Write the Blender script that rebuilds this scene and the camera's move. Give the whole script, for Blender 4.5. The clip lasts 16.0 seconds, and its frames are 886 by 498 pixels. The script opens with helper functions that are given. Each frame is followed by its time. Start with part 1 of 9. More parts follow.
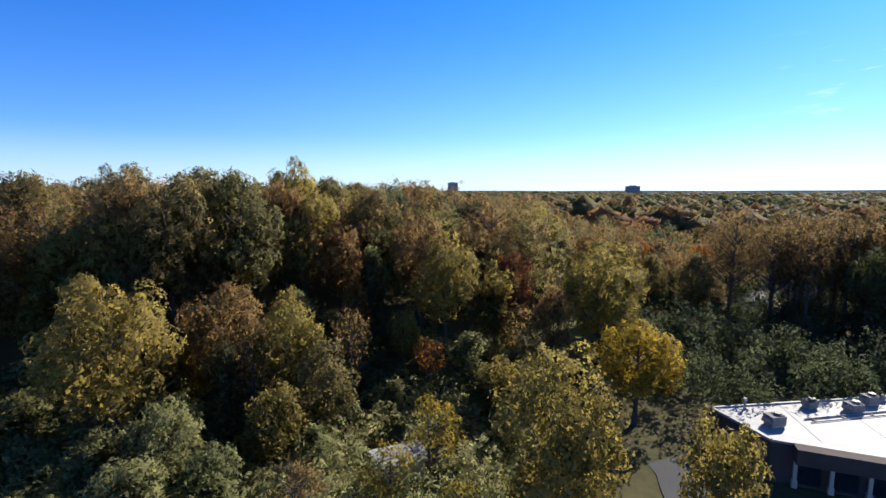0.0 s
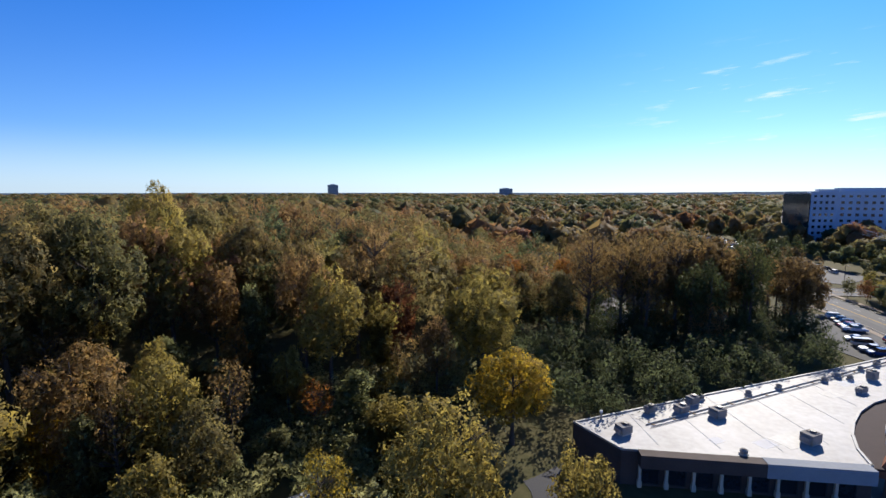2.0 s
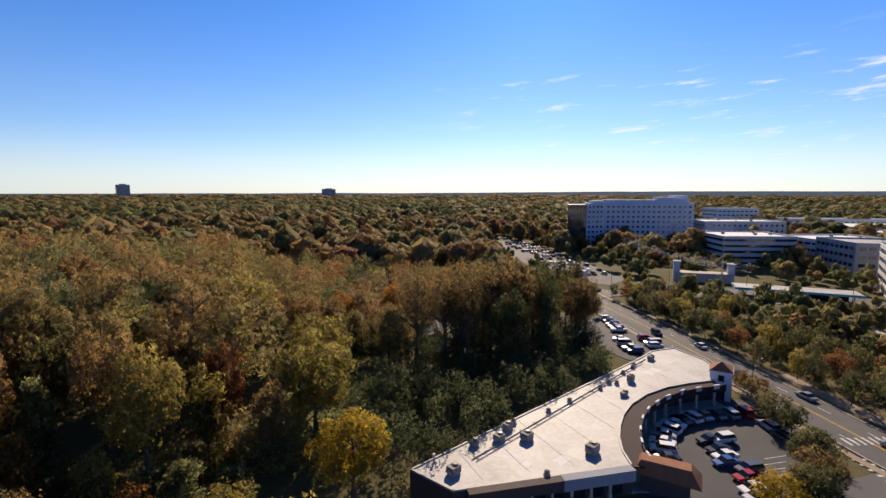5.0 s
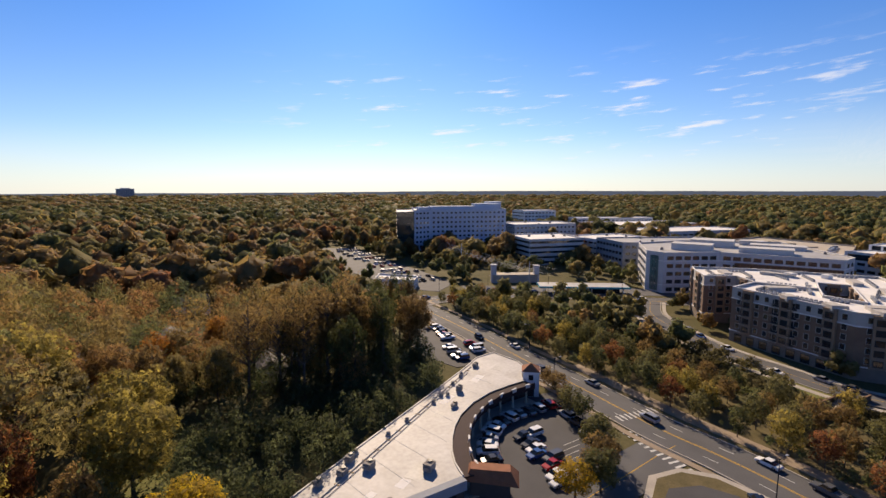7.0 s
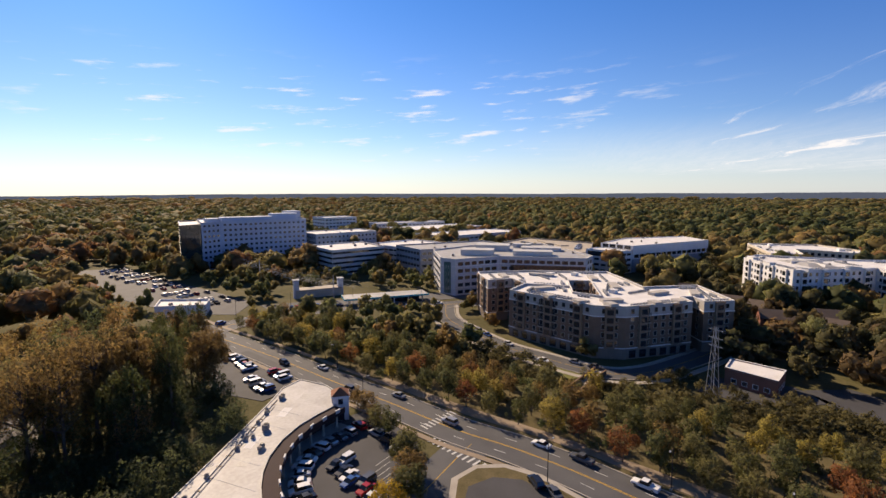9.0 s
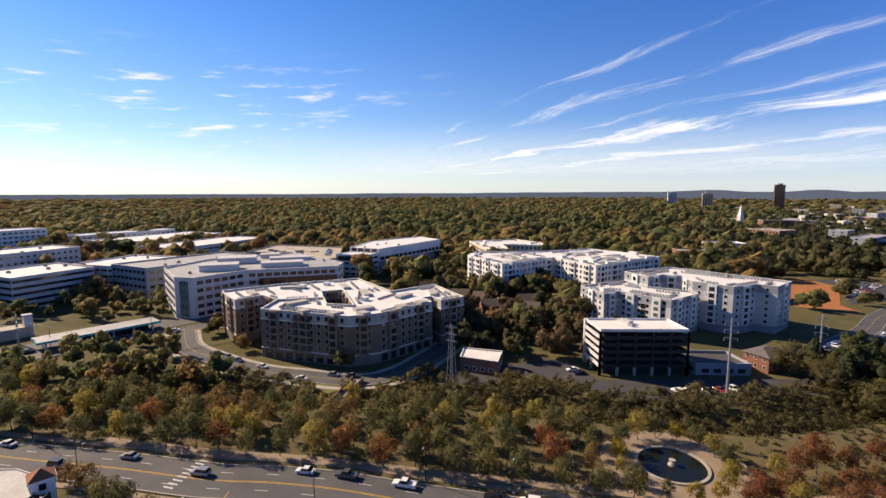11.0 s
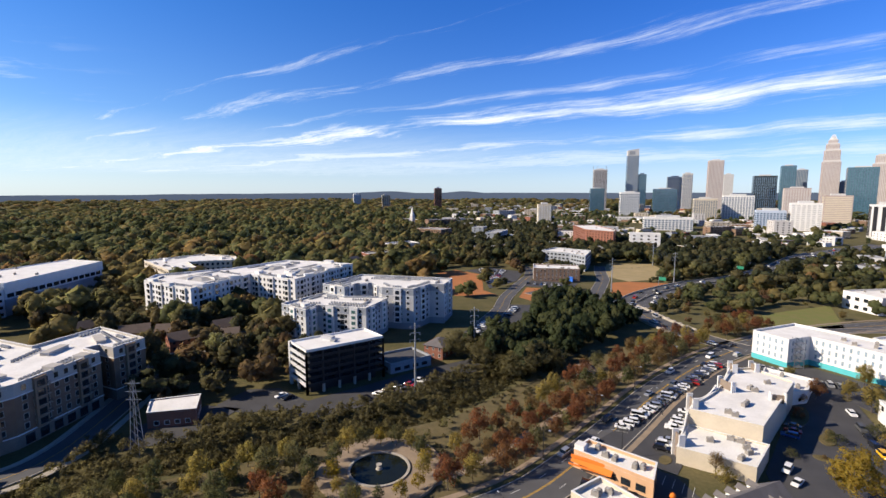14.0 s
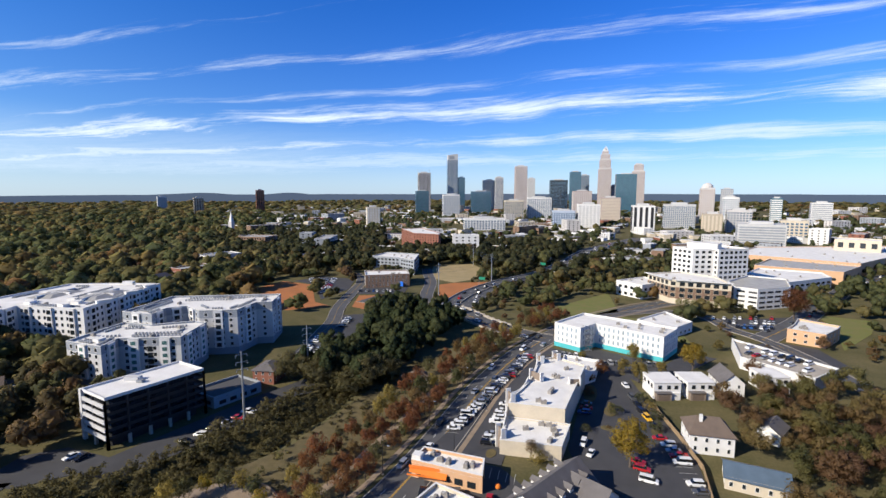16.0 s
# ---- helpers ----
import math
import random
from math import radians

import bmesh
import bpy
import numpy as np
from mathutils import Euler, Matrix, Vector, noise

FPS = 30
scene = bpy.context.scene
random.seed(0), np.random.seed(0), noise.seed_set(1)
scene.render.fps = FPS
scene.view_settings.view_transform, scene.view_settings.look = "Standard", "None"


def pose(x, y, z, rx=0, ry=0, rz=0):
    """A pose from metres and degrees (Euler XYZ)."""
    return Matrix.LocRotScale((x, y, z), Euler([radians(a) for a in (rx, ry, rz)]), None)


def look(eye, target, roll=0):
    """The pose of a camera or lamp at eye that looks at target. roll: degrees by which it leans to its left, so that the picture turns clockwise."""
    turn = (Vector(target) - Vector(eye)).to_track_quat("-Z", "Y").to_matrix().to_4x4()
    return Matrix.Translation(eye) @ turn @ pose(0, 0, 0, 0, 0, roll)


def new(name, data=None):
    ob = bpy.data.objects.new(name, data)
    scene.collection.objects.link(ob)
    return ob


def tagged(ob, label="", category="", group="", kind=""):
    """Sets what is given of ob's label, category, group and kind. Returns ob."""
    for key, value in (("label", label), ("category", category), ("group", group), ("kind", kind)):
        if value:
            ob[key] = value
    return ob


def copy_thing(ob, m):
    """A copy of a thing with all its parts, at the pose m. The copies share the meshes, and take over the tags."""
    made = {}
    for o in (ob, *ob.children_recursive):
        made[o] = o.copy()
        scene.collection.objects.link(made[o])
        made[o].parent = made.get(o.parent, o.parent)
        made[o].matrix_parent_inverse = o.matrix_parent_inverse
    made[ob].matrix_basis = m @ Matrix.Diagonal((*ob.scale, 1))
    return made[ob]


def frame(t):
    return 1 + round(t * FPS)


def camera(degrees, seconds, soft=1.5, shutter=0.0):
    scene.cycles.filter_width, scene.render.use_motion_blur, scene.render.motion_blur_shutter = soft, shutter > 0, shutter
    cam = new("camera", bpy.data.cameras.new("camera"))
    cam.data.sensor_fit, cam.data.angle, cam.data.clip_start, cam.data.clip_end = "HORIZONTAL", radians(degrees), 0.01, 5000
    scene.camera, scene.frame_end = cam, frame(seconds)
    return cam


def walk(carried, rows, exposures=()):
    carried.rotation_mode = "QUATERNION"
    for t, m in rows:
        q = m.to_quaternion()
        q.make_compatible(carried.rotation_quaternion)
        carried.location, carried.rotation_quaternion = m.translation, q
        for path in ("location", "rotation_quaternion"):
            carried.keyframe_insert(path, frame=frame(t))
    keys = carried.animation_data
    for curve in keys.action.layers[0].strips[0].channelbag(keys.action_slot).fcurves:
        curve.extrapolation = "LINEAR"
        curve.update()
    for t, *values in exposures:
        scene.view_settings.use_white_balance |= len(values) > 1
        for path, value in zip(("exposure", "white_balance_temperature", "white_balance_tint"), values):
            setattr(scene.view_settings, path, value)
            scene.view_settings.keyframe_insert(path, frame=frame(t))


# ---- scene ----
cam = camera(85.3, 16.0)

PATH = [
    (0, pose(0.01, -0.00, 31.39, 83.08, 0.00, 1.75)),
    (0.5, pose(0.09, -0.67, 32.62, 83.13, 0.00, -2.73)),
    (1, pose(0.00, -1.04, 33.95, 83.23, 0.00, -6.11)),
    (1.5, pose(-0.20, -1.08, 35.42, 83.30, 0.00, -9.32)),
    (2, pose(-0.16, -1.10, 36.82, 83.24, 0.00, -12.21)),
    (2.5, pose(-0.26, -1.12, 38.18, 83.14, 0.00, -14.58)),
    (3, pose(-0.44, -1.23, 39.68, 83.15, 0.00, -16.80)),
    (5.5, pose(-2.20, -2.83, 48.72, 83.05, 0.00, -37.48)),
    (6, pose(-2.93, -3.46, 50.72, 82.95, 0.00, -41.88)),
    (6.5, pose(-3.49, -3.75, 52.41, 82.87, 0.00, -46.86)),
    (7, pose(-3.63, -3.83, 54.00, 82.97, 0.00, -52.92)),
    (7.5, pose(-4.08, -3.86, 55.59, 83.07, 0.00, -58.49)),
    (8, pose(-4.58, -4.04, 57.24, 83.11, 0.00, -63.63)),
    (8.5, pose(-4.80, -4.19, 58.72, 83.18, 0.00, -68.88)),
    (9, pose(-4.72, -4.32, 60.19, 83.20, 0.00, -76.29)),
    (9.5, pose(-4.78, -4.32, 61.57, 83.18, 0.00, -83.80)),
    (12, pose(-4.86, -3.57, 68.49, 83.17, 0.00, -118.39)),
    (12.5, pose(-4.59, -3.58, 69.89, 83.18, 0.00, -123.98)),
    (13, pose(-4.55, -3.16, 71.42, 83.10, 0.00, -130.09)),
    (13.5, pose(-4.55, -2.88, 72.87, 83.10, 0.00, -135.93)),
    (14, pose(-4.50, -2.71, 74.32, 83.15, 0.00, -141.10)),
    (14.5, pose(-4.43, -2.63, 75.87, 83.13, 0.00, -145.90)),
    (15, pose(-4.38, -2.57, 77.38, 83.14, 0.00, -150.77)),
    (15.5, pose(-4.48, -2.30, 78.83, 83.14, 0.00, -156.45)),
    (16, pose(-4.68, -2.05, 80.31, 83.22, 0.00, -161.23)),
]
walk(cam, PATH, exposures=[(0.0, 0.72, 5950, 8), (1.5, 0.54, 5900, 9), (3.0, 0.47, 6400, 11), (6.0, 0.4, 7700, 16), (9.5, 0.46, 7900, 16), (12.0, 0.70, 7600, 14), (16.0, 0.47, 6250, 8)])

# ---------------------------------------------------------------- sky and sun
SUN_BEARING, SUN_HEIGHT = 44.0, 31.0
world = bpy.data.worlds.new("sky")
world.use_nodes = True
scene.world = world
wn, wl = world.node_tree.nodes, world.node_tree.links
sky = wn.new("ShaderNodeTexSky")
sky.sky_type, sky.sun_disc = "NISHITA", False
sky.sun_elevation, sky.sun_rotation = radians(SUN_HEIGHT), radians(SUN_BEARING)
sky.air_density, sky.dust_density, sky.ozone_density, sky.altitude = 1.0, 0.2, 2.0, 300


def wnode(kind, **values):
    n = wn.new(kind)
    for k, v in values.items():
        n.inputs[k].default_value = v
    return n


def wmath(op, a, b=None, c=None, clamp=False):
    n = wn.new("ShaderNodeMath")
    n.operation, n.use_clamp = op, clamp
    for i, v in enumerate((a, b, c)):
        if v is None:
            continue
        if isinstance(v, (int, float)):
            n.inputs[i].default_value = v
        else:
            wl.new(v, n.inputs[i])
    return n.outputs[0]


# cirrus: long straight streaks on a high flat layer, running from east to west south of the place
geo = wn.new("ShaderNodeTexCoord")
sep = wn.new("ShaderNodeSeparateXYZ")
wl.new(geo.outputs["Generated"], sep.inputs[0])
up = wmath("MAXIMUM", sep.outputs[2], 0.004)
south = wmath("MAXIMUM", wmath("MULTIPLY", sep.outputs[1], -1), 0.03)
slope = wmath("DIVIDE", up, south)
rise = wmath("LOGARITHM", slope, math.e)
run = wmath("DIVIDE", sep.outputs[0], wmath("ADD", up, 0.03))
bearing_ = wmath("ARCTAN2", sep.outputs[0], sep.outputs[1])


def wcombine(x, y, z=0.0):
    n = wn.new("ShaderNodeCombineXYZ")
    for i, v in enumerate((x, y, z)):
        if isinstance(v, (int, float)):
            n.inputs[i].default_value = v
        else:
            wl.new(v, n.inputs[i])
    return n.outputs[0]


def wrange(v, a, b, c=0.0, d=1.0):
    n = wn.new("ShaderNodeMapRange")
    n.interpolation_type = "SMOOTHSTEP"
    for i, k in enumerate((a, b, c, d)):
        n.inputs[i + 1].default_value = k
    wl.new(v, n.inputs[0])
    return n.outputs[0]


def wnoise(vector, scale, detail, rough=0.6):
    n = wnode("ShaderNodeTexNoise", Scale=scale, Detail=detail, Roughness=rough)
    wl.new(vector, n.inputs["Vector"])
    return n.outputs[0]


wave = wmath("MULTIPLY_ADD", wnoise(wcombine(run, 0.0, 3.3), 0.33, 2), 0.5, wmath("ADD", rise, -0.25))
fibre = wnoise(wcombine(wmath("MULTIPLY", run, 0.34), wmath("MULTIPLY_ADD", run, 0.2, wmath("MULTIPLY", wave, 6.5))), 1.7, 10, 0.72)
strand = wnoise(wcombine(wmath("MULTIPLY", run, 1.5), wmath("MULTIPLY_ADD", run, 0.9, wmath("MULTIPLY", wave, 16.0))), 2.2, 8, 0.7)
fibre = wmath("MULTIPLY", fibre, wmath("MULTIPLY_ADD", strand, 0.9, 0.55))
cover = 0.0
for k0, w, low, high, most, seed in ((0.065, 0.6, 0.22, 0.8, 0.55, 1.0), (0.105, 0.3, 0.30, 0.74, 0.75, 4.0), (0.172, 0.36, 0.42, 0.84, 1.0, 7.0), (0.225, 0.16, 0.50, 0.95, 0.55, 5.0), (0.31, 0.24, 0.55, 0.98, 0.7, 2.0), (0.43, 0.2, 0.62, 1.0, 0.5, 9.0)):
    off = wmath("ABSOLUTE", wmath("SUBTRACT", wave, math.log(k0)))
    body = wmath("SUBTRACT", 1.0, wmath("DIVIDE", off, w), clamp=True)
    patchy = wnoise(wcombine(run, 0.0, seed), 0.42, 2)
    f = wrange(wmath("MULTIPLY", wmath("MULTIPLY", body, wmath("MULTIPLY_ADD", patchy, 2.0, 0.15)), fibre), low * 0.75, high * 0.9)
    cover = wmath("MAXIMUM", cover, wmath("MULTIPLY", f, most))
cover = wmath("MULTIPLY", cover, wrange(wmath("MULTIPLY", sep.outputs[1], -1), 0.05, 0.26))
# a few flat puffs to the east
puff = wnoise(wcombine(wmath("MULTIPLY", bearing_, 6.0), wmath("MULTIPLY_ADD", sep.outputs[2], 40.0, wmath("MULTIPLY", bearing_, -2.6))), 1.5, 8, 0.62)
puff = wmath("ADD", puff, wmath("MULTIPLY", wrange(bearing_, 0.9, 1.5), 0.03))
puff = wmath("MULTIPLY", wrange(puff, 0.555, 0.74), wmath("MULTIPLY", wrange(sep.outputs[2], 0.035, 0.075), wrange(sep.outputs[2], 0.17, 0.27, 1.0, 0.0)))
puff = wmath("MULTIPLY", puff, wmath("MULTIPLY", wrange(bearing_, 0.45, 0.8), wrange(bearing_, 1.4, 1.95, 1.0, 0.0)))
veil = wmath("MULTIPLY", wrange(bearing_, 1.15, 1.9), wmath("MULTIPLY", wrange(bearing_, 2.3, 3.0, 1.0, 0.25), wrange(sep.outputs[2], 0.03, 0.15, 0.6, 0.0)))
cover = wmath("MAXIMUM", cover, wmath("MULTIPLY", veil, wmath("MULTIPLY_ADD", fibre, 1.1, 0.25)))
cover = wmath("MAXIMUM", cover, wmath("MULTIPLY", puff, 0.8), clamp=True)
tone = wn.new("ShaderNodeMix")
tone.data_type, tone.blend_type = "RGBA", "MULTIPLY"
tone.inputs[0].default_value = 1.0
height = wnode("ShaderNodeMapRange")
height.interpolation_type = "SMOOTHSTEP"
height.inputs["From Min"].default_value, height.inputs["From Max"].default_value = 0.0, 0.42
wl.new(sep.outputs[2], height.inputs[0])
hue = wn.new("ShaderNodeMix")
hue.data_type = "RGBA"
hue.inputs[6].default_value, hue.inputs[7].default_value = (0.60, 0.82, 1.28, 1), (0.205, 0.66, 1.44, 1)
wl.new(height.outputs[0], hue.inputs[0])
deep = wn.new("ShaderNodeMix")
deep.data_type = "RGBA"
deep.inputs[7].default_value = (0.18, 0.38, 0.64, 1)
wl.new(wrange(sep.outputs[2], 0.36, 0.85), deep.inputs[0])
wl.new(hue.outputs[2], deep.inputs[6])
wl.new(deep.outputs[2], tone.inputs[7])
wl.new(sky.outputs[0], tone.inputs[6])
mix = wn.new("ShaderNodeMix")
mix.data_type = "RGBA"
mix.inputs[7].default_value = (7.9, 8.7, 9.8, 1)
fade = wnode("ShaderNodeMapRange")
fade.inputs["From Min"].default_value, fade.inputs["From Max"].default_value = 0.005, 0.04
wl.new(sep.outputs[2], fade.inputs[0])
low_haze = wrange(sep.outputs[2], 0.0, 0.12, 0.4, 0.0)
wl.new(wmath("MAXIMUM", low_haze, wmath("MULTIPLY", cover, fade.outputs[0])), mix.inputs[0])
# thin high haze spreads the glow round the sun
aim = wn.new("ShaderNodeVectorMath")
aim.operation = "DOT_PRODUCT"
aim.inputs[1].default_value = (math.sin(radians(SUN_BEARING)) * math.cos(radians(SUN_HEIGHT)), math.cos(radians(SUN_BEARING)) * math.cos(radians(SUN_HEIGHT)), math.sin(radians(SUN_HEIGHT)))
wl.new(geo.outputs["Generated"], aim.inputs[0])
glow = wn.new("ShaderNodeMix")
glow.data_type, glow.blend_type = "RGBA", "MULTIPLY"
glow.inputs[0].default_value = 1.0
wl.new(tone.outputs[2], glow.inputs[6])
round_sun = wn.new("ShaderNodeMix")
round_sun.data_type = "RGBA"
round_sun.inputs[6].default_value, round_sun.inputs[7].default_value = (0.76, 0.90, 1.02, 1), (1.04, 1.02, 0.93, 1)
wl.new(wrange(aim.outputs["Value"], -0.35, 0.75), round_sun.inputs[0])
wl.new(round_sun.outputs[2], glow.inputs[7])
wl.new(glow.outputs[2], mix.inputs[6])
wl.new(mix.outputs[2], wn["Background"].inputs[0])
wn["Background"].inputs[1].default_value = 0.084

sun = new("sun", bpy.data.lights.new("sun", "SUN"))
sun.data.energy, sun.data.angle, sun.data.color = 5.0, radians(0.5), (1.0, 0.88, 0.72)
sb, se = radians(SUN_BEARING), radians(SUN_HEIGHT)
sun.matrix_world = look((900 * math.sin(sb) * math.cos(se), 900 * math.cos(sb) * math.cos(se), 900 * math.sin(se)), (0, 0, 0))

# ---------------------------------------------------------------- materials


def material(name, colour, rough=0.85, metal=0.0, vary=0.25, scale=0.6, bump=0.15, rnd=0.0, second=None, fine=9.0, spec=0.3, island=0.0):
    """A surface with two scales of variation; rnd varies it from object to object, island from piece to piece."""
    m = bpy.data.materials.new(name)
    m.use_nodes = True
    n, l = m.node_tree.nodes, m.node_tree.links
    p = n["Principled BSDF"]
    p.inputs["Roughness"].default_value, p.inputs["Metallic"].default_value = rough, metal
    p.inputs["Specular IOR Level"].default_value = spec
    g = n.new("ShaderNodeNewGeometry")
    big, small = n.new("ShaderNodeTexNoise"), n.new("ShaderNodeTexNoise")
    for tex, s, d in ((big, scale, 3), (small, scale * fine, 4)):
        tex.inputs["Scale"].default_value, tex.inputs["Detail"].default_value = s, d
        l.new(g.outputs["Position"], tex.inputs["Vector"])
    mx = n.new("ShaderNodeMix")
    mx.data_type = "RGBA"
    c2 = second or tuple(c * (1 - vary) for c in colour)
    mx.inputs[6].default_value, mx.inputs[7].default_value = (*colour, 1), (*c2, 1)
    ad = n.new("ShaderNodeMath")
    ad.operation = "MULTIPLY_ADD"
    ad.inputs[1].default_value, ad.inputs[2].default_value = 0.6, 0.0
    l.new(small.outputs[0], ad.inputs[0])
    ad2 = n.new("ShaderNodeMath")
    ad2.operation = "MULTIPLY_ADD"
    ad2.inputs[1].default_value = 0.9
    l.new(big.outputs[0], ad2.inputs[0])
    l.new(ad.outputs[0], ad2.inputs[2])
    mr = n.new("ShaderNodeMapRange")
    mr.inputs["From Min"].default_value, mr.inputs["From Max"].default_value = 0.45, 1.05
    l.new(ad2.outputs[0], mr.inputs[0])
    l.new(mr.outputs[0], mx.inputs[0])
    out = mx.outputs[2]
    if rnd or island:
        hs = n.new("ShaderNodeHueSaturation")
        r2 = n.new("ShaderNodeMapRange")
        k = rnd or island
        r2.inputs["To Min"].default_value, r2.inputs["To Max"].default_value = 1 - k, 1 + k
        src = n.new("ShaderNodeObjectInfo").outputs["Random"] if rnd else g.outputs["Random Per Island"]
        l.new(src, r2.inputs[0])
        l.new(r2.outputs[0], hs.inputs["Value"])
        l.new(out, hs.inputs["Color"])
        out = hs.outputs[0]
    l.new(out, p.inputs["Base Color"])
    if bump:
        b = n.new("ShaderNodeBump")
        b.inputs["Strength"].default_value, b.inputs["Distance"].default_value = bump, 0.1
        l.new(small.outputs[0], b.inputs["Height"])
        l.new(b.outputs[0], p.inputs["Normal"])
    return m


def leaves(name, colours, through_light=0.51, sprays=3.4):
    """Foliage: the tint attribute picks the tree's colour along a ramp, each clump differs a little, and light comes through."""
    m = bpy.data.materials.new(name)
    m.use_nodes = True
    n, l = m.node_tree.nodes, m.node_tree.links
    p = n["Principled BSDF"]
    p.inputs["Roughness"].default_value, p.inputs["Specular IOR Level"].default_value = 0.7, 0.08
    at = n.new("ShaderNodeAttribute")
    at.attribute_name = "tint"
    g = n.new("ShaderNodeNewGeometry")
    info = n.new("ShaderNodeObjectInfo")
    ad = n.new("ShaderNodeMath")
    ad.operation = "MULTIPLY_ADD"
    ad.inputs[1].default_value = 0.09
    l.new(g.outputs["Random Per Island"], ad.inputs[0])
    l.new(at.outputs["Fac"], ad.inputs[2])
    ad2 = n.new("ShaderNodeMath")
    ad2.operation = "MULTIPLY_ADD"
    ad2.inputs[1].default_value = 0.2
    l.new(info.outputs["Random"], ad2.inputs[0])
    l.new(ad.outputs[0], ad2.inputs[2])
    ramp = n.new("ShaderNodeValToRGB")
    while len(ramp.color_ramp.elements) < len(colours):
        ramp.color_ramp.elements.new(0.5)
    for i, c in enumerate(colours):
        ramp.color_ramp.elements[i].position = i / max(1, len(colours) - 1)
        ramp.color_ramp.elements[i].color = (*c, 1)
    l.new(ad2.outputs[0], ramp.inputs[0])
    hs = n.new("ShaderNodeHueSaturation")
    mr = n.new("ShaderNodeMapRange")
    mr.inputs["To Min"].default_value, mr.inputs["To Max"].default_value = 0.82, 1.16
    l.new(g.outputs["Random Per Island"], mr.inputs[0])
    l.new(mr.outputs[0], hs.inputs["Value"])
    l.new(ramp.outputs[0], hs.inputs["Color"])
    l.new(hs.outputs[0], p.inputs["Base Color"])
    tr = n.new("ShaderNodeBsdfTranslucent")
    # thin autumn leaves pass more light than they throw back
    thin = n.new("ShaderNodeHueSaturation")
    thin.inputs["Value"].default_value, thin.inputs["Saturation"].default_value = 1.7, 1.1
    l.new(hs.outputs[0], thin.inputs["Color"])
    l.new(thin.outputs[0], tr.inputs["Color"])
    mixs = n.new("ShaderNodeMixShader")
    mixs.inputs[0].default_value = through_light
    l.new(p.outputs[0], mixs.inputs[1])
    l.new(tr.outputs[0], mixs.inputs[2])
    # each leaf spray has gaps between its leaves
    gaps = n.new("ShaderNodeBsdfTransparent")
    mixg = n.new("ShaderNodeMixShader")
    if sprays:
        cells = n.new("ShaderNodeTexVoronoi")
        cells.inputs["Scale"].default_value = sprays
        l.new(g.outputs["Position"], cells.inputs["Vector"])
        hole = n.new("ShaderNodeMath")
        hole.operation = "GREATER_THAN"
        hole.inputs[1].default_value = 0.5
        l.new(cells.outputs["Distance"], hole.inputs[0])
        l.new(hole.outputs[0], mixg.inputs[0])
    else:
        mixg.inputs[0].default_value = 0.08
    l.new(mixs.outputs[0], mixg.inputs[1])
    l.new(gaps.outputs[0], mixg.inputs[2])
    l.new(mixg.outputs[0], n["Material Output"].inputs["Surface"])
    return m


def glass(name, colour, rough=0.08):
    m = material(name, colour, rough=rough, vary=0.5, scale=0.25, bump=0.0, spec=0.8)
    return m


GRASS = material("dry grass and leaf litter", (0.15, 0.125, 0.066), vary=0.5, second=(0.066, 0.068, 0.03), scale=0.06, fine=16, bump=0.5, spec=0.03)
LAWN = material("mown lawn", (0.135, 0.165, 0.05), second=(0.19, 0.16, 0.075), scale=0.15, bump=0.4, spec=0.03)
TAN = material("dormant tan grass", (0.37, 0.29, 0.165), second=(0.27, 0.22, 0.12), scale=0.1, bump=0.4, spec=0.03)
DIRT = material("red clay", (0.42, 0.17, 0.07), second=(0.30, 0.135, 0.065), scale=0.09, fine=14, bump=0.5, spec=0.03)
MULCH = material("mulch and leaf litter", (0.165, 0.13, 0.072), second=(0.085, 0.075, 0.038), scale=0.3, bump=0.5, spec=0.03)
ASPHALT = material("worn asphalt", (0.105, 0.105, 0.108), second=(0.065, 0.065, 0.07), scale=0.12, fine=30, bump=0.2)
ASPHALT2 = material("parking asphalt", (0.07, 0.07, 0.075), second=(0.045, 0.045, 0.05), scale=0.15, fine=30, bump=0.2)
CONCRETE = material("pale concrete", (0.42, 0.38, 0.33), second=(0.30, 0.27, 0.23), scale=0.3, bump=0.15)
TANCONC = material("tan paving", (0.31, 0.235, 0.165), second=(0.21, 0.165, 0.12), scale=0.3, bump=0.15)
WHITEPAINT = material("white road paint", (0.62, 0.62, 0.6), vary=0.4, scale=1.5, bump=0.05)
YELLOWPAINT = material("yellow road paint", (0.55, 0.33, 0.05), vary=0.35, scale=1.5, bump=0.05)
ROOF = material("white roof membrane", (0.80, 0.785, 0.76), second=(0.60, 0.58, 0.55), scale=0.16, fine=12, bump=0.06, rough=0.75, spec=0.15)
STAINEDROOF = material("stained white roof membrane", (0.46, 0.447, 0.438), second=(0.27, 0.257, 0.245), scale=0.16, fine=7, bump=0.06, rough=0.6, spec=0.25)
UNITPAINT = material("weathered beige-grey housing", (0.30, 0.275, 0.25), second=(0.19, 0.175, 0.16), scale=0.8, bump=0.1)
# brown taken darker to carry the shade on the west wall and shopfronts
SHOPWALL = material("dark brown shop wall", (0.10, 0.075, 0.065), vary=0.3, scale=0.5)
ROOFDIRT = material("weathered grey roof membrane", (0.45, 0.44, 0.42), second=(0.28, 0.27, 0.25), scale=0.2, bump=0.08, rough=0.6)
WHITE = material("white painted wall", (0.74, 0.725, 0.70), vary=0.18, scale=0.2, bump=0.05)
PALE = material("pale grey panel", (0.54, 0.535, 0.53), vary=0.2, scale=0.2, bump=0.05)
GREYPANEL = material("mid grey panel", (0.30, 0.32, 0.35), vary=0.2, scale=0.2, bump=0.05)
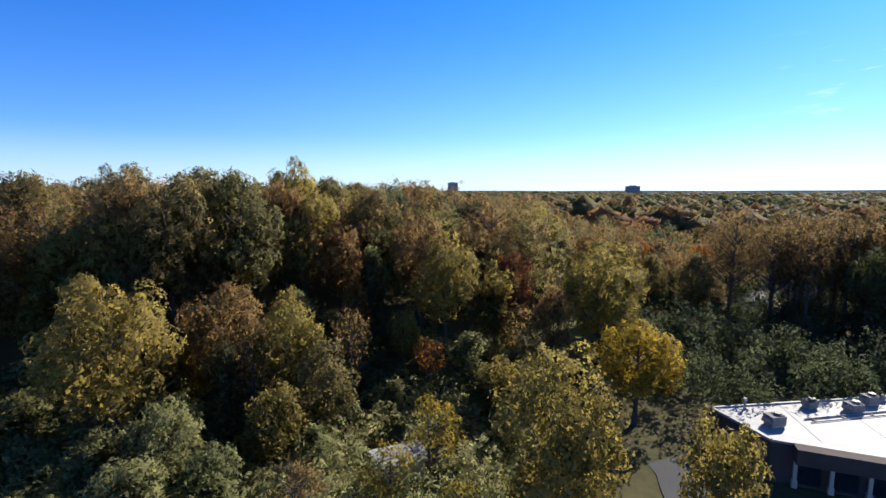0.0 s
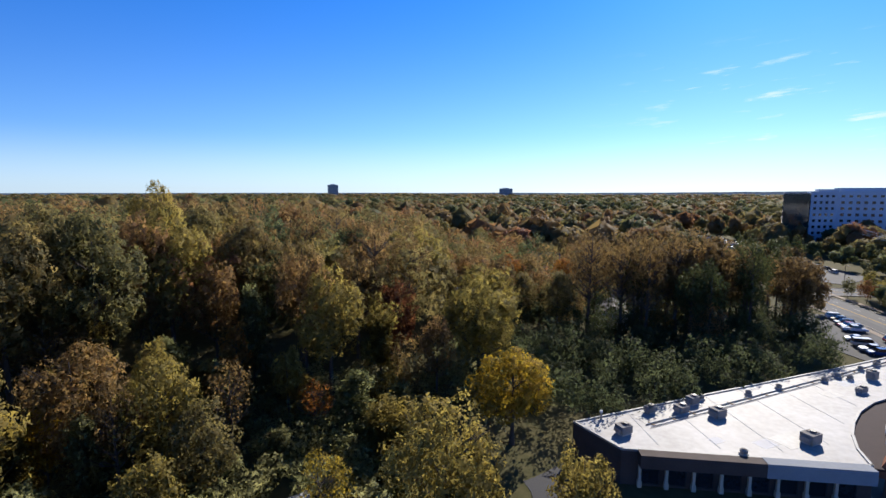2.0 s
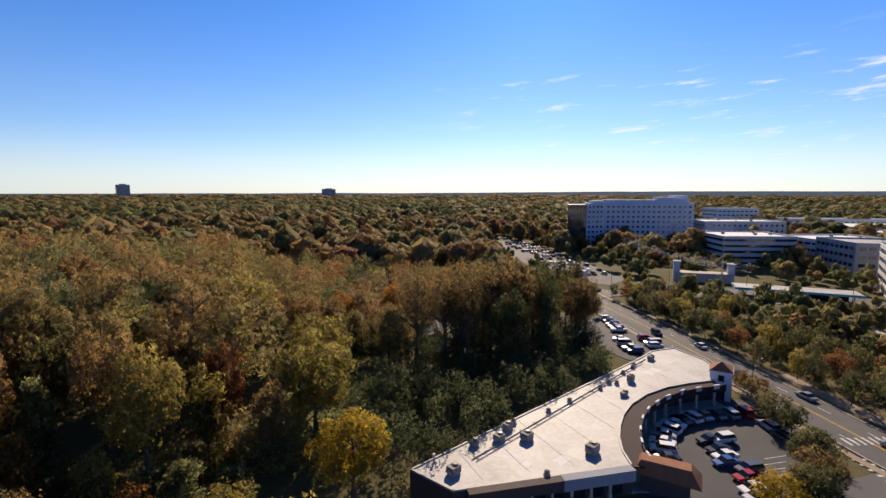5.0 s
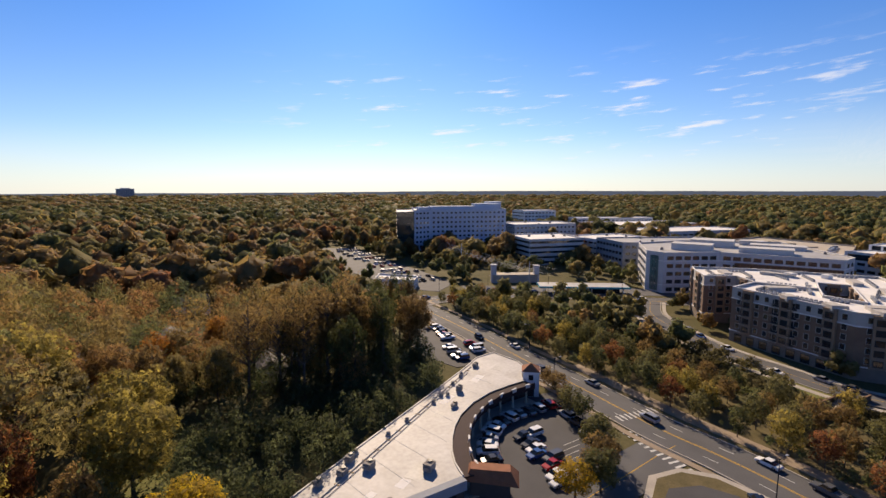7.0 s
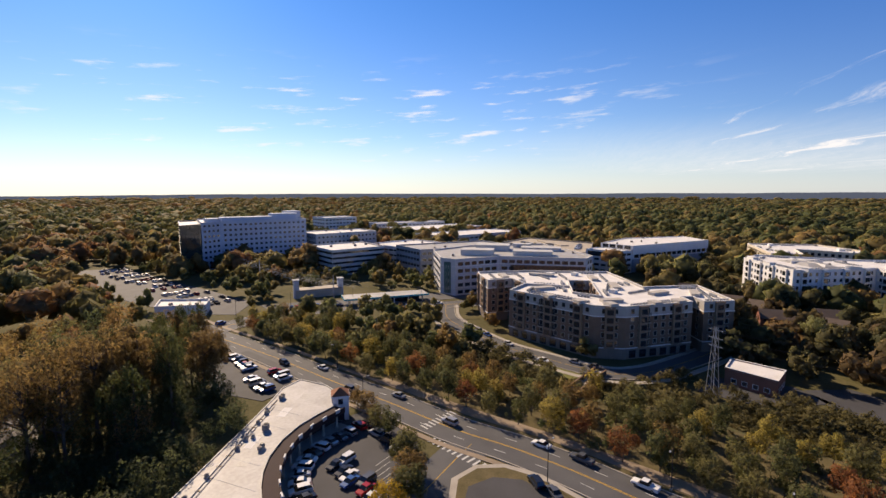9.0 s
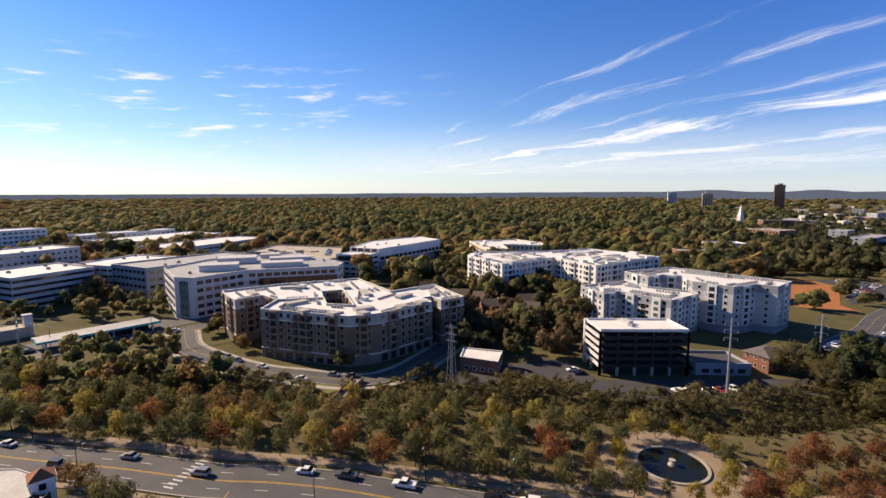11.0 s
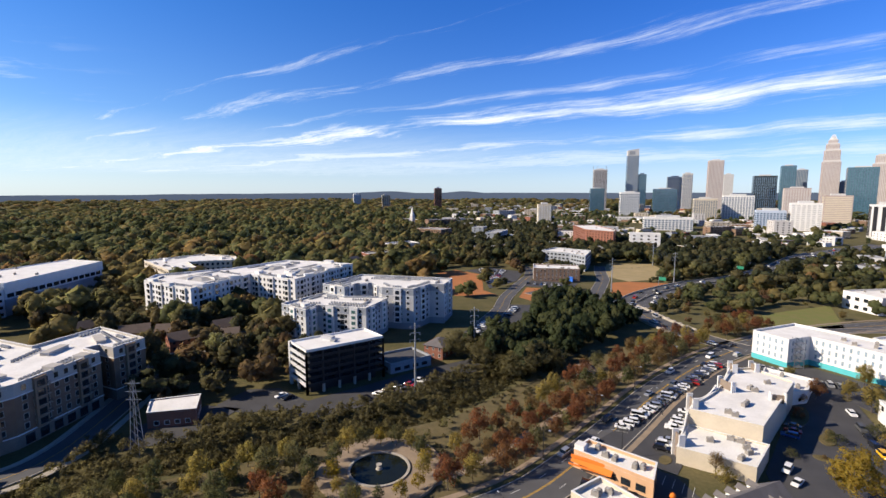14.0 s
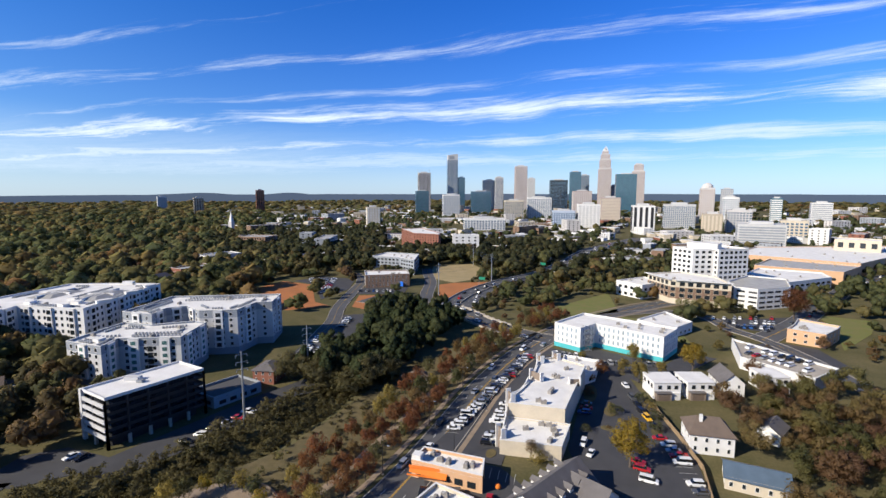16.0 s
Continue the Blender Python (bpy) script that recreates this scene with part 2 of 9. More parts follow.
DARK = material("dark metal frame", (0.03, 0.03, 0.033), vary=0.3, scale=1, bump=0.05, rough=0.5)
CREAM = material("cream stucco", (0.60, 0.52, 0.40), vary=0.18, scale=0.2, bump=0.08)
BEIGE = material("beige concrete", (0.45, 0.39, 0.31), vary=0.2, scale=0.2, bump=0.08)
BRICK = material("brown brick", (0.225, 0.145, 0.095), second=(0.16, 0.10, 0.07), scale=0.4, fine=16, bump=0.2)
BRICKBAY = material("tan brick", (0.29, 0.20, 0.135), second=(0.22, 0.15, 0.10), scale=0.4, fine=16, bump=0.2)
REDBRICK = material("red brick", (0.27, 0.11, 0.07), second=(0.19, 0.08, 0.055), scale=0.4, fine=16, bump=0.2)
BLUEWALL = material("pale blue-grey precast", (0.44, 0.50, 0.60), vary=0.12, scale=0.1, bump=0.05)
TEAL = material("teal panel", (0.09, 0.46, 0.50), vary=0.2, scale=0.5, bump=0.05)
TERRACOTTA = material("terracotta roof tile", (0.30, 0.12, 0.06), second=(0.20, 0.08, 0.045), scale=0.8, bump=0.4)
MAROON = material("maroon trim", (0.038, 0.018, 0.019), vary=0.25, scale=0.6)
SHINGLE = material("weathered grey shingle", (0.15, 0.14, 0.14), second=(0.10, 0.09, 0.09), scale=0.4, fine=18, bump=0.3)
BROWNROOF = material("brown shingle", (0.16, 0.12, 0.095), second=(0.11, 0.085, 0.07), scale=0.4, fine=18, bump=0.3)
BLUEROOF = material("slate blue metal roof", (0.10, 0.14, 0.19), vary=0.25, scale=0.4, rough=0.5)
METAL = material("galvanised steel", (0.42, 0.43, 0.44), metal=0.7, rough=0.5, vary=0.3, scale=1.2)
RUST = material("weathered brown steel and timber", (0.20, 0.12, 0.07), vary=0.35, scale=0.6)
STONEBASE = material("brown cast stone", (0.25, 0.20, 0.16), second=(0.18, 0.14, 0.11), scale=0.4, bump=0.1)
PALESTONE = material("pale stucco band", (0.46, 0.43, 0.39), vary=0.2, scale=0.3, bump=0.06)
WOOD = material("bare timber fence", (0.34, 0.24, 0.14), vary=0.3, scale=0.6)
BARK = material("bark", (0.115, 0.092, 0.074), second=(0.065, 0.052, 0.042), scale=1.4, bump=0.5)
GLASS = glass("dark window glass", (0.025, 0.032, 0.04))
# lifted blue tone puts the sky's reflection into the far towers' panes
BLUEGLASS = glass("blue curtain glass", (0.11, 0.18, 0.27))
GREENGLASS = glass("green tinted glass", (0.09, 0.19, 0.18))
DARKGLASS = glass("dark green curtain glass", (0.022, 0.045, 0.045))
TEALGLASS = glass("teal curtain glass", (0.07, 0.17, 0.22))
# both tower stones are paled, distance haze being put into their colour
TOWERSTONE = material("pale tower stone", (0.551, 0.524, 0.506), vary=0.12, scale=0.04)
TOWERBROWN = material("rose granite", (0.40, 0.33, 0.31), vary=0.15, scale=0.04)
ORANGE = material("orange awning", (0.75, 0.20, 0.03), vary=0.15, scale=0.6)
SALMON = material("peach stucco", (0.62, 0.38, 0.22), vary=0.15, scale=0.4)
BLUETARP = material("blue tarpaulin", (0.02, 0.13, 0.55), vary=0.2, scale=0.8)
WATER = material("dark pond water", (0.012, 0.016, 0.012), rough=0.12, vary=0.3, scale=0.3, bump=0.05, spec=0.2)
GREENSIGN = material("green road sign", (0.02, 0.22, 0.13), rough=0.5, bump=0.0)
TYRE = material("tyre rubber", (0.02, 0.02, 0.02), rough=0.9, bump=0.0)
RIM = material("wheel rim", (0.35, 0.35, 0.36), metal=0.8, rough=0.35, bump=0.0)
CARGLASS = glass("car glass", (0.015, 0.018, 0.022), 0.05)
REDLAMP = material("red lamp lens", (0.4, 0.02, 0.02), rough=0.25, bump=0.0)
CLEARLAMP = material("clear lamp lens", (0.6, 0.6, 0.58), rough=0.2, bump=0.0)

DECID = leaves("autumn leaves", [(0.062, 0.078, 0.042), (0.105, 0.115, 0.052), (0.175, 0.148, 0.064), (0.23, 0.152, 0.068), (0.235, 0.122, 0.066), (0.19, 0.092, 0.07)])
WOODLEAF = leaves("autumn treetops", [(0.068, 0.084, 0.046), (0.11, 0.122, 0.056), (0.178, 0.154, 0.068), (0.225, 0.155, 0.072), (0.23, 0.124, 0.068), (0.185, 0.094, 0.07)], sprays=0)
GARDENLEAF = leaves("garden leaves", [(0.05, 0.062, 0.028), (0.12, 0.115, 0.046), (0.185, 0.155, 0.06), (0.19, 0.125, 0.062), (0.15, 0.088, 0.055)], 0.5, 3.0)
TOWNLEAF = leaves("town treetops", [(0.046, 0.054, 0.032), (0.076, 0.078, 0.04), (0.125, 0.102, 0.052), (0.15, 0.10, 0.055), (0.14, 0.076, 0.052)], sprays=0)
WRAPGLASS = glass("pale film-covered glass", (0.34, 0.44, 0.52), 0.25)
YELLOWLEAF = leaves("yellow autumn leaves", [(0.17, 0.15, 0.045), (0.27, 0.205, 0.045), (0.36, 0.235, 0.04)])
REDLEAF = leaves("red autumn leaves", [(0.15, 0.06, 0.036), (0.18, 0.08, 0.042), (0.18, 0.105, 0.048)])
ORANGELEAF = leaves("orange autumn leaves", [(0.24, 0.105, 0.04), (0.29, 0.13, 0.044), (0.27, 0.15, 0.048)])
GREENLEAF = leaves("green leaves", [(0.11, 0.13, 0.062), (0.20, 0.205, 0.095), (0.29, 0.27, 0.13)])
OLIVELEAF = leaves("olive leaves", [(0.17, 0.155, 0.053), (0.25, 0.20, 0.065), (0.32, 0.235, 0.082)])
BROWNLEAF = leaves("sparse brown leaves", [(0.135, 0.094, 0.05), (0.175, 0.12, 0.056), (0.21, 0.145, 0.062)])
DARKLEAF = leaves("dark green leaves", [(0.024, 0.035, 0.018), (0.043, 0.055, 0.025), (0.07, 0.075, 0.033)], 0.3, 0)
PARKLEAF = leaves("park leaves", [(0.062, 0.07, 0.032), (0.098, 0.10, 0.045), (0.145, 0.128, 0.058)], 0.45)
HOLLOWLEAF = leaves("hollow leaves", [(0.055, 0.066, 0.034), (0.085, 0.095, 0.048), (0.125, 0.122, 0.062)])
SCRUBLEAF = leaves("scrub leaves", [(0.085, 0.08, 0.04), (0.13, 0.112, 0.055), (0.175, 0.135, 0.066)], 0.5, 2.2)
PINELEAF = leaves("pine needles", [(0.045, 0.058, 0.026), (0.07, 0.08, 0.032), (0.10, 0.10, 0.04)], 0.35)
# near-black base with a blue-grey emission that stands in for distance haze
HAZYHILLS = material("far blue-grey hills", (0.02, 0.026, 0.036), vary=0.2, scale=0.004, bump=0.0, spec=0.0)
HAZYHILLS.node_tree.nodes["Principled BSDF"].inputs["Emission Color"].default_value = (0.066, 0.086, 0.128, 1)
HAZYHILLS.node_tree.nodes["Principled BSDF"].inputs["Emission Strength"].default_value = 0.9

# ---------------------------------------------------------------- mesh helpers


class Shape:
    """Collects corners and faces of one mesh."""

    def __init__(self):
        self.v, self.f, self.m = [], [], []

    def face(self, pts, slot=0):
        i = len(self.v)
        self.v += [tuple(p) for p in pts]
        self.f.append(tuple(range(i, i + len(pts))))
        self.m.append(slot)
        return self

    def box(self, cx, cy, z0, sx, sy, h, rot=0.0, slot=0, taper=1.0):
        i, c, s = len(self.v), math.cos(rot), math.sin(rot)
        for z, k in ((z0, 1.0), (z0 + h, taper)):
            for dx, dy in ((-1, -1), (1, -1), (1, 1), (-1, 1)):
                x, y = dx * sx * k / 2, dy * sy * k / 2
                self.v.append((cx + x * c - y * s, cy + x * s + y * c, z))
        for q in ((3, 2, 1, 0), (4, 5, 6, 7), (0, 1, 5, 4), (1, 2, 6, 5), (2, 3, 7, 6), (3, 0, 4, 7)):
            self.f.append(tuple(i + k for k in q))
            self.m.append(slot)
        return self

    def prism(self, poly, z0, z1, slot=0, bottom=True):
        i, n = len(self.v), len(poly)
        self.v += [(x, y, z0) for x, y in poly] + [(x, y, z1) for x, y in poly]
        self.f.append(tuple(range(i + n, i + 2 * n)))
        self.m.append(slot)
        if bottom:
            self.f.append(tuple(range(i + n - 1, i - 1, -1)))
            self.m.append(slot)
        for k in range(n):
            j = (k + 1) % n
            self.f.append((i + k, i + j, i + n + j, i + n + k))
            self.m.append(slot)
        return self

    def tube(self, a, b, r0, r1, n=8, slot=0, cap=True):
        a, b = Vector(a), Vector(b)
        d = (b - a).normalized()
        u = d.orthogonal().normalized()
        w = d.cross(u)
        i = len(self.v)
        for p, r in ((a, r0), (b, r1)):
            for k in range(n):
                t = 2 * math.pi * k / n
                self.v.append(tuple(p + u * (r * math.cos(t)) + w * (r * math.sin(t))))
        for k in range(n):
            j = (k + 1) % n
            self.f.append((i + k, i + j, i + n + j, i + n + k))
            self.m.append(slot)
        if cap:
            self.f += [tuple(range(i + n, i + 2 * n)), tuple(range(i + n - 1, i - 1, -1))]
            self.m += [slot, slot]
        return self

    def mesh(self, name, mats):
        me = bpy.data.meshes.new(name)
        me.from_pydata(self.v, [], self.f)
        for m in mats if isinstance(mats, (list, tuple)) else [mats]:
            me.materials.append(m)
        if any(self.m):
            me.polygons.foreach_set("material_index", self.m)
        me.update()
        return me


def part(name, shape, mats, parent, label="", kind=""):
    me = shape.mesh(name, mats) if isinstance(shape, Shape) else shape
    ob = new(name, me)
    ob.parent = parent
    return tagged(ob, label, "", "", kind)


def thing(name, label, category, x=0.0, y=0.0, z=0.0, turn=0.0, group="", kind=""):
    ob = new(name)
    ob.matrix_basis = pose(x, y, z, 0, 0, turn)
    return tagged(ob, label, category, group, kind)


def structure(name, shape, mats, label):
    return tagged(new(name, shape.mesh(name, mats)), label, "", "", "structure")


def ccw(poly):
    a = sum(p[0] * q[1] - q[0] * p[1] for p, q in zip(poly, poly[1:] + poly[:1]))
    return list(poly) if a > 0 else list(poly)[::-1]


def smooth(pts, step=4.0):
    """Catmull-Rom through the points, about a point every step metres."""
    p = [Vector(q) for q in pts]
    p = [2 * p[0] - p[1]] + p + [2 * p[-1] - p[-2]]
    out = []
    for a, b, c, d in zip(p, p[1:], p[2:], p[3:]):
        n = max(2, int((c - b).length / step))
        for k in range(n):
            t = k / n
            out.append(0.5 * ((2 * b) + (c - a) * t + (2 * a - 5 * b + 4 * c - d) * t * t + (3 * b - a - 3 * c + d) * t**3))
    return out + [p[-2]]


def sides(line):
    out = []
    for k, q in enumerate(line):
        d = (line[min(k + 1, len(line) - 1)] - line[max(k - 1, 0)]).normalized()
        out.append(Vector((-d.y, d.x)))
    return out


def ribbon(line, off0, off1, z, h=0.0, shape=None):
    """A strip between two offsets to the left of a line; h: its thickness downwards."""
    s, nrm = shape or Shape(), sides(line)
    i = len(s.v)
    for q, n in zip(line, nrm):
        a, b = q + n * off0, q + n * off1
        s.v += [(a.x, a.y, z), (b.x, b.y, z), (a.x, a.y, z - h), (b.x, b.y, z - h)]
    for k in range(len(line) - 1):
        a, b = i + 4 * k, i + 4 * k + 4
        s.f.append((a, b, b + 1, a + 1) if off0 > off1 else (a + 1, b + 1, b, a))
        s.m.append(0)
        if h:
            s.f += [(a, a + 2, b + 2, b), (a + 1, b + 1, b + 3, a + 3)]
            s.m += [0, 0]
    if h:
        b = i + 4 * (len(line) - 1)
        s.f += [(i, i + 1, i + 3, i + 2), (b, b + 2, b + 3, b + 1)]
        s.m += [0, 0]
    return s


def along(line, dist, off=0.0):
    """The place dist metres along a line, off to its left, and the heading in degrees."""
    for a, b in zip(line, line[1:]):
        L = (b - a).length
        if dist <= L or b is line[-1]:
            d = (b - a).normalized()
            q = a + d * dist + Vector((-d.y, d.x)) * off
            return q.x, q.y, math.degrees(math.atan2(d.y, d.x))
        dist -= L


def length(line):
    return sum((b - a).length for a, b in zip(line, line[1:]))


def step01(a, b, x):
    t = np.clip((np.asarray(x, float) - a) / (b - a), 0, 1)
    return t * t * (3 - 2 * t)


def at(bearing, dist):
    b = radians(bearing)
    return dist * math.sin(b), dist * math.cos(b)


def inside(poly, x, y):
    x, y = np.asarray(x, float), np.asarray(y, float)
    hit = np.zeros(x.shape, bool)
    for (x0, y0), (x1, y1) in zip(poly, list(poly[1:]) + [poly[0]]):
        if y0 == y1:
            continue
        c = ((y0 > y) != (y1 > y)) & (x < (x1 - x0) * (y - y0) / (y1 - y0) + x0)
        hit ^= c
    return hit


line_cache = {}


def near_line(line, x, y):
    """The distance of places from a line."""
    key = id(line)
    if key not in line_cache:
        p = np.array([(q.x, q.y) for q in line])
        line_cache[key] = (line, p[:-1], np.diff(p, axis=0))
    _, p, d = line_cache[key]
    x, y = np.asarray(x, float), np.asarray(y, float)
    best = np.full(x.shape, 1e18)
    if x.size < 50:
        rx, ry = x[..., None] - p[:, 0], y[..., None] - p[:, 1]
        t = np.clip((rx * d[:, 0] + ry * d[:, 1]) / np.maximum((d**2).sum(1), 1e-6), 0, 1)
        return np.hypot(rx - t * d[:, 0], ry - t * d[:, 1]).min(-1)
    for (ax, ay), (dx, dy) in zip(p, d):
        t = np.clip(((x - ax) * dx + (y - ay) * dy) / max(dx * dx + dy * dy, 1e-6), 0, 1)
        best = np.minimum(best, (x - ax - t * dx) ** 2 + (y - ay - t * dy) ** 2)
    return np.sqrt(best)


# ---------------------------------------------------------------- the plan: roads, creek, clear ground
MAIN = smooth([(185, 180), (166, 142), (157, 121), (146, 96), (131, 66), (120, 42), (109, 20), (104, 6), (97.5, -8), (88.6, -23.5), (73, -52), (58, -78), (48.5, -101), (45, -124), (43, -152), (41, -186), (36, -222), (29, -250), (18, -280), (-2, -320), (-40, -370), (-95, -420)])
SIDE = smooth([(103, 15), (95, 17.5), (86, 20), (72, 24), (55, 26), (35, 27)], 3)
CROSS = smooth([(166, 142), (183, 138), (208, 121), (230, 87), (240, 56), (256, 28), (266, 0), (273, -40), (304, -76)])
WESTWAY = smooth([(128, -180), (137, -205), (146, -230), (155, -258), (170, -290), (186, -336), (203, -385), (228, -420)], 4)
HILLWAY = smooth([(-110, -225), (-100, -270), (-88, -300), (-76, -318), (-66, -345), (-40, -350), (-4, -322), (24, -280)], 4)
MALLWAY = smooth([(-88, -300), (-118, -345), (-142, -388), (-172, -440), (-200, -488), (-260, -566), (-330, -640)], 6)
NORTHWAY = smooth([(116, -314), (128, -352), (142, -400), (158, -436), (172, -470)], 5)
SECOND = smooth([(240, 54), (215, 47), (196, 33), (179, 17), (169, 1), (158.5, -19), (162, -34), (178, -51), (197, -68), (222, -92), (236, -130)], 3)
HIGHWAY = smooth([(165, -322), (118, -314), (96, -318), (91, -366), (76, -422), (50, -480), (31, -573), (10, -700), (-60, -900)], 8)
LINK = smooth([(118, -314), (94, -312), (66, -286), (45, -272), (24, -264)], 4)
CREEK = smooth([(178, 75), (163, 40), (153, 14), (146, -12), (141, -42), (124, -66), (113, -92), (98, -121), (95, -165), (102, -220), (104, -275), (120, -330)], 5)
DRIVE = smooth([(24, 30), (24, 44), (25, 54), (18, 66), (2, 72)], 3)


def terrain(x, y):
    x, y = np.asarray(x, float), np.asarray(y, float)
    r, b = np.hypot(x, y), np.degrees(np.arctan2(x, y))
    wood = (0.55 * step01(34, 10, b) + 0.45 * step01(8, -12, b)) * step01(-150, -120, b)
    z = 12.5 * wood * step01(48, 125, r) * (1 - 0.6 * step01(300, 900, r))
    z = z + 8 * step01(1700, 4850, r) + 3.0 * np.sin(x / 410 + 1.3) * np.sin(y / 370) * step01(500, 1200, r)
    z = z - 2.6 * (1 - step01(2.0, 9.0, near_line(CREEK, x, y)))
    return z - 0.12


# ---------------------------------------------------------------- ground and roads
def build_ground():
    rings = np.concatenate([np.linspace(6, 330, 110), 330 * (4900 / 330) ** (np.arange(1, 61) / 60)])
    n = 320
    ang = np.linspace(0, 2 * np.pi, n, endpoint=False)
    xx = np.concatenate([[0], (rings[:, None] * np.sin(ang)).ravel()])
    yy = np.concatenate([[0], (rings[:, None] * np.cos(ang)).ravel()])
    s = Shape()
    s.v = np.stack([xx, yy, terrain(xx, yy)], 1).tolist()
    idx = 1 + np.arange(len(rings) * n).reshape(len(rings), n)
    nxt = np.roll(idx, -1, 1)
    s.f = [(0, int(a), int(b)) for a, b in zip(idx[0], nxt[0])]
    s.f += np.stack([idx[:-1].ravel(), nxt[:-1].ravel(), nxt[1:].ravel(), idx[1:].ravel()], 1)[:, ::-1].tolist()
    s.m = [0] * len(s.f)
    ob = structure("ground", s, GRASS, "dry grass and leaf litter over gently rolling ground")
    ob.data.shade_smooth()


build_ground()

built = []  # outlines on which no tree grows


def road(name, line, width, mat, label, kerbs=True, lanes=(), dashes=(), z=0.0):
    ob = structure(name, ribbon(line, width / 2, -width / 2, z, 0.15), mat, label)
    for off in lanes:
        part("lane_line", ribbon(line, off + 0.09, off - 0.09, z + 0.006), YELLOWPAINT, ob, "worn double yellow line")
    for off in dashes:
        s, d = Shape(), 4.0
        while d < length(line) - 6:
            x, y, a = along(line, d, off)
            s.box(x, y, z + 0.002, 3.0, 0.16, 0.005, radians(a))
            d += 11
        part("lane_dash", s, WHITEPAINT, ob, "broken white lane line", "stuff")
    if kerbs:
        for off in (width / 2 + 0.15, -width / 2 - 0.15):
            structure("kerb", ribbon(line, off + 0.15, off - 0.15, z + 0.13, 0.3), CONCRETE, "pale concrete kerb along the road")
    return ob


road("road", MAIN, 12.4, ASPHALT, "four-lane asphalt road with a double yellow line", lanes=(0.16, -0.16), dashes=(3.05, -3.05))
road("road_side", SIDE, 10.5, ASPHALT, "short asphalt side street", lanes=(0.12,), z=0.012, kerbs=False)
road("road_cross", CROSS, 14, ASPHALT, "wide asphalt cross street", lanes=(0.16, -0.16), dashes=(3.4, -3.4), z=0.02)
road("road_second", SECOND, 9, ASPHALT, "asphalt street along the brick apartments", lanes=(0.1,), z=0.032)
road("road_highway", HIGHWAY, 24, ASPHALT, "broad asphalt highway", lanes=(0.4, -0.4), dashes=(3.6, 7.2, -3.6, -7.2), z=0.045)
road("road_link", LINK, 15, ASPHALT, "asphalt bridge road", lanes=(0.16, -0.16), z=0.06)
road("road_west", WESTWAY, 9, ASPHALT, "asphalt street past the clay sites", lanes=(0.1,), z=0.035)
road("road_hill", HILLWAY, 8, ASPHALT, "asphalt street past the offices", lanes=(0.1,), z=0.041)
road("road_mall", MALLWAY, 13, ASPHALT, "asphalt avenue beside the mall", lanes=(0.16, -0.16), z=0.047)
road("road_north", NORTHWAY, 10, ASPHALT, "asphalt street beside the dry field", lanes=(0.1,), z=0.038)
road("driveway", DRIVE, 6, ASPHALT2, "cracked asphalt driveway behind the shops", kerbs=False, z=0.02)


def slab(name, poly, mat, label, z=0.03, h=0.2):
    return structure(name, Shape().prism(ccw(poly), z - h, z), mat, label)


def strip(name, line, width, mat, label, z=0.05, off=0.0):
    return structure(name, ribbon(line, off + width / 2, off - width / 2, z, 0.2), mat, label)


# crosswalks at the junction
cross = thing("crosswalk", "worn white ladder crosswalk on asphalt", "crosswalk", kind="structure")
for k in range(11):
    t = k / 10
    part("stripe", Shape().box(102.6 - 8.2 * t, 24.6 - 13.6 * t, 0.016, 2.6, 0.55, 0.006, radians(-31)), WHITEPAINT, cross)
cross2 = thing("crosswalk", "worn white ladder crosswalk on asphalt", "crosswalk", kind="structure")
for k in range(9):
    t = k / 8
    part("stripe", Shape().box(108.3 + 9.6 * t, 28.2 - 5.5 * t, 0.006, 2.6, 0.5, 0.006, radians(58)), WHITEPAINT, cross2)

# sidewalks
strip("pavement", MAIN, 1.8, TANCONC, "tan concrete sidewalk beside the road", 0.06, 9.2)
strip("pavement", MAIN, 1.6, TANCONC, "tan concrete sidewalk beside the road", 0.06, -8.0)
strip("pavement", SECOND, 1.6, CONCRETE, "pale concrete sidewalk along the street", 0.06, 6.0)
strip("pavement", SECOND, 2.2, CONCRETE, "pale concrete greenway path along the lawn", 0.06, -7.2)
slab("lawn", [(196, 24), (180, 8), (166, 9), (150, -8), (154, -16), (164, -3), (176, 16), (192, 31)], LAWN, "green lawn bank along the path", 0.0)

slab("parking_lot", [(61, 41), (64, 46), (70.5, 51), (80, 55.5), (93, 56), (105, 52.5), (113, 47), (108, 36), (99, 27), (84, 26), (66, 30)], ASPHALT2, "asphalt forecourt inside the crescent", 0.02)
slab("parking_lot", [(112, 78), (127, 72), (141, 92), (150, 110), (133, 118), (114, 96)], ASPHALT2, "asphalt parking lot with parked cars", 0.02)
slab("parking_lot", [(196, 150), (222, 158), (300, 330), (270, 372), (215, 250), (190, 176)], ASPHALT2, "large asphalt parking lot full of cars", 0.02)
slab("parking_lot", [(204, 134), (226, 110), (238, 118), (216, 150)], ASPHALT2, "asphalt lot with a row of parked cars", 0.02)
slab("parking_lot", [(236, 116), (222, 106), (240, 78), (262, 44), (276, 54), (256, 92)], ASPHALT, "asphalt forecourt round the canopy", 0.015)
slab("island", [(88, 16.5), (94.3, 12.4), (96.2, 6), (94, -2), (86, -13), (70, -10), (70, 14)], CONCRETE, "pale concrete kerbed island", 0.12)
slab("island_grass", [(88, 15), (93, 11.8), (94.7, 6), (92.8, -1), (86, -11), (71, -9), (71, 13)], MULCH, "mulched verge on the island", 0.15)
slab("parking_lot", [(86, 12.5), (90.5, 8), (91, 2), (87, -5), (82, -9), (71, -8), (71, 12)], ASPHALT2, "small asphalt lot with white bay lines", 0.17)
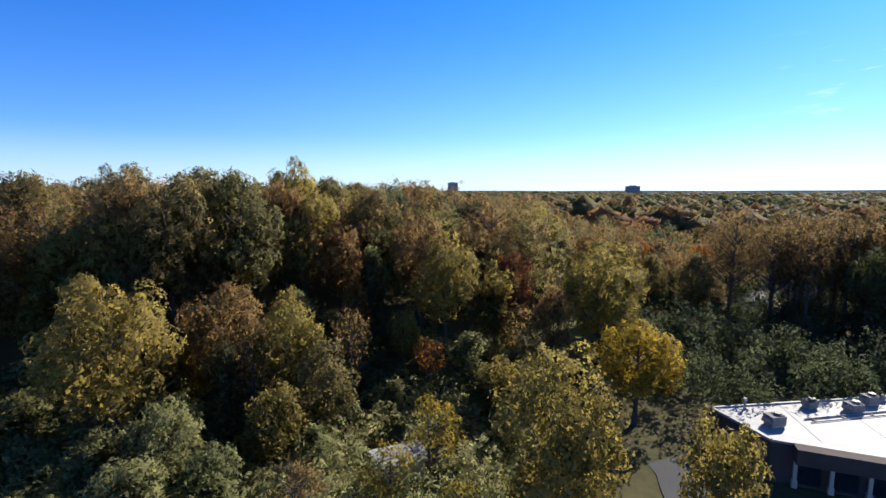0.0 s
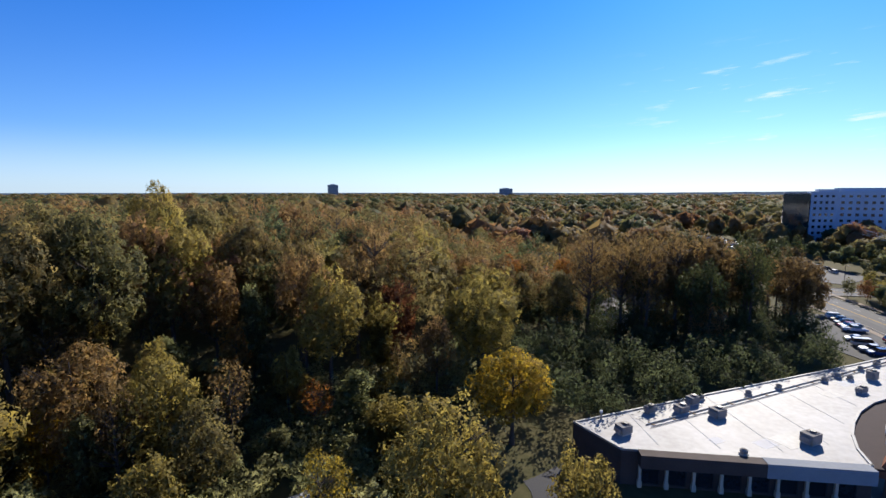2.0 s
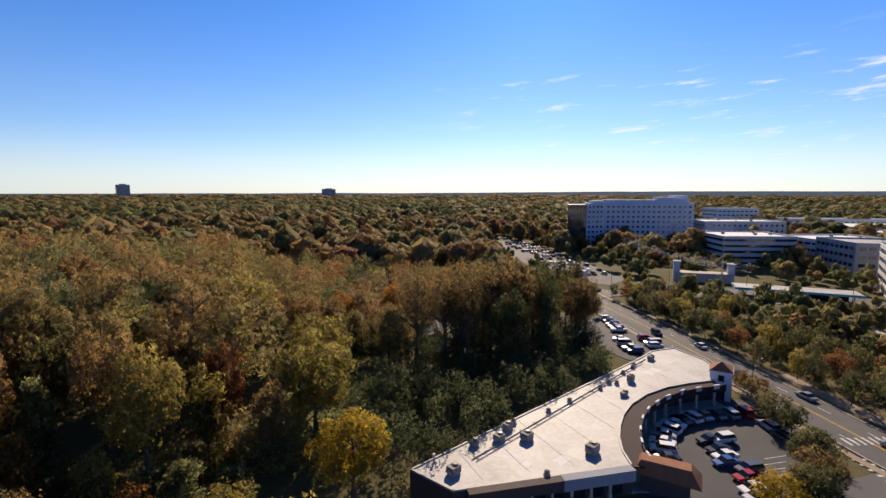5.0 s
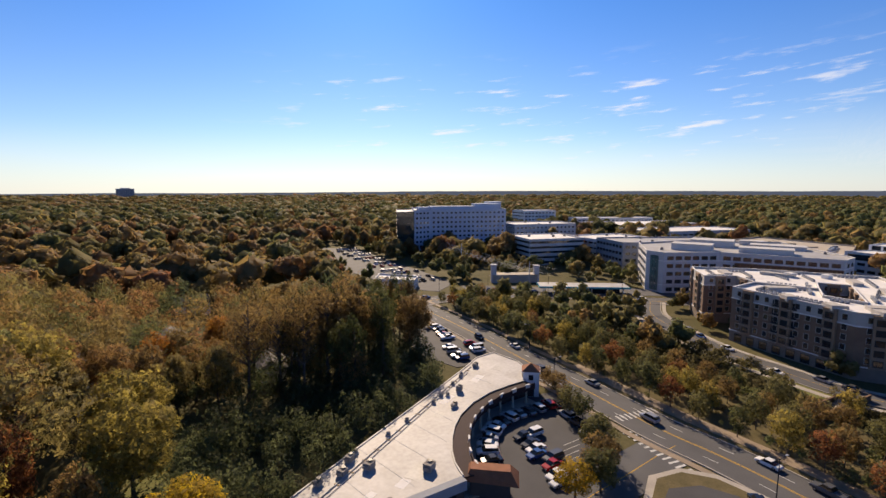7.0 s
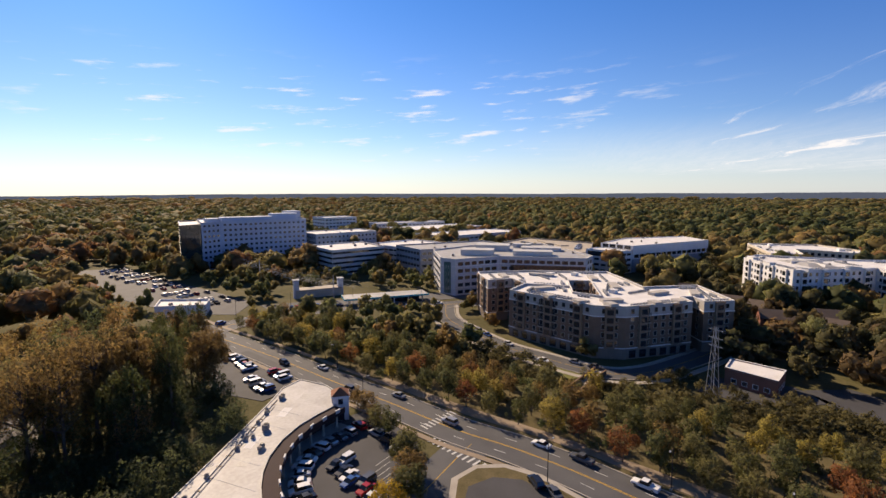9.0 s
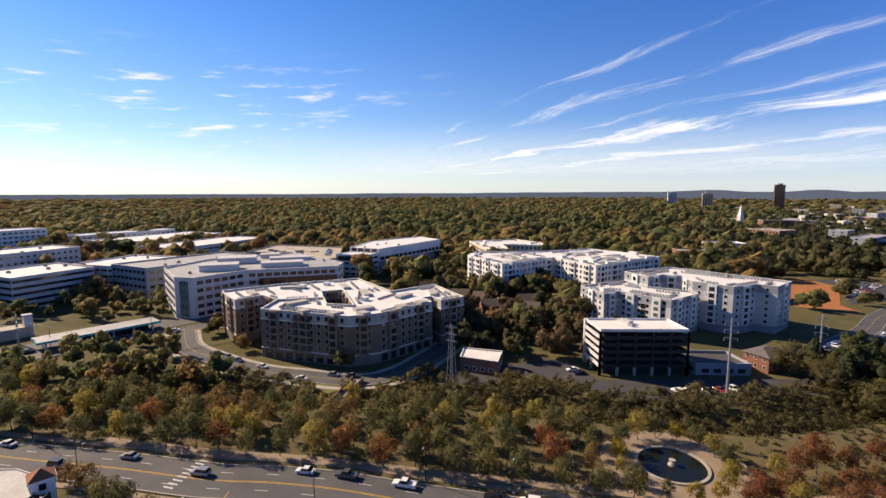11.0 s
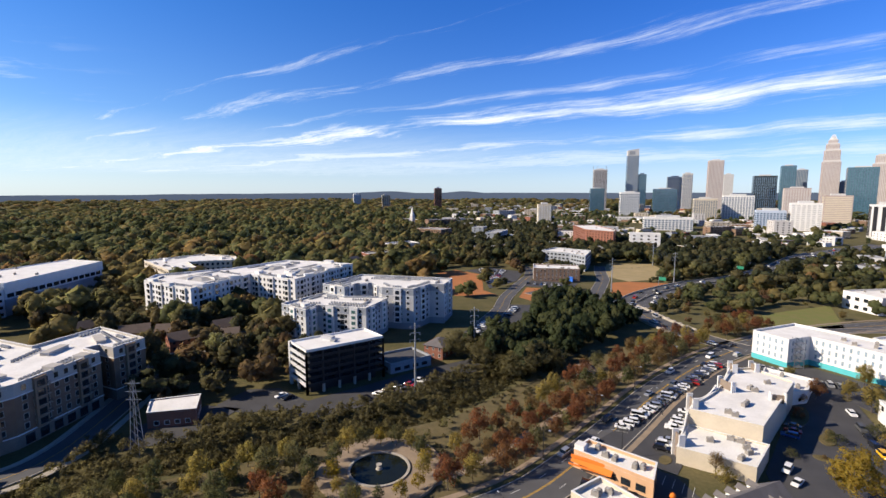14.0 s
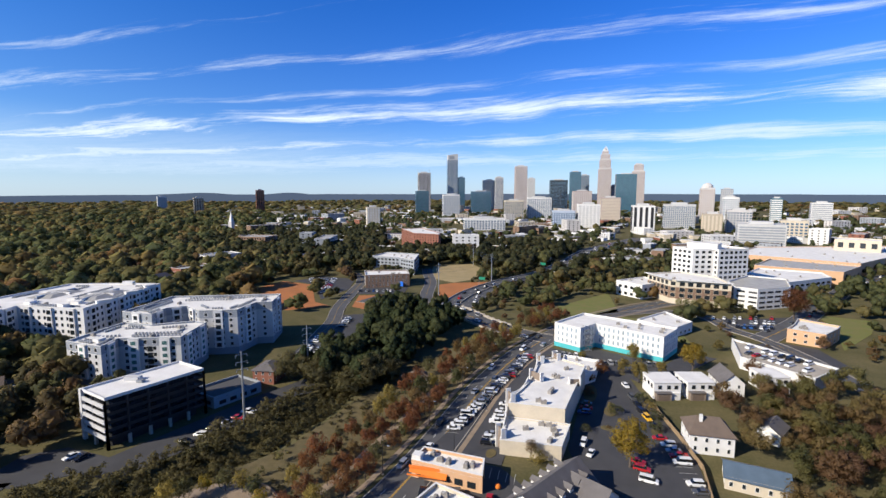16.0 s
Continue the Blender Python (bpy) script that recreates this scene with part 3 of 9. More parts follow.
slab("parking_lot", [(136, -100), (154, -100), (162, -92), (158, -78), (146, -80), (137, -90), (124, -92), (118, -108), (110, -150), (104, -166), (116, -172), (124, -150)], ASPHALT2, "asphalt lot below the dark office building", 0.02)
slab("parking_lot", [(163, -54), (150, -46), (142, -60), (149, -82), (160, -76)], ASPHALT2, "asphalt apron around the low brick building", 0.02)
slab("parking_lot", [(118, -176), (136, -180), (150, -228), (160, -270), (140, -284), (116, -230)], ASPHALT2, "asphalt lot with rows of parked cars", 0.02)
slab("parking_lot", [(46, -134), (36.8, -134), (22, -134), (22, -232), (30, -238), (37, -200), (39, -170)], ASPHALT2, "asphalt lot in front of the store", 0.02)
slab("parking_lot", [(36, -110), (20, -112), (14, -126), (22, -133), (38, -133), (41, -120)], ASPHALT2, "asphalt lot with white bay lines", 0.03)
slab("parking_lot", [(4, -150), (-4, -126), (-34, -130), (-33, -160), (-22, -196), (-12, -238), (8, -240), (2, -190)], ASPHALT2, "asphalt lot behind the store", 0.02)
slab("parking_lot", [(27, -226.5), (22, -236), (-12, -238), (-42, -231), (-46, -224), (-22, -213), (-9, -226)], ASPHALT2, "asphalt lot beyond the store", 0.03)
slab("parking_lot", [(24, -236), (21, -249), (5, -243), (-2, -254), (-33, -240), (-44, -262), (-58, -258), (-40, -232), (-12, -238.5), (8, -240.5)], ASPHALT2, "asphalt yard round the white building", 0.025)
slab("parking_lot", [(-72, -280), (-103, -247), (-114, -262), (-110, -290), (-92, -298)], ASPHALT2, "asphalt lot below the shops", 0.015)
slab("parking_lot", [(-62, -338), (-104, -352), (-122, -362), (-96, -318), (-76, -320)], ASPHALT2, "asphalt lot before the cream offices", 0.02)
slab("parking_lot", [(180, -334), (146, -348), (152, -372), (190, -358)], ASPHALT2, "asphalt lot beside the dirt", 0.02)
slab("dirt", [(272, -318), (270, -362), (236, -356), (196, -300), (178, -292), (200, -272), (246, -282)], DIRT, "bare red clay building site", 0.0)
slab("parking_lot", [(196, -308), (236, -358), (262, -366), (250, -395), (214, -392), (196, -350)], ASPHALT2, "asphalt lot full of cars beside the clay", 0.02)
slab("dirt", [(163, -296), (176, -330), (140, -344), (124, -316), (146, -290)], DIRT, "bare red clay building site", 0.0)
slab("dirt", [(131, -392), (112, -330), (94, -340), (88, -420), (122, -404)], DIRT, "graded orange clay beside the field", 0.0)
slab("field", [(172, -490), (136, -518), (94, -452), (122, -405), (150, -420)], TAN, "dry tan field", 0.0)
slab("lawn", [(-138, -372), (-166, -366), (-150, -332), (-122, -292), (-132, -330)], LAWN, "green lawn beside the avenue", 0.0)
slab("lawn", [(26, -342), (-8, -402), (-16, -330), (20, -306)], LAWN, "green lawn above the road", 0.0)
slab("lawn", [(-10, -330), (-45, -318), (-50, -280), (-20, -282), (8, -300)], LAWN, "green lawn by the road", 0.0)


def patch(name, poly, mat, label, lift=0.05, rings=8):
    """Ground cover that lies on the slope."""
    poly = [tuple(q) for q in smooth(ccw(poly) + ccw(poly)[:1], 3.0)][:-1]
    cx, cy = sum(p[0] for p in poly) / len(poly), sum(p[1] for p in poly) / len(poly)
    s, n = Shape(), len(poly)
    for k in range(rings + 1):
        t = 0.02 + 0.98 * k / rings
        for x, y in poly:
            u, v = cx + (x - cx) * t, cy + (y - cy) * t
            s.v.append((u, v, float(terrain(u, v)) + lift))
    for k in range(rings):
        for i in range(n):
            j = (i + 1) % n
            s.f.append((k * n + i, (k + 1) * n + i, (k + 1) * n + j, k * n + j))
            s.m.append(0)
    s.f.append(tuple(range(n)))
    s.m.append(0)
    structure(name, s, mat, label)


patch("lawn", [(20, 76), (40, 72), (46, 92), (34, 104), (18, 96)], LAWN, "shaded lawn under the trees")
for ix, iy, ia, ib in ((-8.6, -181.5, 2.2, 4.2), (-8.0, -168, 2.6, 1.8), (-13.8, -223.5, 1.4, 3.4), (-23.4, -170, 1.8, 3.2), (-1.2, -196, 2.6, 9.0), (26.4, -139.5, 1.6, 2.6)):
    slab("parking_island", [(ix + ia * math.cos(k * math.pi / 6), iy + ib * math.sin(k * math.pi / 6)) for k in range(12)], MULCH, "kerbed mulch island in the lot", 0.16)
slab("dirt_bank", [(118, -40), (128, -8), (122, -2), (108, -28)], MULCH, "leaf-strewn brown bank", 0.0)
slab("park_ground", [(118, 28), (104, -8), (92, -34), (62, -84), (55, -110), (52, -150), (50, -200), (46, -235), (88, -228), (84, -165), (88, -122), (104, -90), (118, -62), (134, -30), (136, 4), (148, 60), (150, 86), (132, 56)], MULCH, "mulched park ground with fallen leaves", -0.02)
strip("park_path", smooth([(136, 50), (122, 22), (111, -4), (99, -28), (86, -54), (74, -80), (66, -104), (62, -140), (58, -190), (50, -230)], 4), 2.6, TANCONC, "tan park path among young trees", 0.04)

for q in (WESTWAY, NORTHWAY, HILLWAY, MALLWAY):
    built.append(("line", q, 7))
for q in (MAIN, SIDE, CROSS, SECOND, LINK):
    w = {id(MAIN): 8.5, id(SIDE): 7, id(CROSS): 9, id(SECOND): 7, id(LINK): 9}[id(q)]
    built.append(("line", q, w))
built.append(("line", HIGHWAY, 15))
built.append(("line", DRIVE, 4))


def keep(poly, grow=0.0):
    """Notes an outline as clear of trees."""
    if grow:
        cx, cy = sum(p[0] for p in poly) / len(poly), sum(p[1] for p in poly) / len(poly)
        poly = [(x + grow * (x - cx) / max(1e-6, math.hypot(x - cx, y - cy)), y + grow * (y - cy) / max(1e-6, math.hypot(x - cx, y - cy))) for x, y in poly]
    built.append(("poly", poly, 0))


for ob in list(scene.collection.objects):
    if ob.name.split(".")[0] in ("parking_lot", "dirt", "field", "lawn", "island"):
        n = len(ob.data.vertices) // 2
        built.append(("poly", [tuple(v.co[:2]) for v in ob.data.vertices[:n]], 0))

# ---------------------------------------------------------------- buildings
window_meshes = {}


def window_mesh(w, h, frame_mat, pane_mat, mullions=1):
    key = (round(w, 2), round(h, 2), frame_mat.name, pane_mat.name, mullions)
    if key not in window_meshes:
        # one moulded piece: frame standing proud, pane set back; local x along the wall, -y out of it
        s, b = Shape(), min(0.11, w * 0.1)
        o = [(-w / 2, 0), (w / 2, 0), (w / 2, h), (-w / 2, h)]
        n_ = [(-w / 2 + b, b), (w / 2 - b, b), (w / 2 - b, h - b), (-w / 2 + b, h - b)]
        s.v = [(x, 0.02, z) for x, z in o] + [(x, -0.08, z) for x, z in o] + [(x, -0.08, z) for x, z in n_] + [(x, -0.012, z) for x, z in n_]
        for k in range(4):
            q = (k + 1) % 4
            s.f += [(k, q, 4 + q, 4 + k), (4 + k, 4 + q, 8 + q, 8 + k), (8 + k, 8 + q, 12 + q, 12 + k)]
            s.m += [0, 0, 0]
        s.f.append((12, 13, 14, 15))
        s.m.append(1)
        window_meshes[key] = s.mesh("window", [frame_mat, pane_mat])
    return window_meshes[key]


def walls(poly):
    for a, b in zip(poly, poly[1:] + poly[:1]):
        L = math.hypot(b[0] - a[0], b[1] - a[1])
        if L > 0.5:
            yield a, b, L, math.atan2(b[1] - a[1], b[0] - a[0])


def faces_path(a, b):
    """Whether a wall's outer side looks towards the middle of the plan, where one flies."""
    n = (b[1] - a[1], -(b[0] - a[0]))
    return n[0] * (-3 - (a[0] + b[0]) / 2) + n[1] * (-3 - (a[1] + b[1]) / 2) > 0


def fenestrate(parent, a, b, L, turn, z0, floor_h, floors, gap, mesh, sill=0.9, edge=1.2, name="window"):
    n = max(1, int((L - 2 * edge) / gap))
    for k in range(n):
        d = edge + (L - 2 * edge) * (k + 0.5) / n
        x, y = a[0] + (b[0] - a[0]) * d / L, a[1] + (b[1] - a[1]) * d / L
        for f in range(floors):
            ob = new(name, mesh)
            ob.parent = parent
            ob.matrix_basis = pose(x, y, z0 + f * floor_h + sill, 0, 0, math.degrees(turn))


def inset(poly, w):
    """The outline drawn in by w, corners mitred."""
    out, n = [], len(poly)
    for k in range(n):
        a, q, c = Vector(poly[k - 1]), Vector(poly[k]), Vector(poly[(k + 1) % n])
        d0, d1 = (q - a).normalized(), (c - q).normalized()
        n0, n1 = Vector((-d0.y, d0.x)), Vector((-d1.y, d1.x))
        m = n0 + n1
        m = m.normalized() if m.length > 0.2 else n0
        out.append(tuple(q + m * (w / max(0.45, m.dot(n0)))))
    return out


def coping(poly, z, w, h, out=0.08):
    """A closed band along the edge of a roof, in one piece."""
    a, b, n = inset(poly, -out), inset(poly, w - out), len(poly)
    s = Shape()
    s.v = [(x, y, q) for ring_ in (a, b) for q in (z, z + h) for x, y in ring_]
    for k in range(n):
        j = (k + 1) % n
        s.f += [(k, j, n + j, n + k), (n + k, n + j, 3 * n + j, 3 * n + k), (2 * n + j, 2 * n + k, 3 * n + k, 3 * n + j)]
        if out > 0:
            s.f.append((j, k, 2 * n + k, 2 * n + j))
    s.m = [0] * len(s.f)
    return s


def roof_unit_mesh():
    s = Shape()
    s.box(0, 0, 0, 2.0, 1.4, 0.15, slot=1)
    s.box(0, 0, 0.15, 1.8, 1.2, 1.0)
    s.tube((0.3, 0, 1.15), (0.3, 0, 1.3), 0.42, 0.42, 10, 1)
    s.box(-0.5, 0, 1.15, 0.6, 0.9, 0.35, taper=0.8)
    return s.mesh("roof_unit", [UNITPAINT, ROOFDIRT])


UNIT = roof_unit_mesh()


def building(name, label, category, poly, h, floors, wall, win=None, gap=3.2, roof=None, top=None, top_floors=0, base=None, base_h=0.0, frame_mat=None, pane=None, parapet=0.9, bands=None, z0=0.0, all_sides=False, stuff=False, mull=1, units=0, group="", trim=None, bays=0, bay_pane=None, clutter=0, bay_mat=None, bay_w=3.3):
    poly = ccw(poly)
    keep(poly, 2.5)
    cx, cy = sum(p[0] for p in poly) / len(poly), sum(p[1] for p in poly) / len(poly)
    b = thing(name, label, category, cx, cy, z0, group=group)
    loc = [(x - cx, y - cy) for x, y in poly]
    fh = (h - base_h) / max(1, floors)
    ztop = h - top_floors * fh if top else h
    if base_h:
        part("ground_floor", Shape().prism(loc, -0.6, base_h), base or wall, b)
    part("wall", Shape().prism(loc, base_h if base_h else -0.6, ztop, bottom=False), wall, b)
    if top:
        part("upper_wall", Shape().prism(loc, ztop, h, bottom=False), top, b)
    part("parapet", coping(loc, h, 0.3, parapet, 0.0), top or wall, b)
    part("roof", Shape().prism(loc, h + 0.004, h + 0.06), roof or ROOF, b)
    part("coping", coping(loc, h + parapet, 0.5, 0.12), trim or WHITE, b)
    for z in bands or ():
        part("band_course", coping(loc, z, 0.4, 0.35, 0.22), trim or WHITE, b, "pale horizontal band course")
    if win:
        if stuff:
            s = Shape()
            for a, c, L, t in walls(loc):
                A, C = (a[0] + cx, a[1] + cy), (c[0] + cx, c[1] + cy)
                if not (all_sides or faces_path(A, C)):
                    continue
                n = max(1, int((L - 2) / gap))
                for k in range(n):
                    d = 1 + (L - 2) * (k + 0.5) / n
                    x, y = a[0] + (c[0] - a[0]) * d / L, a[1] + (c[1] - a[1]) * d / L
                    for f in range(floors):
                        s.box(x, y, base_h + f * fh + fh * 0.28, win[0], 0.16, win[1], t)
            part("windows", s, pane or GLASS, b, "rows of small dark windows", "stuff")
        else:
            mesh = window_mesh(win[0], win[1], frame_mat or WHITE, pane or GLASS, mull)
            for a, c, L, t in walls(loc):
                A, C = (a[0] + cx, a[1] + cy), (c[0] + cx, c[1] + cy)
                if L > 3 and (all_sides or faces_path(A, C)):
                    fenestrate(b, a, c, L, t, base_h, fh, floors, gap, mesh)
    if bays:
        bay_win = window_mesh(2.3, fh * 0.66, DARK if not bay_pane else WHITE, bay_pane or GLASS, 1)
        for a, c, L, t in walls(loc):
            A, C = (a[0] + cx, a[1] + cy), (c[0] + cx, c[1] + cy)
            if L < 9 or not faces_path(A, C):
                continue
            n = max(1, int(L / bays))
            for k in range(n):
                d = L * (k + 0.5) / n
                x, y = a[0] + (c[0] - a[0]) * d / L, a[1] + (c[1] - a[1]) * d / L
                o = part("bay", Shape().box(0, -0.45, base_h, bay_w, 0.9, h - base_h + 0.5).box(0, -0.5, h + 0.5, bay_w + 0.3, 1.1, 0.18), bay_mat or top or wall, b)
                o.matrix_basis = pose(x, y, 0, 0, 0, math.degrees(t))
                for f in range(floors):
                    o = new("window", bay_win)
                    o.parent = b
                    o.matrix_basis = pose(x, y, base_h + f * fh + 0.6, 0, 0, math.degrees(t)) @ pose(0, -0.91, 0)
    rng = random.Random(int(abs(cx * 7 + cy * 13)))
    if clutter:
        for a, c, L, t in walls(loc):
            if L < 11:
                continue
            for k in range(max(1, int(L / 17))):
                n, d, inset = rng.randint(4, 8), rng.uniform(3, max(3.5, L - 12)), rng.choice((2.6, 3.2, 6.2))
                s, ok = Shape(), True
                for j in range(n):
                    q = d + j * 1.35
                    x, y = a[0] + (c[0] - a[0]) * q / L - math.sin(t) * inset, a[1] + (c[1] - a[1]) * q / L + math.cos(t) * inset
                    ok = ok and inside(loc, x - 1, y) and inside(loc, x + 1, y)
                    s.box(x, y, h + 0.06, 0.95, 0.95, 0.15, t, 1).box(x, y, h + 0.2, 0.85, 0.85, 0.8, t)
                if ok:
                    part("condenser_bank", s, [GREYPANEL, DARK], b, "bank of small dark condensers on the roof", "stuff")
        for k in range(clutter):
            x, y = rng.uniform(min(p[0] for p in loc), max(p[0] for p in loc)), rng.uniform(min(p[1] for p in loc), max(p[1] for p in loc))
            w, d = rng.uniform(2.5, 5), rng.uniform(2.2, 3.5)
            if all(inside(loc, x + dx, y + dy) for dx in (-3, 3) for dy in (-3, 3)):
                tt = next(walls(loc))[3]
                part("stair_head", Shape().box(x, y, h + 0.06, w, d, 1.5, tt).box(x, y, h + 1.56, w + 0.3, d + 0.3, 0.12, tt), trim or WHITE, b)
    got = 0
    while got < units:
        x, y = rng.uniform(min(p[0] for p in loc), max(p[0] for p in loc)), rng.uniform(min(p[1] for p in loc), max(p[1] for p in loc))
        if all(inside(loc, x + dx, y + dy) for dx in (-2, 2) for dy in (-2, 2)):
            ob = new("roof_unit", UNIT)
            ob.parent = b
            ob.matrix_basis = pose(x, y, h + 0.06, 0, 0, rng.choice((0, 90)) + rng.uniform(-4, 4))
            got += 1
    return b, loc, fh


def condenser_rows(b, loc, h, lines, step=1.25):
    for x0, y0, x1, y1 in lines:
        L, s = math.hypot(x1 - x0, y1 - y0), Shape()
        a = math.atan2(y1 - y0, x1 - x0)
        for k in range(int(L / step)):
            t = (k + 0.5) * step / L
            x, y = x0 + (x1 - x0) * t, y0 + (y1 - y0) * t
            s.box(x, y, h + 0.06, 0.9, 0.9, 0.12, a, 1)
            s.box(x, y, h + 0.18, 0.8, 0.8, 0.75, a)
            s.tube((x, y, h + 0.93), (x, y, h + 1.0), 0.3, 0.3, 6, 1)
        part("condenser_bank", s, [GREYPANEL, DARK], b, "bank of small dark condensers on the roof", "stuff")


# the crescent of shops
def build_crescent():
    back = [(31.5, 58.2), (57, 62.3), (88, 67), (106, 70), (112, 71.4), (119.3, 69.6), (117, 60), (112.5, 53.8)]
    arc = [(105.5, 51.6), (99.5, 53.6), (93.5, 55), (86.5, 55.2), (79.7, 54), (74.5, 52), (70, 49.4), (66.4, 46.8), (63.4, 43.9), (61, 40.4)]
    poly = ccw(back + arc + [(34, 50.2)])
    keep(poly, 3)
    b = thing("shopping_arcade", "crescent-shaped single-storey shops with a flat white roof", "shopping centre")
    part("wall", Shape().prism(poly, -0.5, 4.4), SHOPWALL, b)
    part("roof", Shape().prism(poly, 4.404, 4.5), STAINEDROOF, b, "weathered white membrane roof")
    s = Shape()
    for a, c, L, t in walls(poly):
        s.box((a[0] + c[0]) / 2 - math.sin(t) * 0.15, (a[1] + c[1]) / 2 + math.cos(t) * 0.15, 4.4, L + 0.05, 0.3, 0.28, t)
    part("parapet", s, ROOFDIRT, b, "thin weathered roof edge")
    # overhanging maroon fascia and covered walk along the arc
    line = [Vector(q) for q in arc]
    part("fascia", ribbon(line, -0.1, 3.2, 4.35, 0.25), MAROON, b, "dark maroon canopy over the walk")
    part("fascia_face", ribbon(line, 3.2, 3.45, 5.0, 1.5), MAROON, b, "dark maroon curved fascia")
    part("walk", ribbon(line, -0.2, 4.6, 0.16, 0.3), CONCRETE, b, "pale concrete covered walk")
    post = Shape().box(0, 0, 0, 0.5, 0.5, 0.8).box(0, 0, 0.8, 0.34, 0.34, 2.3).mesh("column", CREAM)
    sign = Shape().box(0, 0, 0, 1.5, 0.35, 0.9).box(0, -0.19, 0.12, 1.25, 0.04, 0.66, slot=1).mesh("sign_panel", [WHITE, PALE])
    L = length(line)
    for k in range(10):
        x, y, a = along(line, (k + 0.5) * L / 10, 2.9)
        o = new("column", post)
        o.parent, o.matrix_basis = b, pose(x, y, 0.16, 0, 0, a)
        x, y, a = along(line, (k + 0.5) * L / 10, 3.3)
        o = new("sign_panel", sign)
        o.parent, o.matrix_basis = b, pose(x, y, 4.3, 0, 0, a + 180)
        tagged(o, "pale shop sign panel on the fascia")
        for j in (-1, 0, 1):
            x, y, a = along(line, (k + 0.5) * L / 10 + j * 1.7, -0.02)
            o = new("shop_window", window_mesh(1.5, 2.6, DARK, GLASS, 0))
            o.parent, o.matrix_basis = b, pose(x, y, 0.3, 0, 0, a + 180)
    # front wall: recessed dark shopfronts under a deep white band
    fa, fb = Vector((34, 50.2)), Vector((61, 40.4))
    d = (fb - fa).normalized()
    front = [fa + d * 2, fb - d * 0.5]
    mid = front[0].lerp(front[1], 0.55)
    part("front_band", ribbon([front[0], mid], -1.5, 0.02, 4.7, 1.7), SHOPWALL, b, "deep dark brown fascia band")
    part("front_band", ribbon([mid, front[1]], -1.56, 0.02, 4.76, 1.8), GREYPANEL, b, "deep grey fascia band")
    for k in range(8):
        x, y, a = along(front, 1.5 + k * 3.2, -0.02)
        o = new("shop_window", window_mesh(2.4, 2.4, DARK, GLASS, 1))
        o.parent, o.matrix_basis = b, pose(x, y, 0.2, 0, 0, a)
        x, y, a = along(front, 0.2 + k * 3.2, -0.5)
        o = new("column", post)
        o.parent, o.matrix_basis = b, pose(x, y, 0.0, 0, 0, a)
    # tiled hip end where the crescent meets the front
    s = Shape()
    for z0, z1, q0, q1 in ((3.2, 5.2, [(61.5, 40.6), (65.5, 43), (70, 34.5), (65.5, 32)], [(62.6, 40.2), (64.6, 41.4), (68, 35.2), (66, 34)]),):
        s.face([(*p, z1) for p in q1])
        for i in range(4):
            j = (i + 1) % 4
            s.face([(*q0[j], z0), (*q0[i], z0), (*q1[i], z1), (*q1[j], z1)][::-1])
        part("porch_wall", Shape().prism(ccw(q1), z0 - 3.6, z0 + 0.1), SHOPWALL, b)
    part("porch_roof", s, TERRACOTTA, b, "terracotta tiled porch roof")
    # membrane seams and patches
    for k in range(9):
        x = 40 + k * 7.4
        yb = 58.6 + (x - 31.5) * 0.158
        yf = 49.5 - (x - 40) * 0.33 if x < 60 else (47 + (x - 66) * 0.55 if x < 78 else 56.5 if x < 100 else 55)
        part("roof_seam", Shape().box(x, (yb + yf) / 2, 4.5, 0.09, yb - yf - 1.2, 0.018, radians(-9)), GREYPANEL, b)
    for x, y, w, d_, m_ in ((57.5, 47.6, 5.5, 3.2, ROOFDIRT), (53, 47.5, 2.6, 1.8, WHITE), (47.5, 49.6, 1.8, 1.4, WHITE), (44, 57.2, 6, 2.4, ROOFDIRT), (68, 59.8, 4.2, 2.0, ROOFDIRT), (84, 61.2, 5.2, 1.8, WHITE), (76.5, 58, 3, 2.2, ROOFDIRT), (99, 62.5, 5.0, 2.2, WHITE), (109, 62, 3.6, 2.8, ROOFDIRT)):
        part("roof_patch", Shape().box(x, y, 4.5, w, d_, 0.012, radians(9)), m_, b, "patched piece of roof membrane")
    # corner tower
    tw = thing("clock_tower", "white stucco corner tower with a terracotta cap", "tower", 108.4, 51.6, 0, 28)
    part("shaft", Shape().box(0, 0, 0, 4.2, 4.2, 6.4), WHITE, tw)
    part("cornice", Shape().box(0, 0, 6.4, 4.9, 4.9, 0.35), WHITE, tw)
    part("roof", Shape().box(0, 0, 6.75, 4.8, 4.8, 1.6, taper=0.06), TERRACOTTA, tw, "terracotta pyramid cap")
    for a in range(4):
        o = part("window", window_mesh(1.2, 1.4, MAROON, GLASS, 1), None, tw)
        o.matrix_basis = pose(0, 0, 4.5, 0, 0, a * 90) @ pose(0, -2.12, 0)
        # dark plate on each face paints the shade inside an arched opening
        o = part("arch", Shape().box(0, -0.05, 0, 1.8, 0.1, 2.6).tube((0, -0.02, 2.6), (0, -0.1, 2.6), 0.9, 0.9, 14), DARK, tw, "dark arched plate for a shaded opening")
        o.matrix_basis = pose(0, 0, 0, 0, 0, a * 90) @ pose(0, -2.1, 0.1)
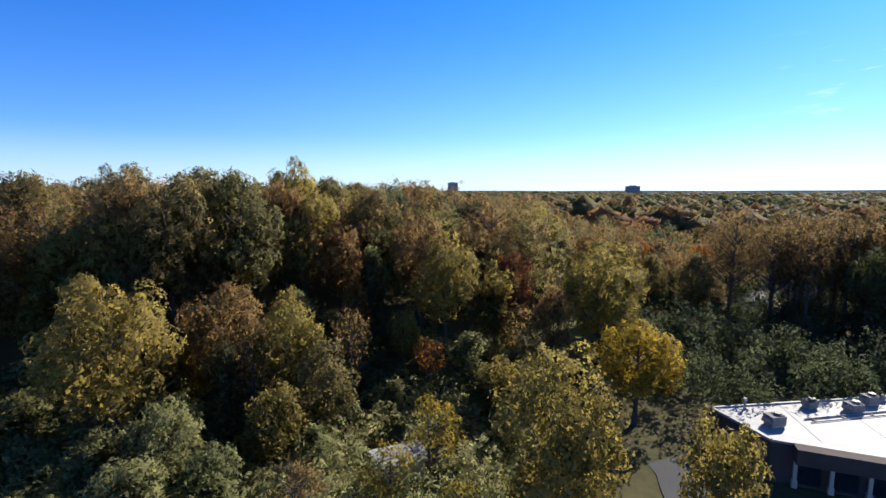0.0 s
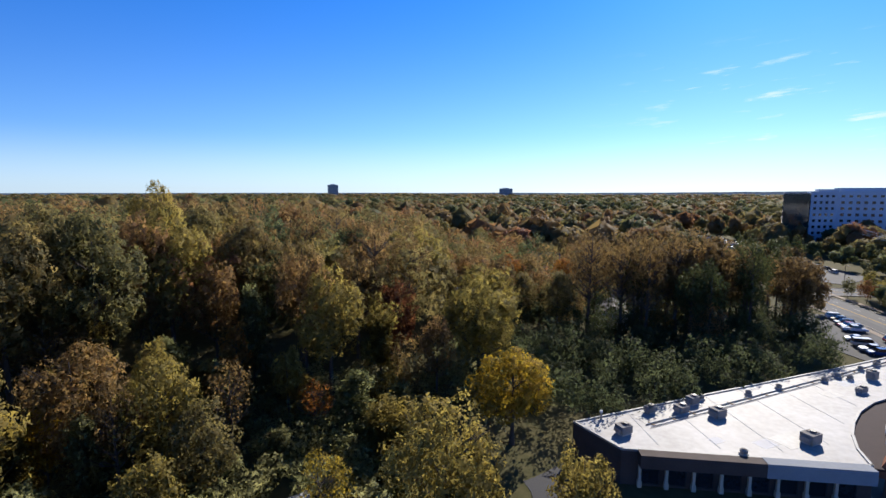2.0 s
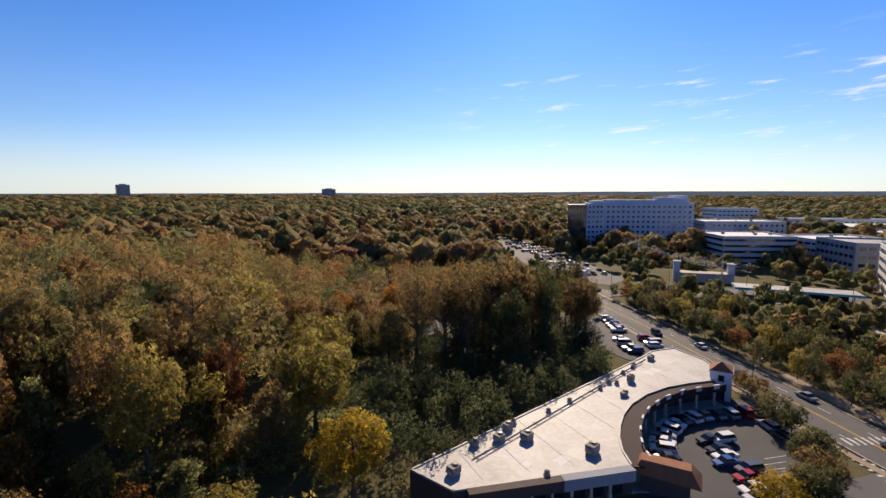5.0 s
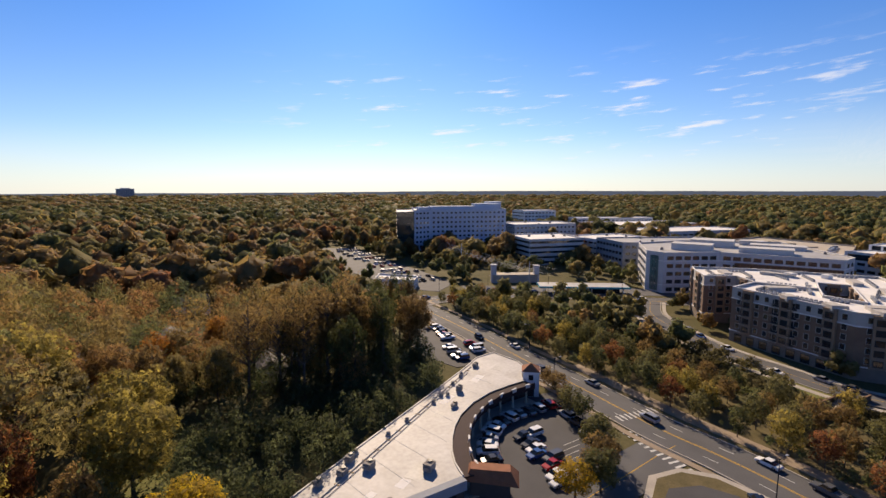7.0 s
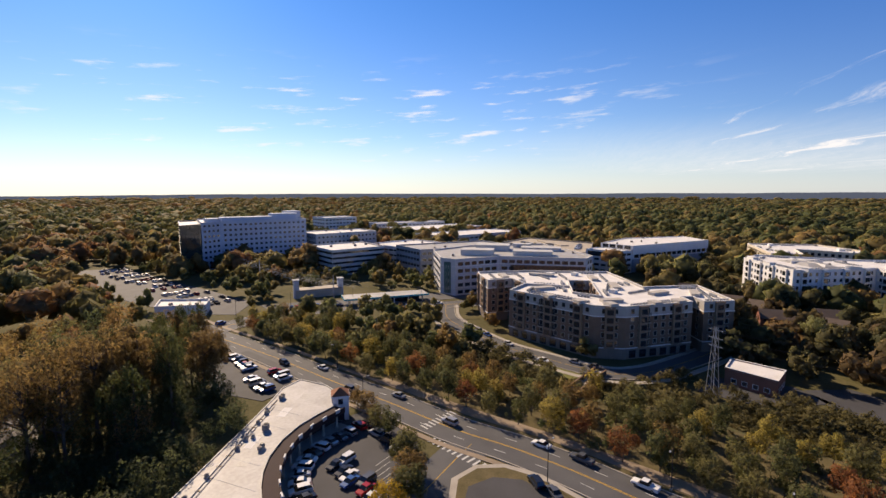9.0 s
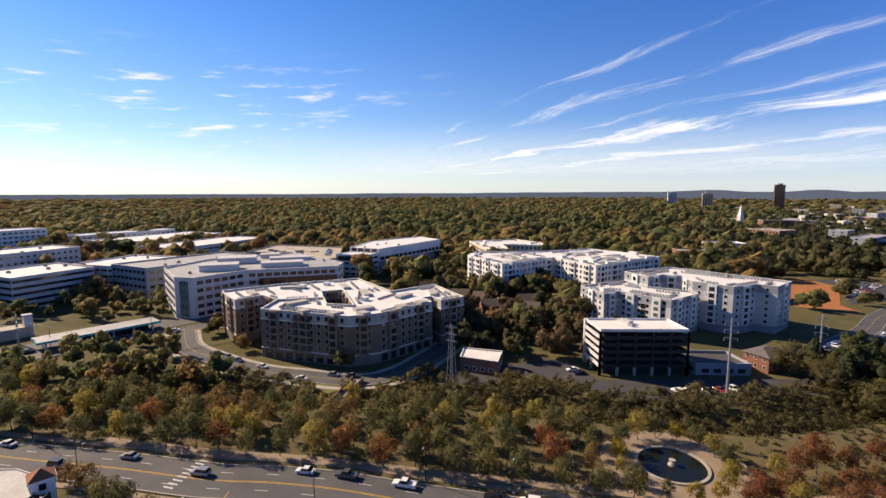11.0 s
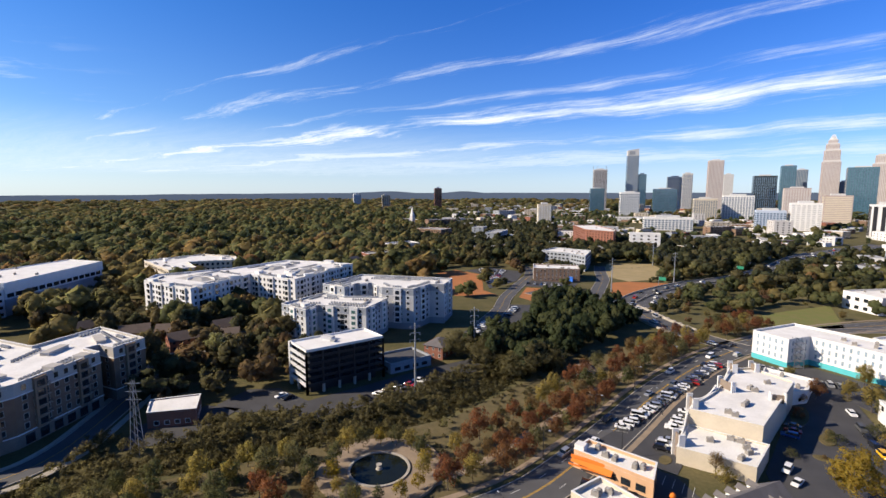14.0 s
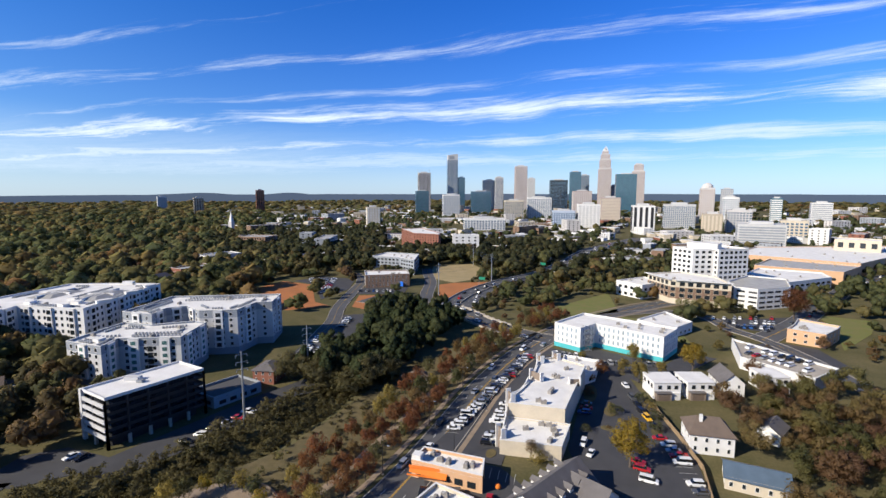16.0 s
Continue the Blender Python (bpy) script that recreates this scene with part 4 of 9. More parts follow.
    # plant on the roof
    for x, y, sx, sy, h in ((52.7, 55.3, 2.2, 2.0, 1.3), (58.8, 46.4, 2.4, 2.0, 1.5), (36.6, 53.8, 2.2, 1.8, 1.3), (48.5, 57.6, 2.0, 1.8, 1.1), (52.2, 59.8, 1.9, 1.6, 1.2), (44.0, 58.6, 1.6, 1.4, 0.9), (82, 57.6, 2.2, 1.2, 0.8), (89.5, 61.5, 1.6, 1.6, 1.6), (106, 67.6, 2.2, 1.4, 1.0)):
        u = thing("rooftop_unit", "grey rooftop air-conditioning unit on the white roof", "air conditioner", x, y, 4.5, 10, "plant on the crescent roof")
        sx, sy, h = sx * 0.8, sy * 0.8, h * 0.8
        part("curb", Shape().box(0, 0, 0, sx * 0.9, sy * 0.9, 0.25), ROOFDIRT, u)
        part("cabinet", Shape().box(0, 0, 0.25, sx, sy, h).box(sx * 0.2, 0, 0.25 + h, sx * 0.5, sy * 0.7, 0.1), UNITPAINT, u)
        part("hood", Shape().box(-sx * 0.55, 0, 0.5, sx * 0.3, sy * 0.8, h * 0.5, taper=0.8), UNITPAINT, u)
        part("fan", Shape().tube((sx * 0.2, 0, 0.35 + h), (sx * 0.2, 0, 0.5 + h), 0.4, 0.4, 12), DARK, u)
    for x, y in ((63.2, 60.6), (70.1, 61.6), (84.5, 63.4), (85.6, 62.2), (92, 65.3), (97, 66.4), (98.5, 67.2), (53.6, 60.6), (54.6, 60.8), (48, 45.8), (80.5, 62.5)):
        u = thing("roof_vent", "small dark roof exhaust fan", "vent", x, y, 4.5, 0, "vents on the crescent roof")
        part("curb", Shape().box(0, 0, 0, 0.8, 0.8, 0.3), ROOFDIRT, u)
        part("fan_head", Shape().tube((0, 0, 0.3), (0, 0, 0.7), 0.4, 0.5, 10).tube((0, 0, 0.7), (0, 0, 0.9), 0.5, 0.2, 10), UNITPAINT, u)
    u = thing("roof_flue", "white capped flue pipe", "vent", 35.7, 58.0, 4.5)
    part("pipe", Shape().tube((0, 0, 0), (0, 0, 1.2), 0.13, 0.13, 8), METAL, u)
    part("cap", Shape().tube((0, 0, 1.15), (0, 0, 1.4), 0.26, 0.2, 8), WHITE, u)
    # walkway pads and seams along the roof
    pipe = thing("roof_conduit", "long dark conduit run along the roof", "pipe")
    part("duct", Shape().tube((41, 55.2, 4.62), (105, 68.4, 4.62), 0.10, 0.10, 6), ROOFDIRT, pipe)
    part("duct", Shape().tube((41.2, 54.4, 4.62), (101, 66.7, 4.62), 0.07, 0.07, 6), GREYPANEL, pipe)
    for k in range(16):
        part("sleeper", Shape().box(42 + k * 4, 55.3 + k * 0.82, 4.5, 0.25, 1.1, 0.1, radians(12)), WOOD, pipe)


build_crescent()


# brick apartments
def build_brick_apartments():
    outline = [(194, 15.5), (172.8, -17.2), (173.8, -28), (188, -53.2), (196.5, -51), (197.5, -55.5), (189.5, -57.5), (193.6, -69), (224, -63.5), (214, -40), (252, -28.5), (246, 12), (236, 36), (226.3, 33.1), (213.6, 27.5), (220.5, 17), (210.2, 10.3), (209, -9.2), (222, -8.8), (223, -18.5), (191, -20.5), (196, -10.2), (208.7, -9.4), (209.8, 10.1)]
    b, loc, fh = building("apartment_block", "six-storey brown brick apartment block with a pale top floor", "apartment building", outline, 18.6, 5, BRICK, (1.6, 1.9), 3.2, top=PALESTONE, top_floors=1, base=STONEBASE, base_h=4.0, frame_mat=PALESTONE, bands=(3.8, 15.4), units=0, clutter=9, trim=WHITE, bays=10.5, bay_w=3.6, bay_mat=BRICKBAY)
    cx, cy = b.location.x, b.location.y
    g = lambda x0, y0, x1, y1: (x0 - cx, y0 - cy, x1 - cx, y1 - cy)
    condenser_rows(b, loc, 18.6, [g(178, -14, 194, 8), g(180, -16, 196, 6), g(178, -30, 190, -46), g(196, -62, 218, -62), g(226, -26, 244, -24), g(226, 0, 240, 8), g(218, 24, 234, 30), g(220, 20, 238, 26), g(228, -8, 242, -4), g(200, -32, 210, -42), g(204, -24, 220, -26), g(224, 12, 240, 18)], 1.5)
    for x, y, w, d, t in ((203, -44, 9, 3, -50), (214, -28, 12, 3.4, 5), (232, -20, 10, 3, 10), (184, -24, 3.4, 8, 20), (236, 4, 3.2, 12, -15), (228, 22, 10, 3, 22), (206, -58, 10, 3, -8), (202, 2, 3.4, 9, 30)):
        part("roof_step", Shape().box(x - cx, y - cy, 18.66, w, d, 1.1, radians(t)).box(x - cx, y - cy, 19.76, w + 0.3, d + 0.3, 0.12, radians(t)), PALESTONE, b, "low raised roof step")
    for x, y in ((183, -1), (176, -12), (173.4, -23), (180, -39), (185, -48)):
        part("stair_head", Shape().box(x + 1.6 - cx, y - cy, 18.66, 3.4, 4.4, 1.7, radians(-58 if y > -26 else -60)), PALESTONE, b, "raised pale parapet block")
    # balcony stacks on the front
    a, c = (194 - cx, 15.5 - cy), (172.8 - cx, -17.2 - cy)
    L = math.hypot(c[0] - a[0], c[1] - a[1])
    t = math.atan2(c[1] - a[1], c[0] - a[0])
    balc = Shape().box(0, -0.5, 0, 2.6, 1.0, 0.15, slot=1)
    for k in range(9):
        balc.box(-1.2 + k * 0.3, -0.97, 0.15, 0.05, 0.05, 0.9)
    balc.box(0, -0.97, 1.05, 2.6, 0.07, 0.07).box(0, 0.0, 0.2, 2.3, 0.06, 2.1, slot=2)
    bal = balc.mesh("balcony", [DARK, CONCRETE, GLASS])
    for d in (5, 16, 21.5, 32):
        for f in range(5):
            o = new("balcony", bal)
            o.parent = b
            o.matrix_basis = pose(a[0] + (c[0] - a[0]) * d / L, a[1] + (c[1] - a[1]) * d / L, 4.1 + f * fh, 0, 0, math.degrees(t))
    shop = window_mesh(2.8, 2.8, DARK, GLASS, 2)
    fenestrate(b, a, c, L, t, 0, 4, 1, 4.2, shop, 0.3, name="shop_window")
    a2, c2 = (173.8 - cx, -28 - cy), (188 - cx, -53.2 - cy)
    L2 = math.hypot(c2[0] - a2[0], c2[1] - a2[1])
    fenestrate(b, a2, c2, L2, math.atan2(c2[1] - a2[1], c2[0] - a2[0]), 0, 4, 1, 4.2, shop, 0.3, name="shop_window")
    for d in (9, 23):
        for f in range(5):
            o = new("balcony", bal)
            o.parent = b
            o.matrix_basis = pose(a2[0] + (c2[0] - a2[0]) * d / L2, a2[1] + (c2[1] - a2[1]) * d / L2, 4.1 + f * fh, 0, 0, math.degrees(math.atan2(c2[1] - a2[1], c2[0] - a2[0])))


build_brick_apartments()


# dark framed office with open decks
def build_dark_office():
    poly = [(140.3, -103), (155, -106), (146.2, -136), (131.5, -133)]
    keep(poly, 4)
    b = thing("office_block", "dark steel-framed five-storey block with a white roof", "office building", 0, 0, 0)
    for f in range(6):
        z = 3.2 + f * 2.62
        part("floor_slab", Shape().prism(ccw(poly), z - 0.3, z), DARK if f < 5 else ROOF, b, "dark floor slab" if f < 5 else "white flat roof")
    ins = [(141.6, -105.3), (152.6, -107.4), (145.0, -133.4), (134.2, -131.2)]
    for f in range(5):
        z = 3.2 + f * 2.62
        part("glazing", Shape().prism(ccw(ins), z, z + 2.32), GLASS, b, "dark recessed glazing")
        s = Shape()
        for a, c, L, t in walls(ccw(poly)):
            s.box((a[0] + c[0]) / 2, (a[1] + c[1]) / 2, z, L, 0.2, 0.75, t)
        part("spandrel", s, DARK, b, "dark spandrel panel")
    # solid dark block gives the shade of the open undercroft
    part("undercroft", Shape().prism(ccw(ins), -0.2, 2.9), DARK, b, "dark block in place of the undercroft's shade")
    for a, c, L, t in walls(ccw(poly)):
        n = max(2, int(L / 6))
        for k in range(n + 1):
            q = (a[0] + (c[0] - a[0]) * k / n, a[1] + (c[1] - a[1]) * k / n)
            part("column", Shape().box(*q, -0.3, 0.55, 0.55, 16.3), DARK, b)
            part("pilotis", Shape().box(q[0], q[1], -0.3, 0.8, 0.8, 3.3), CONCRETE, b, "pale concrete column")
    for f in range(5):
        part("end_spandrel", Shape().prism(ccw([(140.7, -102.6), (155.3, -105.6), (155.2, -106.0), (140.6, -103.0)]), 2.9 + f * 2.62, 4.2 + f * 2.62), PALE, b, "pale grey end spandrel")
    part("end_pier", Shape().prism(ccw([(154.0, -105.2), (155.5, -105.5), (155.3, -106.5), (153.8, -106.2)]), -0.3, 16.9), PALE, b, "pale grey corner pier")
    part("parapet", coping(ccw(poly), 16.3, 0.35, 0.7), WHITE, b)
    u = thing("roof_plant", "pale plant housing on the white roof", "roof plant", 147, -118, 16.3, 16)
    part("housing", Shape().box(0, 0, 0, 5, 2.5, 1.3), PALE, u)
    part("housing", Shape().box(-4, 2, 0, 2, 1.6, 1.0), METAL, u)
    building("parking_deck", "low concrete parking deck beside the dark office", "parking deck", [(131, -136.5), (145.5, -139.5), (139, -158), (125, -155)], 3.4, 1, GREYPANEL, (2.6, 1.4), 4, roof=ASPHALT, parapet=0.9, frame_mat=DARK, trim=GREYPANEL)


build_dark_office()


# grey and white apartments
def build_grey_apartments():
    low = [(209, -137), (188, -136.5), (192, -147), (168, -157), (176.5, -180), (183, -179.5), (197.5, -168.2), (214, -167.2)]
    high = [(217, -168.6), (223, -203), (170, -228), (162, -210), (169, -206), (167, -190), (183, -182), (197, -188), (203, -181), (199, -169.4)]
    b, loc, fh = building("apartment_block", "grey and white five-storey apartment block with green-tinted bays", "apartment building", low, 17, 5, PALE, (1.7, 1.8), 3.5, top=GREYPANEL, top_floors=1, base=GREYPANEL, base_h=3.0, frame_mat=WHITE, units=3, bays=12, bay_w=4.2, bay_pane=GREENGLASS, bay_mat=WHITE, clutter=3, trim=WHITE)
    cx, cy = b.location.x, b.location.y
    g = lambda x0, y0, x1, y1: (x0 - cx, y0 - cy, x1 - cx, y1 - cy)
    condenser_rows(b, loc, 17, [g(205, -142, 193, -142), g(203, -146, 195, -152), g(172, -161, 192, -152), g(174, -164, 194, -155), g(205, -160, 196, -164)], 1.5)
    # framed stacks of green-tinted glass and dark balconies on the bent front
    for a, c, n in (((188, -136.5), (192, -147), 2), ((192, -147), (168, -157), 4)):
        a, c = (a[0] - cx, a[1] - cy), (c[0] - cx, c[1] - cy)
        L, t = math.hypot(c[0] - a[0], c[1] - a[1]), math.atan2(c[1] - a[1], c[0] - a[0])
        fenestrate(b, a, c, L, t, 3.0, fh, 4, L / n, window_mesh(2.4, 2.3, DARK, GLASS, 2), 0.3, name="balcony_door")
    b, loc, fh = building("apartment_block", "tall blue-grey apartment wing with a white roof", "apartment building", high, 21.5, 6, PALE, (1.6, 1.7), 3.4, top=GREYPANEL, top_floors=1, base=GREYPANEL, base_h=3.4, frame_mat=WHITE, units=3, bays=15, bay_w=4.2, bay_mat=WHITE, clutter=3, trim=WHITE)
    cx, cy = b.location.x, b.location.y
    g = lambda x0, y0, x1, y1: (x0 - cx, y0 - cy, x1 - cx, y1 - cy)
    condenser_rows(b, loc, 21.5, [g(214, -172, 219, -199), g(210, -174, 214, -196), g(212, -204, 176, -221), g(210, -199, 186, -210), g(172, -196, 176, -214)], 1.5)


build_grey_apartments()

# long white apartments beyond
def build_white_apartments():
    outline = [(313, -111), (267, -118), (285, -163), (246, -170), (268, -234), (300, -224), (322, -214), (318, -168), (330, -124)]
    b, loc, fh = building("apartment_block", "long white six-storey apartment block on a brick ground floor", "apartment building", outline, 20.4, 5, WHITE, (1.5, 1.8), 3.3, base=BRICK, base_h=3.6, frame_mat=GREYPANEL, bays=10, bay_mat=WHITE, clutter=9, units=4, trim=WHITE, bands=(3.5,))
    cx, cy = b.location.x, b.location.y
    g = lambda x0, y0, x1, y1: (x0 - cx, y0 - cy, x1 - cx, y1 - cy)
    condenser_rows(b, loc, 20.4, [g(274, -122, 310, -116), g(276, -126, 288, -156), g(292, -160, 312, -156), g(254, -174, 284, -169), g(256, -178, 268, -222), g(280, -186, 288, -218), g(296, -176, 304, -214), g(306, -130, 316, -160)], 1.6)
    # sunk courts with sloping grey roofs and raised roof steps between the parapets
    for x, y, w, d, t in ((300, -138, 26, 16, 12), (272, -198, 14, 30, 18), (300, -192, 16, 24, 12)):
        part("roof_well", Shape().box(x - cx, y - cy, 20.46, w, d, 1.3, radians(t), taper=0.55), ROOFDIRT, b, "sloping grey roof round a court")
        part("well_wall", Shape().box(x - cx, y - cy, 20.46, w + 1.2, 0.5, 1.5, radians(t)).box(x - cx, y - cy, 20.46, 0.5, d + 1.2, 1.5, radians(t)), WHITE, b)
    for x, y, t in ((270, -124, 30), (288, -115, 8), (308, -114, 8), (280, -150, 68), (262, -171, -10), (251, -184, 70), (258, -206, 70), (265, -224, 70), (288, -228, 20)):
        part("raised_parapet", Shape().box(x - cx, y - cy, 20.5, 6.5, 3.0, 1.9, radians(t)).box(x - cx, y - cy, 22.4, 6.9, 3.4, 0.2, radians(t)), WHITE, b, "raised white parapet block")


build_white_apartments()
building("apartment_block", "pale apartment block with glazed bays before the woods", "apartment building", [(418, -148), (352, -140), (350, -158), (382, -166), (364, -196), (384, -206), (420, -196)], 19, 5, CREAM, (1.8, 2.0), 3.6, units=3, clutter=6, trim=WHITE, stuff=True)

# low brick building, brick house, pavilion
building("low_building", "low brick building with a bright white roof", "building", [(158, -56), (149, -67.3), (159.3, -73.4), (167.5, -60.6)], 5.0, 1, REDBRICK, (1.6, 1.5), 3.0, parapet=0.35)


def gable_house(name, label, x, y, turn, w, d, h, wall, roof_mat, rise=2.6, hip=0.0, category="house", porch=False, chimney=False, floors=2, group=""):
    """A house with a pitched roof along its local x; hip: how far the ridge is drawn in at the ends."""
    keep([(x - w / 2 - 2, y - d / 2 - 2), (x + w / 2 + 2, y - d / 2 - 2), (x + w / 2 + 2, y + d / 2 + 2), (x - w / 2 - 2, y + d / 2 + 2)])
    b = thing(name, label, category, x, y, float(max(0, terrain(x, y))), turn, group)
    s = Shape().box(0, 0, -1.5, w, d, h + 1.5)
    if hip < 0.5:
        for sx in (-1, 1):
            s.face([(sx * w / 2, -d / 2, h), (sx * w / 2, d / 2, h), (sx * w / 2, 0, h + rise)])
    part("wall", s, wall, b)
    s, o, k = Shape(), 0.5, 0.18
    rx = w / 2 + o - hip
    for dz in (0, -k):
        s.face([(-w / 2 - o, -d / 2 - o, h - 0.25 + dz), (w / 2 + o, -d / 2 - o, h - 0.25 + dz), (rx, 0, h + rise + dz), (-rx, 0, h + rise + dz)])
        s.face([(w / 2 + o, d / 2 + o, h - 0.25 + dz), (-w / 2 - o, d / 2 + o, h - 0.25 + dz), (-rx, 0, h + rise + dz), (rx, 0, h + rise + dz)])
        if hip >= 0.5:
            for sg in (-1, 1):
                s.face([(sg * (w / 2 + o), sg * (-d / 2 - o), h - 0.25 + dz), (sg * (w / 2 + o), sg * (d / 2 + o), h - 0.25 + dz), (sg * rx, 0, h + rise + dz)])
    for sy in (-1, 1):
        s.box(0, sy * (d / 2 + o), h - 0.45, w + 2 * o, 0.08, 0.22)
    part("roof", s, roof_mat, b)
    mesh, small = window_mesh(1.0, 1.5, WHITE, GLASS, 0), Shape()
    for f in range(floors):
        z = 0.9 + f * 2.9
        for side in range(4):
            L = w if side % 2 == 0 else d
            n = max(1, int(L / 3))
            for q in range(n):
                if group:
                    x_, y_ = -L / 2 + L * (q + 0.5) / n, -(d if side % 2 == 0 else w) / 2
                    c_, s_ = math.cos(side * math.pi / 2), math.sin(side * math.pi / 2)
                    small.box(x_ * c_ - y_ * s_, x_ * s_ + y_ * c_, z, 1.0, 0.14, 1.5, side * math.pi / 2)
                    continue
                o2 = part("window", mesh, None, b)
                o2.matrix_basis = pose(0, 0, z, 0, 0, side * 90) @ pose(-L / 2 + L * (q + 0.5) / n, -(d if side % 2 == 0 else w) / 2 - 0.01, 0)
    if group:
        part("windows", small, GLASS, b, "small dark windows", "stuff")
    if chimney:
        part("chimney", Shape().box(w * 0.2, d * 0.15, h, 0.9, 0.7, rise + 1.0), wall, b)
    if porch:
        part("porch_deck", Shape().box(0, -d / 2 - 1.2, 0, w * 0.8, 2.4, 0.5), WOOD, b)
        part("porch_roof", Shape().box(0, -d / 2 - 1.2, 2.9, w * 0.85, 2.7, 0.2), roof_mat, b)
        for q in (-0.36, -0.12, 0.12, 0.36):
            part("porch_post", Shape().box(q * w, -d / 2 - 2.2, 0.5, 0.16, 0.16, 2.4), WHITE, b)
    return b


gable_house("brick_house", "two-storey red brick house with a grey hipped roof", 130.5, -167.5, 100, 11.5, 9.5, 6.0, REDBRICK, SHINGLE, 1.9, 4.5)
gable_house("pavilion", "small tan park pavilion with a brown hipped roof", 69, -186, 30, 7, 5, 3.0, BEIGE, BROWNROOF, 1.8, 3.0, "pavilion", floors=1)

# offices and hospital across the creek
ob_, ob_loc, ob_fh = building("office_building", "white-framed glass office building with a flat roof", "office building", [(269, 64), (264, 54), (283, 31), (285, -20), (299, -24), (362, 8), (336, 60), (306, 78)], 20.6, 5, PALE, (3.6, 2.2), 4.4, frame_mat=PALE, pane=GLASS, units=8, bands=(4.2, 16.8), roof=ROOFDIRT, trim=WHITE)
ocx, ocy = ob_.location.x, ob_.location.y
ca, cb = (283.2 - ocx, 24 - ocy), (285 - ocx, -19.4 - ocy)
cl, ct = math.hypot(cb[0] - ca[0], cb[1] - ca[1]), math.atan2(cb[1] - ca[1], cb[0] - ca[0])
s = Shape().box((ca[0] + cb[0]) / 2 + math.sin(ct) * 0.3, (ca[1] + cb[1]) / 2 - math.cos(ct) * 0.3, 1.0, cl, 0.5, 15.5, ct)
for k in range(18):
    q = k / 17
    s.box(ca[0] + (cb[0] - ca[0]) * q + math.sin(ct) * 0.6, ca[1] + (cb[1] - ca[1]) * q - math.cos(ct) * 0.6, 1.0, 0.16, 0.14, 15.5, ct, 1)
for k in range(5):
    s.box((ca[0] + cb[0]) / 2 + math.sin(ct) * 0.58, (ca[1] + cb[1]) / 2 - math.cos(ct) * 0.58, 1.0 + k * 3.8, cl, 0.12, 0.4, ct, 1)
tg = Shape()
for k in range(3):
    tg.box(-1.8 + k * 1.8, -0.35, 1.0, 1.4, 0.3, 18.4)
part("corner_glass", tg, GREENGLASS, ob_, "tall green-tinted corner glazing").matrix_basis = pose(266.6 - ocx, 59 - ocy, 0, 0, 0, math.degrees(math.atan2(10, 5)) + 180)
part("curtain_wall", s, [GLASS, BRICK], ob_, "dark bronze glass curtain wall")
for x, y, w, d, hh in ((294, 46, 20, 11, 3.4), (300, 12, 24, 10, 2.6), (322, 40, 22, 14, 3.6), (326, 8, 26, 10, 2.0), (342, 22, 12, 8, 2.4)):
    part("penthouse", Shape().box(x - ocx, y - ocy, 20.66, w, d, hh, ct).box(x - ocx, y - ocy, 20.66 + hh, w + 0.5, d + 0.5, 0.25, ct), PALE, ob_, "pale rooftop plant screen")
building("office_wing", "dark-banded office wing with a grey roof", "office building", [(325, 93), (372, 32), (400, 60), (350, 120)], 18, 4, GREYPANEL, (3.0, 1.8), 4.2, roof=ROOFDIRT, units=5, stuff=True)
WO = [(378, -24), (362, -44), (374, -57), (392, -38)]
wo_, wl_, wf_ = building("white_office", "white panelled office corner with dark ribbon glazing", "office building", WO, 16.4, 4, WHITE, (4.2, 1.7), 5.0, frame_mat=DARK, parapet=0.5)
part("corner_glazing", Shape().prism(ccw([(361.7 - wo_.location.x, -44.1 - wo_.location.y), (376.5 - wo_.location.x, -25.4 - wo_.location.y), (380 - wo_.location.x, -30 - wo_.location.y), (366 - wo_.location.x, -48.6 - wo_.location.y)]), 12.2, 15.6), GLASS, wo_, "dark glazed top corner")
wh_, wl_, wf_ = building("white_office", "long white office with a broad blank upper wall", "office building", [(393, -36), (375, -57.4), (436, -124), (470, -112), (440, -60)], 19.4, 3, WHITE, (5.0, 2.6), 6.0, frame_mat=DARK, base=GREYPANEL, base_h=9.8, parapet=0.6, units=5)
wx, wy = wh_.location.x, wh_.location.y
part("upper_wall", Shape().prism(ccw([(374.4 - wx, -57.6 - wy), (436.2 - wx, -125 - wy), (437.2 - wx, -124 - wy), (375.6 - wx, -56.4 - wy)]), 13.4, 20.2), WHITE, wh_, "blank white panelled upper wall")
dk, dkl, dkf = building("parking_deck", "beige concrete parking deck with ramps and parked cars", "parking deck", [(352, -1), (383, -27), (455, -34), (492, 28), (440, 48), (413, 8)], 12.6, 3, BEIGE, (7.5, 1.5), 8.5, roof=BEIGE, frame_mat=BEIGE, pane=DARK, trim=BEIGE, parapet=1.1, stuff=True)
dx0, dy0 = dk.location.x, dk.location.y
part("stair_tower", Shape().box(414 - dx0, 4 - dy0, 0, 7, 7, 16.5).box(414 - dx0, 4 - dy0, 16.5, 7.4, 7.4, 0.3), BEIGE, dk, "beige concrete stair tower")
part("ramp", Shape().prism(ccw([(430 - dx0, -12 - dy0), (470 - dx0, 10 - dy0), (466 - dx0, 17 - dy0), (426 - dx0, -5 - dy0)]), 12.66, 13.5), BEIGE, dk, "raised concrete ramp")
h1, hl, hf = building("hospital", "pale blue-grey ten-storey hospital slab", "hospital", [(303, 258), (321, 255), (374, 211), (412, 245), (347, 299)], 36, 9, BLUEWALL, (1.9, 1.7), 3.9, frame_mat=BLUEWALL, stuff=True, units=7, bands=(33,), trim=BLUEWALL)
